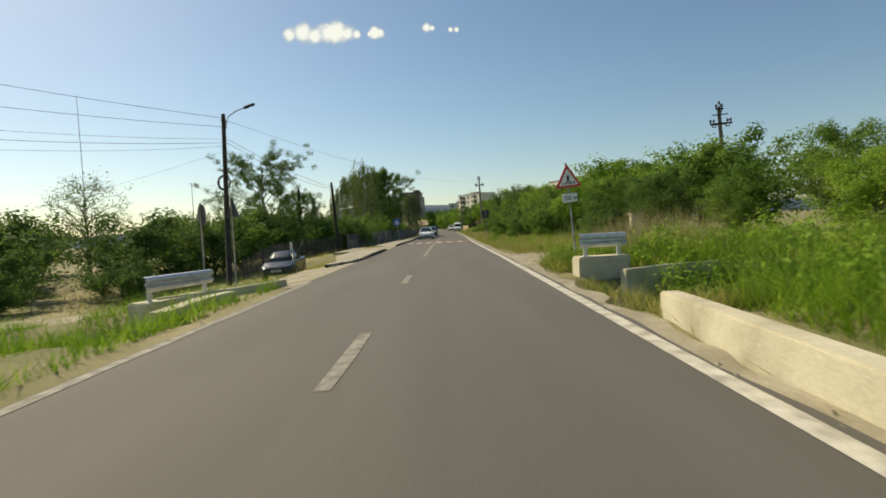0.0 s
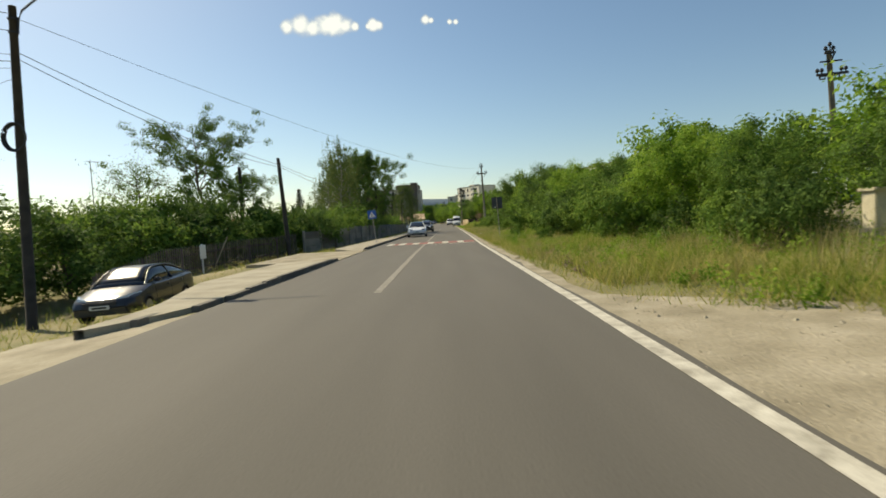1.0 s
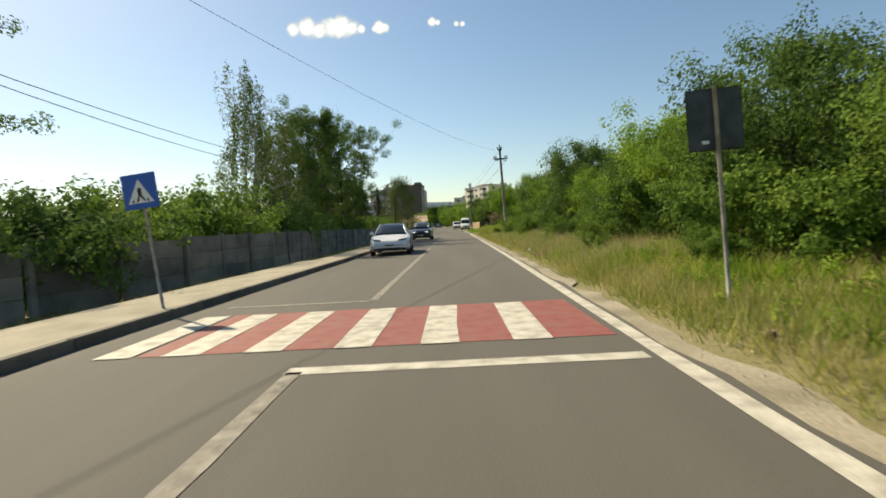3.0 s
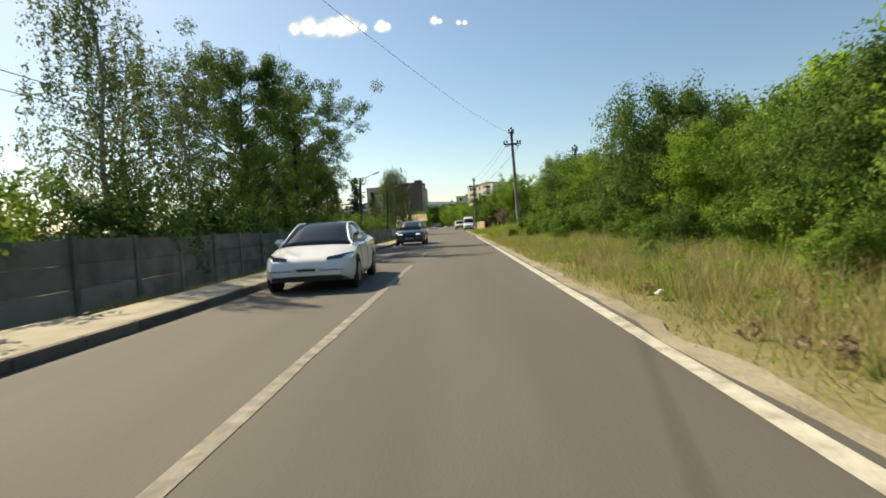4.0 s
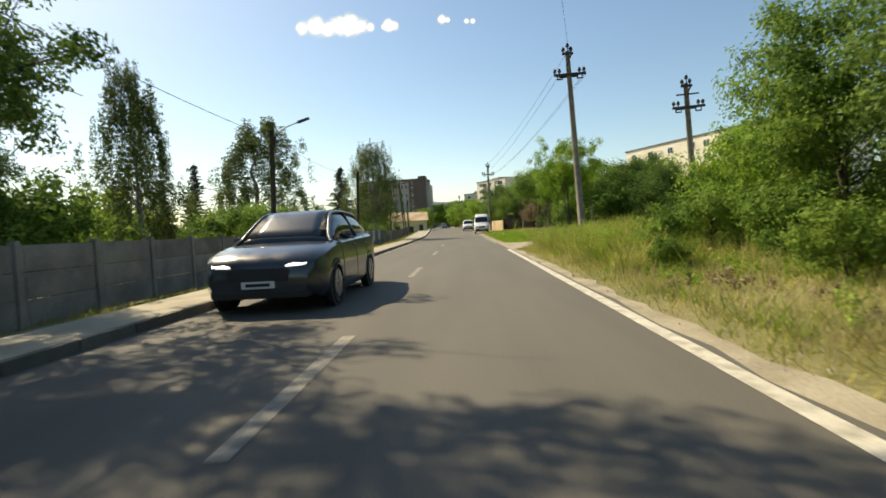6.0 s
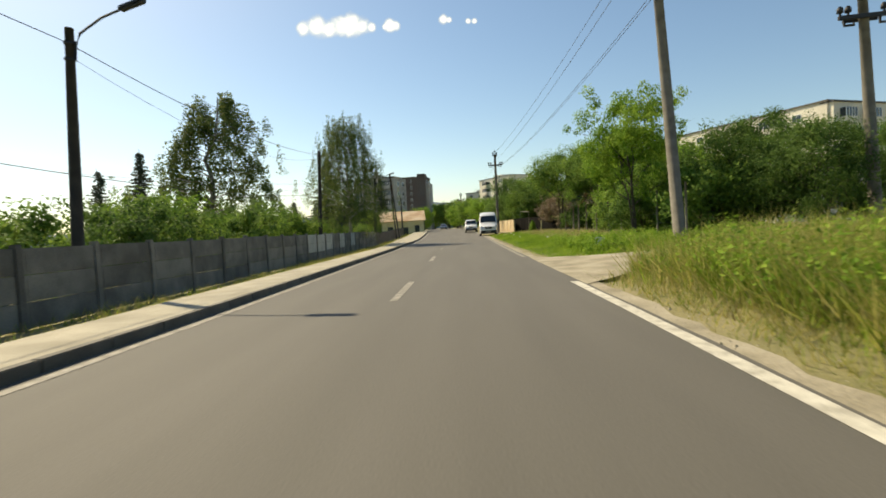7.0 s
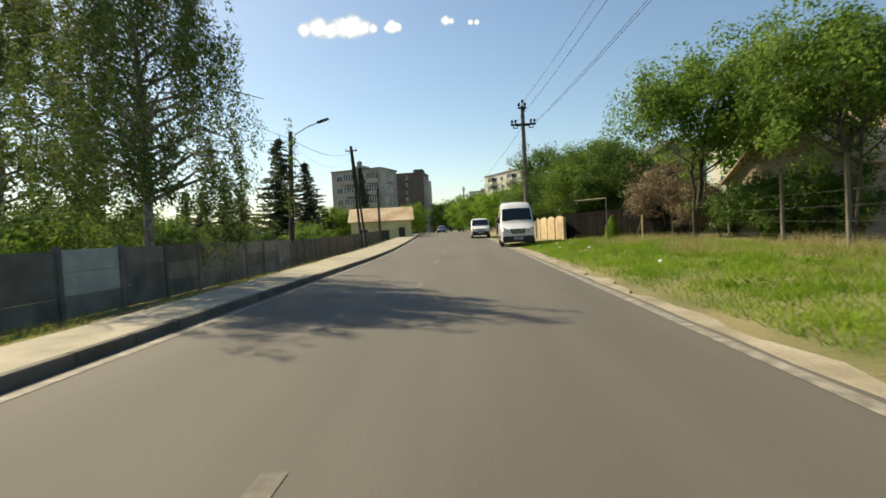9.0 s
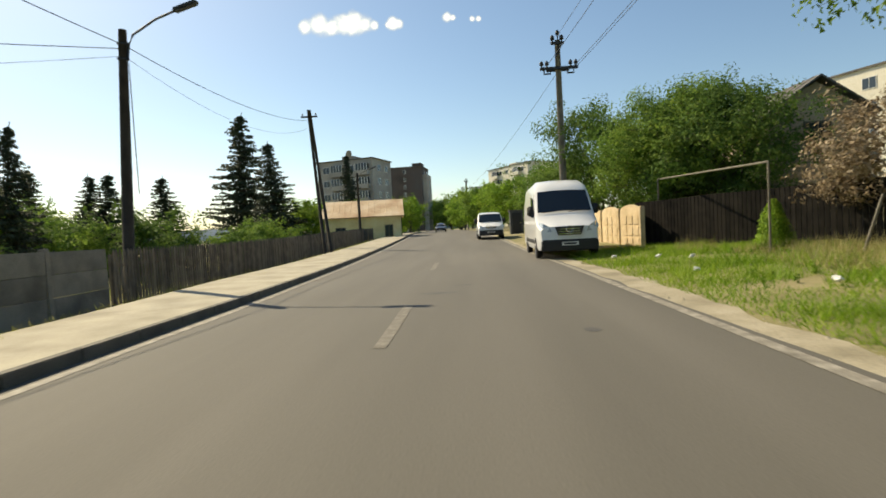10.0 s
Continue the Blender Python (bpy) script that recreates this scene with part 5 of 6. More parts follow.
def vehicle(name, m, label, category, paint, L, W, deck, cab, wheels, wr, roof_paint=True, zb=0.22, lamps=(0.62, 0.16), grille=(0.5, 0.62), lit=False, van=False, doors=(1.42, 2.5, 3.5)):
    """A car facing -y with its nose at the origin. deck: (s, z) of the lower body's top line; cab: (s, z_top, half width) of the glasshouse."""
    root = thing(name, m, label, category)
    hw = W / 2
    deck, cab = dense(deck), dense(cab)
    rows = []
    for s, z in deck:
        f = 1 - 0.22 * max(0, 1 - s / 0.55) ** 2 - 0.14 * max(0, 1 - (L - s) / 0.5) ** 2
        lo = zb + 0.16 * max(0, 1 - s / 0.45) + 0.18 * max(0, 1 - (L - s) / 0.5)
        w = hw * f
        zm = lo + (z - lo) * 0.55
        rows.append([(-w * 0.92, s, lo), (-w * 0.99, s, lo + 0.12), (-w, s, zm), (-w * 0.965, s, z - 0.06), (-w * 0.86, s, z), (-w * 0.4, s, z + 0.025), (w * 0.4, s, z + 0.025), (w * 0.86, s, z), (w * 0.965, s, z - 0.06), (w, s, zm), (w * 0.99, s, lo + 0.12), (w * 0.92, s, lo)])
    bm = loft(bmesh.new(), rows)
    body = part("body", bm, paint, root, smooth=True)
    body.modifiers.new("split", 'EDGE_SPLIT').split_angle = radians(38)
    zd = lambda s: float(np.interp(s, [a for a, _ in deck], [b for _, b in deck]))
    rows = []
    for s, z, w in cab:
        b = zd(s) - 0.02
        wb = hw * 0.86
        rows.append([(-wb, s, b), (-wb + (wb - w) * 0.55, s, b + (z - b) * 0.6), (-w, s, z - 0.02), (-w * 0.6, s, z + 0.02), (w * 0.6, s, z + 0.02), (w, s, z - 0.02), (wb - (wb - w) * 0.55, s, b + (z - b) * 0.6), (wb, s, b)])
    part("glasshouse", loft(bmesh.new(), rows), GLASS_CAR, root, "dark tinted window glass", True)
    # pillars and roof skin
    for sgn in (-1, 1):
        bm = bmesh.new()
        line3 = [(sgn * hw * 0.86, cab[0][0], zd(cab[0][0]))] + [(sgn * (w + 0.012), s, z - 0.01) for s, z, w in cab[1:-1]] + [(sgn * hw * 0.84, cab[-1][0], zd(cab[-1][0]))]
        tube(bm, line3, [0.026] * len(line3), 8)
        mid = cab[len(cab) // 2]
        tube(bm, [(sgn * (mid[2] + 0.01), mid[0], mid[1] - 0.02), (sgn * hw * 0.868, mid[0] + 0.12, zd(mid[0]))], [0.024, 0.03], 6)
        part("pillar", bm, paint, root, smooth=True)
    if roof_paint:
        rows = []
        for s, z, w in cab[1:-1]:
            rows.append([(-w, s, z - 0.01), (-w * 0.6, s, z + 0.03), (w * 0.6, s, z + 0.03), (w, s, z - 0.01), (w * 0.6, s, z + 0.021), (-w * 0.6, s, z + 0.021)])
        part("roof", loft(bmesh.new(), rows), paint, root, smooth=True)
    for sgn in (-1, 1):
        for s in wheels:
            a = bmesh.new()
            tube(a, [(sgn * (hw * 0.93), s, wr), (sgn * (hw * 0.995 + 0.004), s, wr)], [wr * 1.16, wr * 1.16], 24)
            part("wheel_arch", a, PLASTIC, root)
            wheel(root, sgn * (hw + 0.012), s, wr, 0.2)
        for s in doors:
            z_ = zd(s)
            lo_ = zb
            zm_ = lo_ + (z_ - lo_) * 0.55
            b = bmesh.new()
            tube(b, [(sgn * hw * 0.99, s, lo_ + 0.14), (sgn * hw, s - 0.02, zm_), (sgn * hw * 0.965, s, z_ - 0.06), (sgn * hw * 0.86, s, z_)], [0.006] * 4, 6)
            part("door_seam", b, PLASTIC, root)
        for s in doors[1:]:
            b = bmesh.new()
            z_ = zd(s) - 0.17
            box(b, *sorted((sgn * hw * 0.955, sgn * (hw * 0.99 + 0.012))), s - 0.26, s - 0.09, z_, z_ + 0.03, 0.008)
            part("door_handle", b, paint, root, smooth=True)
        b = bmesh.new()
        z, h = lamps
        loft(b, [[(sgn * hw * 0.42, 0.075, z), (sgn * hw * 0.45, 0.10, z + h * 0.6), (sgn * hw * 0.74, 0.19, z + h), (sgn * hw * 0.75, 0.14, z + 0.15 * h)],
                 [(sgn * hw * 0.42, 0.3, z), (sgn * hw * 0.45, 0.3, z + h * 0.6), (sgn * hw * 0.945, 0.62, z + h * 1.25), (sgn * hw * 0.965, 0.55, z + 0.45 * h)]])
        part("headlight", b, LAMP_GLASS if name == "sedan" else LAMP_DARK, root, "glossy glass headlight")
        if lit:
            b = bmesh.new()
            loft(b, [[(sgn * hw * 0.44, -0.012, z + 0.005), (sgn * hw * 0.44, -0.012, z + 0.025), (sgn * hw * 0.74, 0.05, z + 0.04), (sgn * hw * 0.74, 0.05, z + 0.012)], [(sgn * hw * 0.44, 0.12, z + 0.005), (sgn * hw * 0.44, 0.12, z + 0.025), (sgn * hw * 0.80, 0.20, z + 0.13), (sgn * hw * 0.80, 0.20, z + 0.015)]])
            part("daytime_light", b, LIGHT_ON, root, "white glowing daytime light")
        c = bmesh.new()
        sc = cab[0][0] + (0.45 if not van else 0.35)
        box(c, *sorted((sgn * (hw * 0.88), sgn * (hw * 0.88 + 0.22))), sc, sc + 0.13, zd(sc) + 0.0, zd(sc) + 0.14, 0.04)
        part("mirror", c, paint if not van else PLASTIC, root, "door mirror", True)
    g = bmesh.new()
    z0, z1 = grille
    box(g, -hw * 0.5, hw * 0.5, -0.012, 0.10, z0, z1, 0.02)
    part("grille", g, PLASTIC, root, "black grille")
    g = bmesh.new()
    box(g, -hw * 0.78, hw * 0.78, 0.005, 0.20, zb + 0.06, zb + (0.13 if name == "electric_car" else 0.22), 0.03)
    part("bumper", g, PLASTIC, root, "black lower bumper")
    g = bmesh.new()
    box(g, -0.26, 0.26, -0.03, -0.012, zb + 0.22, zb + 0.33, 0.005)
    pl = part("number_plate", g, PLATE, root, "white number plate with dark bar")
    g = bmesh.new()
    box(g, -0.19, 0.19, -0.034, -0.03, zb + 0.25, zb + 0.30)
    part("plate_bar", g, BLACK, pl)
    return root


LIGHT_ON = plain("daytime light", (0.9, 0.95, 1.0), 0.3, emit=1.4)
sedan_deck = [(0.0, 0.52), (0.12, 0.66), (0.5, 0.78), (1.15, 0.94), (2.2, 0.97), (3.4, 1.0), (4.1, 1.04), (4.5, 1.0), (4.68, 0.8)]
sedan_cab = [(1.02, 0.95, 0.74), (1.75, 1.36, 0.58), (2.3, 1.44, 0.57), (3.1, 1.41, 0.57), (3.7, 1.27, 0.58), (4.25, 1.05, 0.66)]
vehicle("electric_car", pose(-2.36, 62.2, 0, 0, 0, 2.5), "white electric saloon car in the oncoming lane", "car", CAR_WHITE, 4.69, 1.86, sedan_deck, sedan_cab, (0.84, 3.72), 0.335, False, 0.2, (0.66, 0.10), (0.30, 0.36))
vehicle("sedan", pose(-9.15, 27.2, -1.06, 0, -2, 6), "dark blue-black saloon car parked by the pavement", "car", CAR_BLACK, 4.6, 1.78, sedan_deck, sedan_cab, (0.86, 3.55), 0.32, True, 0.2, (0.60, 0.16), (0.48, 0.62))
suv_deck = [(0.0, 0.62), (0.10, 0.84), (0.5, 0.98), (1.2, 1.08), (2.2, 1.12), (3.6, 1.15), (4.3, 1.16), (4.6, 1.05), (4.72, 0.8)]
suv_cab = [(1.12, 1.08, 0.80), (1.85, 1.55, 0.64), (2.4, 1.65, 0.63), (3.4, 1.64, 0.62), (4.0, 1.56, 0.62), (4.5, 1.18, 0.68)]
vehicle("suv_car", pose(-2.45, 87.0, 0, 0, 0, -1), "dark blue-grey sport utility car with daytime lights on", "car", CAR_BLUE, 4.7, 2.0, suv_deck, suv_cab, (0.9, 3.72), 0.37, True, 0.20, (0.74, 0.15), (0.50, 0.72), True)


vehicle("sedan", pose(-4.0, 220.0, road_z(220), 0, 0, 3), "dark grey saloon car far down the road", "car", CAR_BLUE, 4.6, 1.78, sedan_deck, sedan_cab, (0.86, 3.55), 0.32, True, 0.2, (0.60, 0.16), (0.48, 0.62))


def panel_van(m, label, L, W, H, hood, side_windows, roof_slope=0.12):
    """A panel van facing -y: nose, windscreen, tall box body."""
    root = thing("panel_van", m, label, "van")
    hw = W / 2
    h1, h2 = hood
    top = H - (0.44 if H > 2.3 else 0.16)
    prof = [(0.0, 0.55), (0.06, h1 - 0.12), (0.35, h1), (0.95, h2), (1.55, top), (1.95, (top + 2 * H) / 3), (2.5, H), (L - 0.3, H - 0.02), (L, H - 0.12)]
    rows = []
    for s, z in prof:
        f = 1 - 0.13 * max(0, 1 - s / 0.5) ** 2
        w = hw * f
        low = 0.30 + 0.10 * max(0, 1 - s / 0.3)
        k = max(0.0, min(1.0, (z - h2) / (H - h2)))
        wt = w * (1 - 0.13 * k)
        wm = w * (1 - 0.035 * k)
        rows.append([(-w * 0.96, s, low), (-w, s, low + 0.12), (-w, s, low + (z - low) * 0.45), (-wm, s, low + (z - low) * 0.72), (-wt, s, z - 0.10), (-wt * 0.86, s, z), (-wt * 0.3, s, z + 0.03), (wt * 0.3, s, z + 0.03), (wt * 0.86, s, z), (wt, s, z - 0.10), (wm, s, low + (z - low) * 0.72), (w, s, low + (z - low) * 0.45), (w, s, low + 0.12), (w * 0.96, s, low)])
    body = part("body", loft(bmesh.new(), rows), CAR_WHITE, root, smooth=True)
    body.modifiers.new("split", 'EDGE_SPLIT').split_angle = radians(35)

    def face_z(s):
        return float(np.interp(s, [a for a, _ in prof], [b for _, b in prof]))
    # windscreen laid just above the sloping face
    bm = bmesh.new()
    s0, s1 = 1.0, 1.54
    vs = []
    for j in range(6):
        s = s0 + (s1 - s0) * j / 5
        k_ = max(0.0, min(1.0, (face_z(s) - h2) / (H - h2)))
        wz = hw * (1 - 0.13 * k_) * 0.90
        vs.append([bm.verts.new((wz * x, s - 0.035, face_z(s) + 0.02 + 0.03 * min(1, max(0, (0.95 - abs(x)) / 0.62)))) for x in np.linspace(-1, 1, 9)])
    for a, b in zip(vs, vs[1:]):
        for k in range(8):
            bm.faces.new((a[k], a[k + 1], b[k + 1], b[k]))
    part("windscreen", bm, GLASS_CAR, root, "dark windscreen glass", True)
    for sgn in (-1, 1):
        bm = bmesh.new()
        out = [(1.30, h2 + 0.02), (1.78, H - 0.62 if H > 2.3 else H - 0.30), (2.3, H - 0.60 if H > 2.3 else H - 0.30), (2.3, h2 - 0.06), (1.32, h2 - 0.06)]
        xx = sgn * (hw * 0.985)
        prism(bm, out, 0.03, "x", xx - 0.015 + sgn * 0.004)
        part("side_window", bm, GLASS_CAR, root, "dark side window glass")
        if side_windows:
            for a, b in ((2.5, 3.6), (3.7, 4.6)):
                bm = bmesh.new()
                prism(bm, [(a, H - 0.30), (b, H - 0.30), (b, h2 - 0.02), (a, h2 - 0.02)], 0.03, "x", xx - 0.015 + sgn * 0.004)
                part("side_window", bm, GLASS_CAR, root, "dark side window glass")
        bm = bmesh.new()
        box(bm, *sorted((sgn * (hw - 0.02), sgn * (hw + 0.22))), 1.30, 1.42, h2 - 0.02, h2 + 0.34, 0.04)
        part("mirror", bm, PLASTIC, root, "black door mirror", True)
        bm = bmesh.new()
        zl = h1 - 0.28
        loft(bm, [[(sgn * hw * 0.55, 0.02, zl), (sgn * hw * 0.62, 0.05, zl + 0.16), (sgn * hw * 0.82, 0.12, zl + 0.30), (sgn * hw * 0.86, 0.06, zl + 0.02)],
                  [(sgn * hw * 0.55, 0.3, zl), (sgn * hw * 0.62, 0.3, zl + 0.16), (sgn * hw * 0.93, 0.45, zl + 0.34), (sgn * hw * 0.985, 0.40, zl + 0.02)]])
        part("headlight", bm, LAMP_GLASS, root, "clear glass headlight")
        for s in (1.0, L - 1.25):
            a = bmesh.new()
            tube(a, [(sgn * hw * 0.95, s, 0.34), (sgn * (hw + 0.004), s, 0.34)], [0.40, 0.40], 24)
            part("wheel_arch", a, PLASTIC, root)
            wheel(root, sgn * (hw + 0.015), s, 0.34, 0.22)
        bm = bmesh.new()
        box(bm, *sorted((sgn * (hw - 0.005), sgn * (hw + 0.012))), 1.5, L - 1.75, 0.52, 0.66, 0.006)
        part("side_moulding", bm, PLASTIC, root, "grey side rubbing strip")
    bm = bmesh.new()
    box(bm, -hw * 0.90, hw * 0.90, -0.05, 0.36, 0.28, 0.66, 0.05)
    part("bumper", bm, PLASTIC, root, "black plastic bumper")
    bm = bmesh.new()
    prism(bm, [(-hw * 0.46, h1 - 0.11), (hw * 0.46, h1 - 0.11), (hw * 0.36, 0.80), (-hw * 0.36, 0.80)], 0.10, "y", -0.03)
    gr = part("grille", bm, PLASTIC, root, "black grille")
    for k in range(3):
        bm = bmesh.new()
        z = 0.84 + 0.08 * k
        box(bm, -hw * 0.34, hw * 0.34, -0.045, -0.03, z, z + 0.016)
        part("grille_slat", bm, CHROME, gr)
    bm = bmesh.new()
    ring = [(0.105 * math.cos(a), -0.05, h1 - 0.20 + 0.105 * math.sin(a)) for a in np.linspace(0, 2 * math.pi, 21)]
    tube(bm, ring, [0.014] * 21, 6, False)
    part("badge", bm, CHROME, gr, "round chrome badge")
    bm = bmesh.new()
    box(bm, -0.27, 0.27, -0.075, -0.055, 0.46, 0.58, 0.005)
    pl = part("number_plate", bm, PLATE, root, "white number plate with dark bar")
    bm = bmesh.new()
    box(bm, -0.2, 0.2, -0.079, -0.075, 0.49, 0.55)
    part("plate_bar", bm, BLACK, pl)
    for x in (-0.48, 0.42):
        bm = bmesh.new()
        tube(bm, [(x - 0.28, 0.985, face_z(0.985) + 0.035), (x + 0.28, 1.0, face_z(1.0) + 0.06)], [0.014, 0.010], 5)
        part("wiper", bm, PLASTIC, root, "black windscreen wiper")
    return root


panel_van(pose(3.66, 152.9, 0.0, 0, 0, -2.2), "tall white panel van parked half on the verge", 5.9, 2.08, 2.80, (1.20, 1.52), False)
panel_van(pose(2.0, 172.6, road_z(173.5), 0, 0, 0), "low white van parked at the roadside", 4.9, 1.9, 1.98, (1.02, 1.20), True)


# ---- fences ----
def fence_line(pts, y):
    return lerp_table(pts, y)


PICKET = [(33, -13.2), (40, -12.0), (47.5, -9.6)]
FENCE = [(47.6, -9.4), (54, -7.3), (60, -6.9), (75, -7.0), (115, -7.5), (135, -8.1), (150, -8.8), (185, -10.2)]
cf = tagged(new("concrete_fence"), "grey precast concrete panel fence along the pavement", "fence")
pm = bmesh.new()
box(pm, -0.07, 0.07, -0.07, 0.07, -0.5, 1.58, 0.012)
post_me = bpy.data.meshes.new("fence_post")
pm.to_mesh(post_me)
pm.free()
post_me.materials.append(PANEL)
panel_meshes = []
for material in (PANEL, PANEL_PALE):
    pm = bmesh.new()
    box(pm, -0.025, 0.025, 0.07, 1.93, 0.0, 0.485, 0.01)
    box(pm, -0.032, 0.032, 0.16, 1.84, 0.07, 0.415, 0.008)
    me = bpy.data.meshes.new("fence_panel")
    pm.to_mesh(me)
    pm.free()
    me.materials.append(material)
    panel_meshes.append(me)
for k, y in enumerate(np.arange(48, 148, 2.0)):
    x0, x1 = fence_line(FENCE, y), fence_line(FENCE, y + 2)
    z = ground_z(x0, y)
    tilt = Matrix.Translation((x0, y, z)) @ Matrix.Rotation(-math.atan2(x1 - x0, 2), 4, 'Z') @ Matrix.Rotation(radians(2.0 * noise.noise((k * 1.7, 0, 0))), 4, 'Y')
    o = new("fence_post", post_me)
    o.parent, o.matrix_basis = cf, tilt
    pale = 118 < y < 126 or y in (128.0, 132.0)
    for j in range(3):
        o = new("fence_panel", panel_meshes[1 if pale and j > 0 else 0])
        o.parent, o.matrix_basis = cf, tilt @ Matrix.Translation((0, 0, 0.03 + 0.495 * j))

pk = bmesh.new()
prism(pk, [(-0.045, 0.0), (0.045, 0.0), (0.045, 1.32), (0.0, 1.42), (-0.045, 1.32)], 0.022, "x", 0.0)
picket_me = bpy.data.meshes.new("picket")
pk.to_mesh(picket_me)
pk.free()
picket_me.materials.append(WOOD_GREY)
for y0, y1, run, lab in ((33.0, 47.5, PICKET, "weathered grey wooden picket fence behind the grass"), (148.2, 187.0, FENCE, "weathered grey-brown wooden picket fence before the gardens")):
    pf = tagged(new("picket_fence"), lab, "fence")
    for k, y in enumerate(np.arange(y0, y1, 0.145)):
        x = fence_line(run, y)
        o = new("picket", picket_me)
        o.parent = pf
        o.matrix_basis = Matrix.Translation((x, y, ground_z(x, y) + 0.05 + 0.03 * noise.noise((k * 0.9, 0, 0)))) @ Matrix.Rotation(radians(3 * noise.noise((k * 0.37, 1, 0))), 4, 'X')
    for z in (0.35, 1.05):
        bm = bmesh.new()
        ys = np.arange(y0, y1, 3.0)
        tube(bm, [(fence_line(run, y) - 0.05, y, ground_z(fence_line(run, y), y) + z) for y in ys], [0.04] * len(ys), 4)
        part("rail", bm, WOOD_GREY, pf)
    for y in np.arange(y0, y1, 2.5):
        bm = bmesh.new()
        x = fence_line(run, y)
        box(bm, x - 0.12, x - 0.03, y - 0.05, y + 0.05, ground_z(x, y) - 0.3, ground_z(x, y) + 1.35, 0.01)
        part("post", bm, WOOD_GREY, pf)
# leaning prop and notice board by the first fence
nb = thing("notice_board", pose(-11.9, 39.0, ground_z(-11.9, 39.0)), "small white notice board on the fence", "notice board")
bm = bmesh.new()
box(bm, 0.0, 0.03, -0.3, 0.3, 0.75, 1.45, 0.01)
box(bm, -0.05, 0.0, -0.04, 0.04, -0.3, 1.5)
part("board", bm, PAPER, nb)
pr = thing("prop_pole", pose(-11.3, 40.4, ground_z(-11.3, 40.4)), "pale leaning pole propped beside the fence", "pole")
bm = bmesh.new()
tube(bm, [(-0.75, -0.1, -0.1), (0.05, 0.1, 1.7)], [0.035, 0.03], 8)
part("pole", bm, CONCRETE, pr)

# garden fence on the right: slim posts with wires
gf_ = tagged(new("wire_fence"), "garden wire fence on slim pale posts", "fence")
gposts = []
for k, y in enumerate(np.arange(113.5, 150.5, 3.1)):
    x = 9.4 + 0.035 * (y - 113) + 0.25 * noise.noise((k * 2.3, 0, 4))
    h = 2.3 + 0.7 * noise.noise((k * 1.3, 5, 0)) + (0.5 if k in (2, 4) else 0)
    z = ground_z(x, y)
    bm = bmesh.new()
    tube(bm, [(x, y, z - 0.3), (x + 0.06 * noise.noise((k, 1, 1)), y, z + h)], [0.055, 0.05], 8)
    part("post", bm, POLE_GREY, gf_, smooth=True)
    gposts.append((x, y, z))
for zz in (0.3, 0.7, 1.1, 1.5):
    bm = bmesh.new()
    tube(bm, [(x, y, z + zz) for x, y, z in gposts], [0.006] * len(gposts), 4, False)
    part("wire", bm, STEEL_DARK, gf_)
# board fence, shade put into its near-black colour, with a tubular frame before it
df = tagged(new("board_fence"), "weathered board fence under trees, shade put into its colour", "fence")
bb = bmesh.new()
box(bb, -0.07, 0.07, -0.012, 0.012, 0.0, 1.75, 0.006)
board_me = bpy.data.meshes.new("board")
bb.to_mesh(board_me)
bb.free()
board_me.materials.append(WOOD_SHADE)
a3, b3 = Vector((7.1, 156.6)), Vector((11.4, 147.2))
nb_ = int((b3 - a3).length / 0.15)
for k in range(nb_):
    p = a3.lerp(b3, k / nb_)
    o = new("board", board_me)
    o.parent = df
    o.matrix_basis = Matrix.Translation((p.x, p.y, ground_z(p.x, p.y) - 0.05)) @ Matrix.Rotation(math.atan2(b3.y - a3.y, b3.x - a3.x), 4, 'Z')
for f in np.linspace(0.0, 1.0, 5):
    p = a3.lerp(b3, f)
    bm = bmesh.new()
    box(bm, p.x + 0.05, p.x + 0.15, p.y + 0.02, p.y + 0.12, -0.3, 1.8, 0.01)
    part("post", bm, WOOD_POLE, df)
fr = tagged(new("gate_frame"), "thin rusty tube frame standing before dark fence", "frame")
for pts in ([(7.75, 156.0, -0.2), (7.75, 156.0, 2.72)], [(7.9, 149.0, -0.2), (7.9, 149.0, 2.5)], [(7.75, 156.0, 2.70), (7.9, 149.0, 2.48)]):
    bm = bmesh.new()
    tube(bm, pts, [0.03, 0.03], 8)
    part("tube", bm, POLE_GREY, fr)
for x, y, tx, lab, material in ((8.6, 147.0, 0.5, "pale leaning stake in the grass", POLE_GREY), (8.75, 146.2, 0.02, "yellow gas pipe standing in the grass", WALL_YELLOW)):
    root = thing("stake", pose(x, y, ground_z(x, y)), lab, "stake")
    bm = bmesh.new()
    tube(bm, [(0, 0, -0.2), (tx, 0.0, 1.25)], [0.03, 0.03], 8)
    part("shaft", bm, material, root)
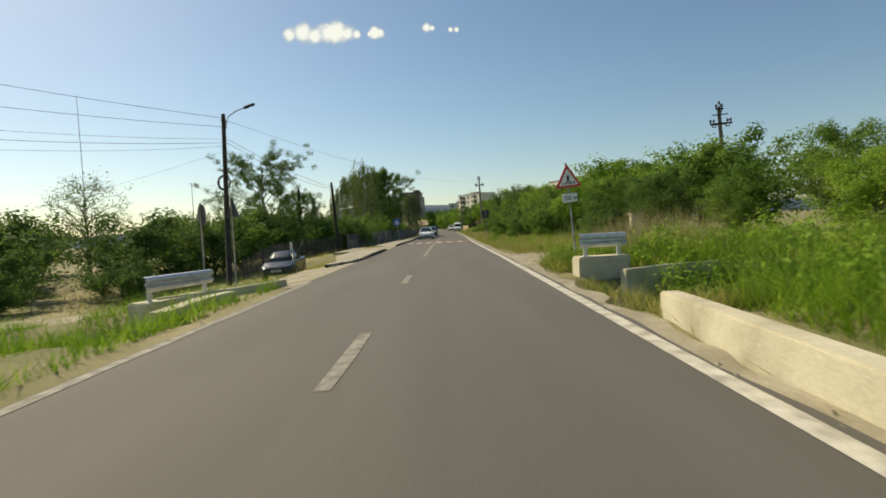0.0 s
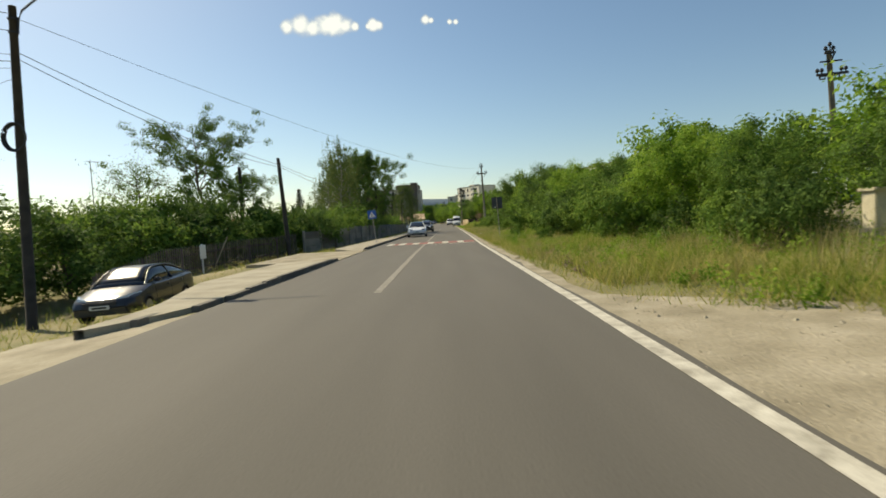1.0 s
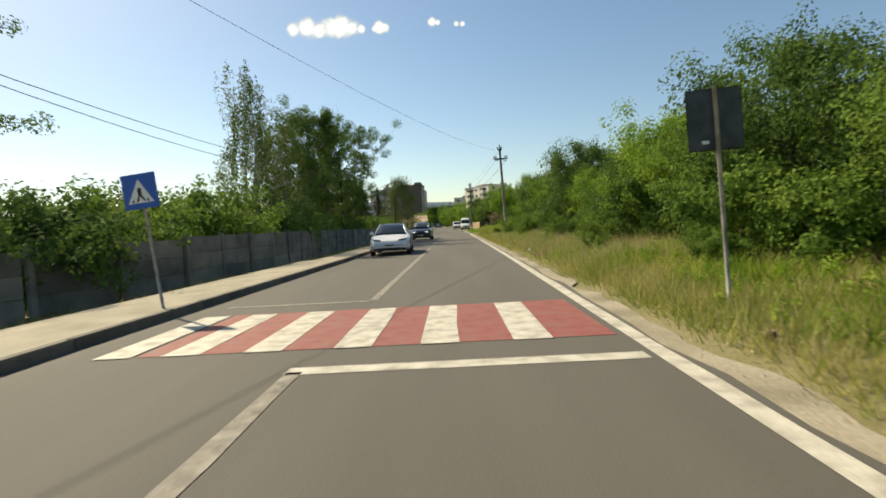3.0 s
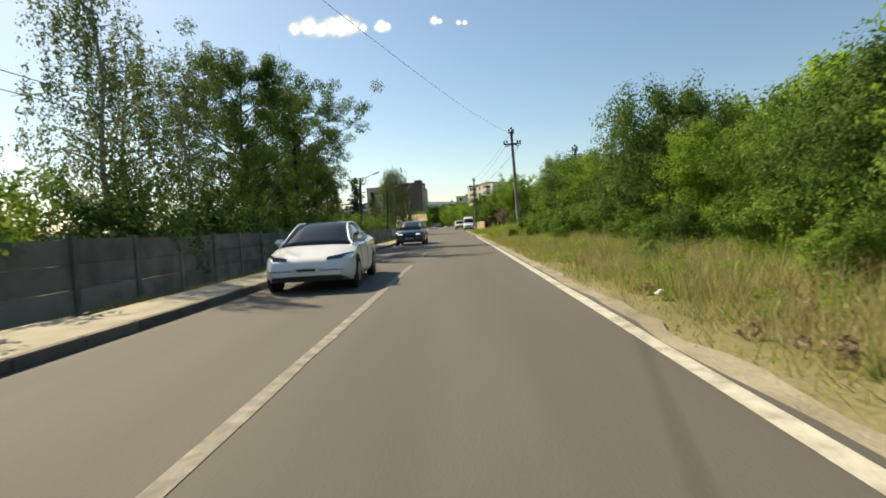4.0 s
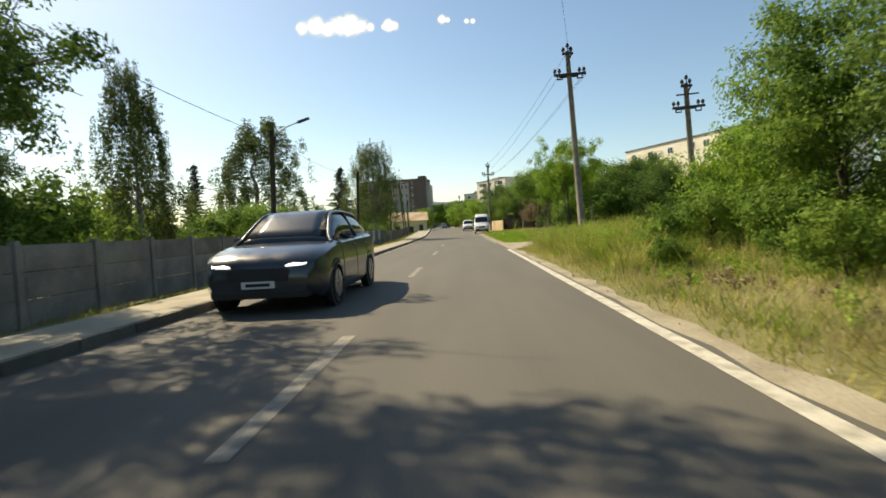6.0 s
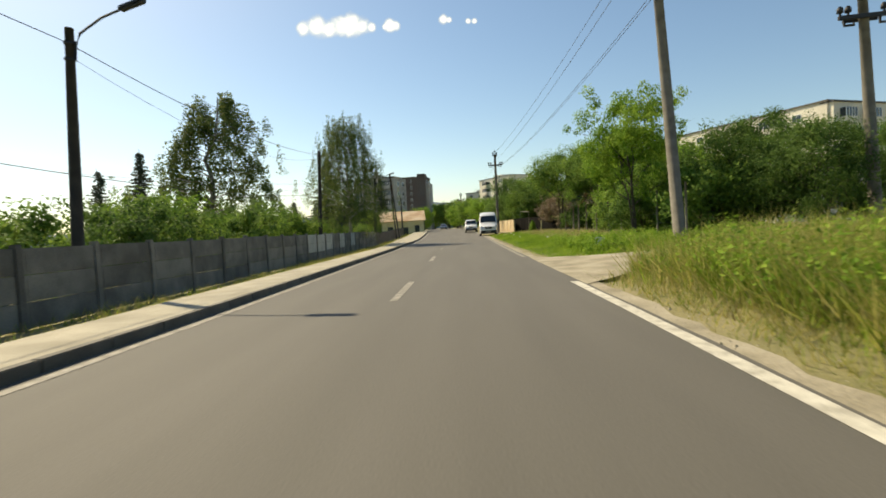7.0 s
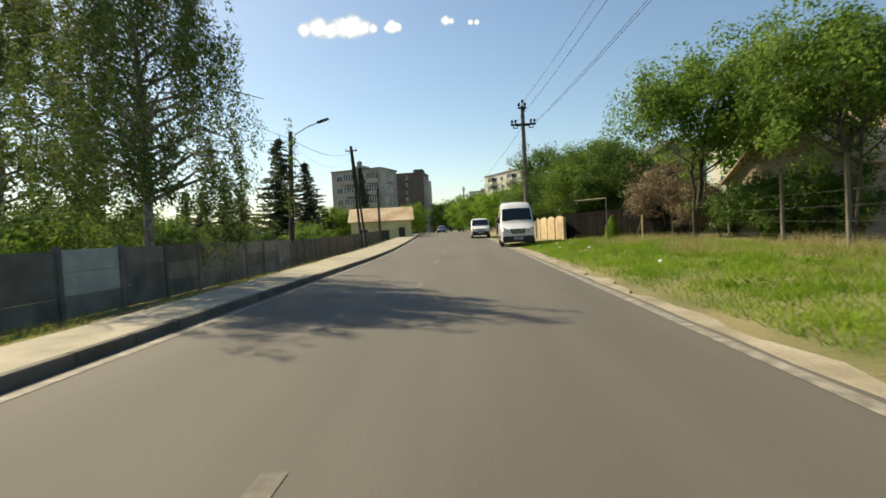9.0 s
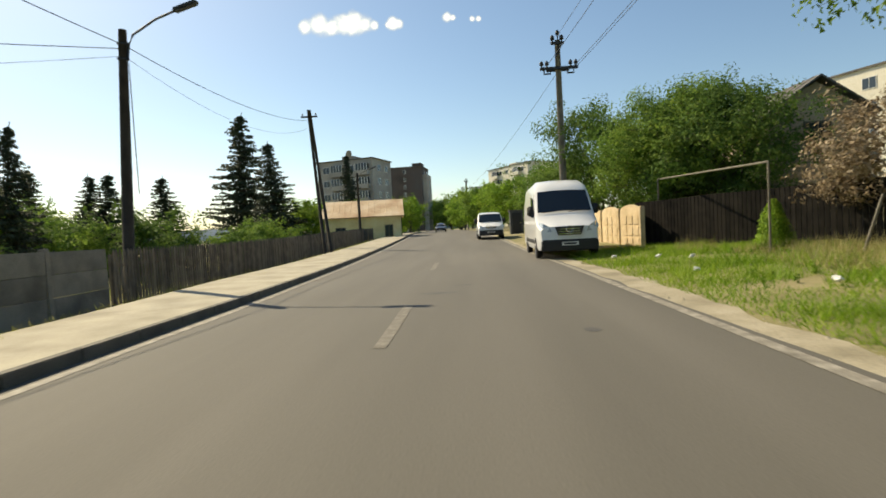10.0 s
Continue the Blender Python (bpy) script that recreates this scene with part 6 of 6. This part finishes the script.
# tan ornamental cast fence behind the van
tf = tagged(new("cast_fence"), "tan ornamental cast concrete fence with arched tops", "fence")
a3, b3 = Vector((6.95, 155.6)), Vector((5.9, 166.0))
n = 5
bk = bmesh.new()
box(bk, -0.23, 0.23, -0.014, 0.014, -0.185, 0.185, 0.01)
block_me = bpy.data.meshes.new("raised_block")
bk.to_mesh(block_me)
bk.free()
block_me.materials.append(TAN)
ang = math.atan2(b3.y - a3.y, b3.x - a3.x)
for k in range(n):
    p = a3.lerp(b3, k / n)
    ln = (b3 - a3).length / n
    out = [(0.08, 0.0), (ln - 0.08, 0.0), (ln - 0.08, 1.55)] + [(ln / 2 + (ln / 2 - 0.08) * math.cos(t), 1.55 + 0.3 * math.sin(t)) for t in np.linspace(0.2, math.pi - 0.2, 9)] + [(0.08, 1.55)]
    bm = bmesh.new()
    prism(bm, out, 0.07, "y", -0.035)
    o = part("panel", bm, TAN, tf)
    m = Matrix.Translation((p.x, p.y, -0.05)) @ Matrix.Rotation(ang, 4, 'Z')
    o.matrix_basis = m
    for r in range(3):
        for c in range(3):
            for side in (-0.045, 0.045):
                q = new("raised_block", block_me)
                q.parent = o
                q.matrix_basis = Matrix.Translation((0.43 + c * 0.55, side, 0.335 + r * 0.45))
    bm = bmesh.new()
    box(bm, -0.09, 0.09, -0.09, 0.09, -0.2, 1.75, 0.02)
    o = part("post", bm, TAN, tf)
    o.matrix_basis = m
# grey metal cabinet beyond the low van
kb = thing("metal_kiosk", pose(4.6, 180.5, road_z(180)), "grey sheet metal kiosk at the roadside beyond the van", "kiosk")
bm = bmesh.new()
box(bm, -0.55, 0.55, -0.6, 0.6, -0.2, 2.0, 0.02)
part("body", bm, SIGN_BACK, kb)
bm = bmesh.new()
box(bm, -0.62, 0.62, -0.68, 0.68, 2.0, 2.1, 0.02)
part("roof", bm, ROOF_DARK, kb)
bm = bmesh.new()
box(bm, -0.38, 0.38, -0.615, -0.6, 0.1, 1.85, 0.005)
kd = part("door", bm, STEEL_DARK, kb)
bm = bmesh.new()
box(bm, 0.26, 0.3, -0.65, -0.615, 0.9, 1.05, 0.005)
part("handle", bm, CHROME, kd)
# small cypress and litter
root = thing("cypress_bush", pose(8.35, 149.6, ground_z(8.35, 149.6)), "small bright green cone-shaped bush in front of fence", "shrub")
bm = bmesh.new()
tube(bm, [(0, 0, -0.2), (0.02, 0, 1.1)], [0.05, 0.015], 6)
part("trunk", bm, BARK, root)
crng = np.random.default_rng(77)
hc = crng.random(9000) ** 1.3
ac = crng.uniform(0, 2 * math.pi, 9000)
rc = 0.46 * (1.03 - hc) ** 0.6 * np.minimum(1, 0.55 + hc * 4) * crng.uniform(0.45, 1.15, 9000) * (1 + 0.12 * np.sin(ac * 3 + hc * 9))
leaf_mesh("crown", np.stack([rc * np.cos(ac), rc * np.sin(ac), 0.04 + 1.28 * hc], 1), 0.03, GRASS_GREEN, root, crng, np.stack([np.cos(ac), np.sin(ac), 0.5 + 0 * ac], 1), hang=-1.0)
wb_ = thing("white_board", pose(5.8, 112.7, ground_z(5.8, 112.7) + 0.06, -7, 6, -14), "white board leaning in the weeds", "board")
bm = bmesh.new()
box(bm, -0.18, 0.18, -0.015, 0.015, 0.0, 0.40, 0.006)
part("board", bm, PAPER, wb_)
lrnd = random.Random(5)
for x, y in ((5.4, 149.8), (5.9, 148.9), (4.9, 146.4), (5.6, 143.4), (5.2, 134.6), (6.4, 128.0), (4.6, 151.2), (3.5, 59.4), (4.6, 78.2), (5.0, 104.0)):
    root = thing("litter", pose(x, y, ground_z(x, y) + 0.12, lrnd.uniform(-30, 30), lrnd.uniform(-30, 30), lrnd.uniform(0, 180)), "crumpled white litter lying in the grass", "litter", "litter on the verge")
    bm = bmesh.new()
    bmesh.ops.create_icosphere(bm, subdivisions=2, radius=0.10)
    for v in bm.verts:
        v.co *= 0.7 + 0.6 * noise.noise(v.co * 9 + Vector((x, y, 0)))
        v.co.z *= 0.6
    part("paper", bm, PAPER, root)


# ---- buildings ----
def block(name, m, label, w, d, storeys, wall, front, side, z0=0.0, storey=2.8, parapet=0.5, win_w=1.5, balconies=(), roof_box=True, skip=0):
    """A flat-roofed block: front along x at y = 0, depth along +y; windows on the front and on the x = 0 and x = w ends."""
    root = thing(name, m, label, "building")
    h = storeys * storey + parapet
    bm = bmesh.new()
    box(bm, 0, w, 0, d, -2, h)
    part("wall", bm, wall, root)
    bm = bmesh.new()
    box(bm, -0.25, w + 0.25, -0.25, d + 0.25, h, h + 0.22)
    roof = part("roof", bm, ROOF_DARK, root)
    if roof_box:
        bm = bmesh.new()
        box(bm, w * 0.35, w * 0.55, d * 0.3, d * 0.7, h + 0.22, h + 1.4)
        part("stair_head", bm, wall, roof)

    def window(face, u, z, ww, hh):
        f, g = bmesh.new(), bmesh.new()
        if face == "front":
            box(f, u - ww / 2 - 0.08, u + ww / 2 + 0.08, -0.06, -0.002, z - 0.08, z + hh + 0.08)
            box(g, u - ww / 2, u - 0.04, -0.075, -0.06, z, z + hh)
            box(g, u + 0.04, u + ww / 2, -0.075, -0.06, z, z + hh)
        else:
            x = -0.06 if face == "west" else w + 0.002
            px_ = -0.075 if face == "west" else w + 0.06
            box(f, x, x + 0.058, u - ww / 2 - 0.08, u + ww / 2 + 0.08, z - 0.08, z + hh + 0.08)
            box(g, px_, px_ + 0.015, u - ww / 2, u - 0.04, z, z + hh)
            box(g, px_, px_ + 0.015, u + 0.04, u + ww / 2, z, z + hh)
        fr_ = part("window", f, WIN_FRAME, root)
        part("pane", g, WIN, fr_)
    for s in range(skip, storeys):
        z = s * storey + 0.95
        for u in front:
            window("front", u, z, win_w, 1.3)
        for face, us in side:
            for u in us:
                window(face, u, z, win_w, 1.3)
        for face, u, bw in balconies:
            bm = bmesh.new()
            if face == "front":
                box(bm, u - bw / 2, u + bw / 2, -1.0, 0, z - 0.95, z + 0.05)
                part("balcony", bm, wall, root)
                bm = bmesh.new()
                box(bm, u - bw / 2 + 0.05, u + bw / 2 - 0.05, -0.95, -0.02, z + 0.05, z + 1.45)
            else:
                x0, x1 = (-1.0, 0) if face == "west" else (w, w + 1.0)
                box(bm, x0, x1, u - bw / 2, u + bw / 2, z - 0.95, z + 0.05)
                part("balcony", bm, wall, root)
                bm = bmesh.new()
                box(bm, x0 + 0.05, x1 - 0.02, u - bw / 2 + 0.05, u + bw / 2 - 0.05, z + 0.05, z + 1.45)
            gz = part("glazing", bm, WIN, root)
            bm = bmesh.new()
            for k in range(5):
                q = u - bw / 2 + 0.05 + (bw - 0.1) * k / 4
                if face == "front":
                    box(bm, q - 0.05, q + 0.05, -1.01, -0.94, z + 0.05, z + 1.45)
                else:
                    xx = -1.01 if face == "west" else w + 0.94
                    box(bm, xx, xx + 0.07, q - 0.05, q + 0.05, z + 0.05, z + 1.45)
            part("mullion", bm, WIN_FRAME, gz)
    return root


gb = block("apartment_block", pose(-31.7, 246.8, -1.0, 0, 0, -17), "grey five-storey apartment block with glazed balconies", 13.4, 9, 6, WALL_GREY, (2.2, 8.2), (("east", (3, 6.5)),), balconies=(("front", 5.2, 2.8), ("front", 11.2, 2.8)), storey=2.9)
bm = bmesh.new()
tube(bm, [(7.0, 2.0, 18.0), (7.0, 2.0, 19.6)], [0.05, 0.05], 6)
tube(bm, [(7.0, 1.7, 19.6), (7.0, 1.9, 19.6)], [0.75, 0.55], 18)
part("dish", bm, CONCRETE, gb, "round satellite dish on roof")
tw = block("tower_block", pose(-28.9, 333, -1.0, 0, 0, -6), "brown weathered tower block with dark slots", 13.2, 14, 9, WALL_BROWN, (6.4,), (("east", (5, 10)),), storey=2.9, win_w=0.8, roof_box=False)
bm = bmesh.new()
box(bm, 9.4, 13.0, 0.2, 6, 26.6, 28.0)
part("stair_head", bm, WALL_BROWN, tw)
bm = bmesh.new()
box(bm, 13.2, 15.0, 1.0, 10, -2, 23.6)
part("wing", bm, WALL_GREY, tw)
block("apartment_block", pose(60.2, 177, 0, 0, 0, 20), "cream five-storey apartment block with white balconies", 26, 12, 6, WALL_WHITE, (), (("west", ()),), storey=2.9, balconies=(("front", 2.6, 2.6), ("front", 8.0, 3.0)), roof_box=False)
block("apartment_block", pose(45.0, 216, 0, 0, 0, -69), "long cream apartment block with small windows and balconies", 41, 11, 6, WALL_WHITE, (3, 9, 15.5, 22, 26, 36.0), (), storey=2.95, balconies=(("front", 31.5, 3.6),), roof_box=False)
block("apartment_block", pose(9.0, 318, 0, 0, 0, -62), "distant cream apartment block above the trees", 24, 11, 7, WALL_WHITE, (3, 8, 12, 16, 21), (), storey=2.9, balconies=(("front", 5.5, 3.0), ("front", 18.5, 3.0)))
block("apartment_block", pose(3.2, 352, 0, 0, 0, -30), "distant pale apartment block beyond the trees", 12, 11, 6, WALL_WHITE, (3, 8), (), storey=2.9)


def house(name, m, label, w, d, eave, ridge, wall, roof_mat, windows, along="x", over=0.35):
    root = thing(name, m, label, "house")
    bm = bmesh.new()
    if along == "x":
        prism(bm, [(0, -1.5), (d, -1.5), (d, eave), (d / 2, ridge - 0.15), (0, eave)], w, "x", 0)
    else:
        prism(bm, [(0, -1.5), (w, -1.5), (w, eave), (w / 2, ridge - 0.15), (0, eave)], d, "y", 0)
    part("wall", bm, wall, root)
    span, length = (d, w) if along == "x" else (w, d)
    k = (ridge - eave) / (span / 2)
    for s in (0, 1):
        bm = bmesh.new()
        lo = (-over, eave - over * k)
        hi = (span / 2, ridge)
        pts = [lo, hi, (hi[0], hi[1] + 0.09), (lo[0], lo[1] + 0.09)]
        if s:
            pts = [(span - a, b) for a, b in pts]
        prism(bm, pts, length + 2 * over, "x" if along == "x" else "y", -over)
        rf = part("roof", bm, roof_mat, root)
        for q in np.arange(-over + 0.5, length + over, 0.62):
            bm = bmesh.new()
            rib = [(a, b + 0.09) for a, b in (lo, hi)]
            if s:
                rib = [(span - a, b) for a, b in rib]
            tube(bm, [(q, *rib[0]), (q, *rib[1])] if along == "x" else [(rib[0][0], q, rib[0][1]), (rib[1][0], q, rib[1][1])], [0.03, 0.03], 4)
            part("roof_rib", bm, roof_mat, rf)
    for u, z, ww, hh in windows:
        f, g = bmesh.new(), bmesh.new()
        box(f, u - ww / 2 - 0.08, u + ww / 2 + 0.08, -0.05, -0.002, z - 0.08, z + hh + 0.08, 0.01)
        box(g, u - ww / 2, u - 0.03, -0.062, -0.05, z, z + hh)
        box(g, u + 0.03, u + ww / 2, -0.062, -0.05, z, z + hh)
        fr_ = part("window", f, WOOD_GREY, root)
        part("pane", g, WIN, fr_)
    return root


hs = house("yellow_house", pose(-14.4, 188.0, -0.5, 0, 0, 8), "small yellow house with rusty tan sheet roof", 7.9, 6.4, 3.5, 5.2, WALL_YELLOW, ROOF_TAN, ((1.6, 0.9, 0.9, 1.4), (4.4, 0.9, 0.9, 1.2), (6.6, 0.9, 0.7, 1.5)))
# brown boards; the near-black tone also carries the shade on this end
bm = bmesh.new()
box(bm, 7.9, 7.96, 0.1, 6.3, -0.5, 3.6)
part("gable_boards", bm, WOOD_POLE, hs, "boarded gable end, brown wood darkened further for shade")
house("garden_house", pose(13.8, 139.5, 0.2, 0, 0, 4), "old house with rusty tan roof behind trees", 9, 7.5, 2.7, 4.9, WALL_BRICK, ROOF_TAN, ((2, 1.0, 1.0, 1.2), (5, 1.0, 1.0, 1.2)))
house("gabled_house", pose(13.3, 158.4, 0.2, 0, 0, 0), "plastered house with dark gabled roof behind the fence", 4.2, 8, 5.2, 6.6, WALL_BRICK, ROOF_DARK, ((2.1, 3.6, 1.0, 1.1),), "y")
house("red_roof_house", pose(-22, 64, -1.0, 0, 0, -10), "low house with red tiled roof behind shrubs", 8, 6, 2.4, 3.7, WALL_WHITE, ROOF_RED, ((2, 0.9, 0.9, 1.2),))
house("garden_shed", pose(-50, 26, -1.1, 0, 0, 20), "low grey shed with pale roof beyond the gardens", 7, 5, 2.0, 2.9, WALL_GREY, ROOF_DARK, ())
house("garden_house", pose(25, 134, 0.2, 0, 0, 10), "pale house with dark roof behind garden trees", 7, 6, 3.2, 5.2, WALL_WHITE, ROOF_DARK, ((2, 1.0, 1.0, 1.2), (5, 1.0, 1.0, 1.2)))


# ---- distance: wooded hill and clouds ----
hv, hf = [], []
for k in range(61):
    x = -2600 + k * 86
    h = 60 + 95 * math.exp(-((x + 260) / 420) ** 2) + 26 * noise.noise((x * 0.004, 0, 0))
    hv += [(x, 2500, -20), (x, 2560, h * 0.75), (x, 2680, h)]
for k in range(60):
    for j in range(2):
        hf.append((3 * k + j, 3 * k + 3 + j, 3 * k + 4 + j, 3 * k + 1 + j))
tagged(mesh_ob("hill", hv, hf, HILL, smooth=True), "wooded hill on the horizon, tinted blue for distance haze", "hill", kind="structure")


def cloud_material(name, blobs):
    """White glowing sheet: dense inside the given puffs (x, z, radius), fraying out at their noisy rims."""
    m = bpy.data.materials.new(name)
    m.use_nodes = True
    n, l = m.node_tree.nodes, m.node_tree.links
    geo = n.new("ShaderNodeNewGeometry")

    def math_(op, a, b):
        k = n.new("ShaderNodeMath")
        k.operation = op
        for s_, q in zip(k.inputs, (a, b)):
            if isinstance(q, (int, float)):
                s_.default_value = q
            else:
                l.new(q, s_)
        return k.outputs[0]
    puff = None
    for x, z, r in blobs:
        d = n.new("ShaderNodeVectorMath")
        d.operation = 'DISTANCE'
        l.new(geo.outputs["Position"], d.inputs[0])
        d.inputs[1].default_value = (x, 3000, z)
        f = math_('SUBTRACT', 1.0, math_('DIVIDE', d.outputs["Value"], r * 1.42))
        puff = f if puff is None else math_('SMOOTH_MAX', puff, f)
    rough_ = n.new("ShaderNodeTexNoise")
    rough_.inputs["Scale"].default_value, rough_.inputs["Detail"].default_value = 0.013, 7.0
    l.new(geo.outputs["Position"], rough_.inputs["Vector"])
    dens = math_('ADD', puff, math_('MULTIPLY', math_('SUBTRACT', rough_.outputs["Fac"], 0.5), 1.1))
    ramp = n.new("ShaderNodeMapRange")
    ramp.interpolation_type = 'SMOOTHSTEP'
    ramp.inputs["From Min"].default_value, ramp.inputs["From Max"].default_value = 0.10, 0.72
    l.new(dens, ramp.inputs["Value"])
    # self-glow stands in for sunlight on the cloud, stronger inside the puffs
    em = n.new("ShaderNodeEmission")
    em.inputs[0].default_value = (0.86, 0.93, 1.0, 1)
    l.new(math_('ADD', 0.56, math_('MULTIPLY', ramp.outputs[0], 0.46)), em.inputs[1])
    tr = n.new("ShaderNodeBsdfTransparent")
    mix = n.new("ShaderNodeMixShader")
    l.new(ramp.outputs[0], mix.inputs[0])
    l.new(tr.outputs[0], mix.inputs[1])
    l.new(em.outputs[0], mix.inputs[2])
    l.new(mix.outputs[0], n["Material Output"].inputs[0])
    return m


def cloud(blobs, label):
    x0, x1 = min(x - 2.2 * r for x, z, r in blobs), max(x + 2.2 * r for x, z, r in blobs)
    z0, z1 = min(z - 2.2 * r for x, z, r in blobs), max(z + 2.2 * r for x, z, r in blobs)
    ob = mesh_ob("cloud", [(x0, 3000, z0), (x1, 3000, z0), (x1, 3000, z1), (x0, 3000, z1)], [(0, 1, 2, 3)], cloud_material("glowing cloud sheet", blobs))
    return tagged(ob, label, "cloud", kind="structure")


cloud([(-840, 1168, 40), (-770, 1175, 62), (-700, 1160, 44), (-620, 1170, 55), (-560, 1175, 60), (-510, 1158, 45), (-455, 1150, 28)], "small white cumulus cloud")
cloud([(-350, 1155, 34), (-315, 1150, 26), (-380, 1148, 16)], "tiny white cumulus cloud")
cloud([(-50, 1168, 26), (-15, 1163, 16)], "tiny white cumulus cloud")
cloud([(90, 1148, 16), (125, 1146, 16)], "tiny white cloud wisp")
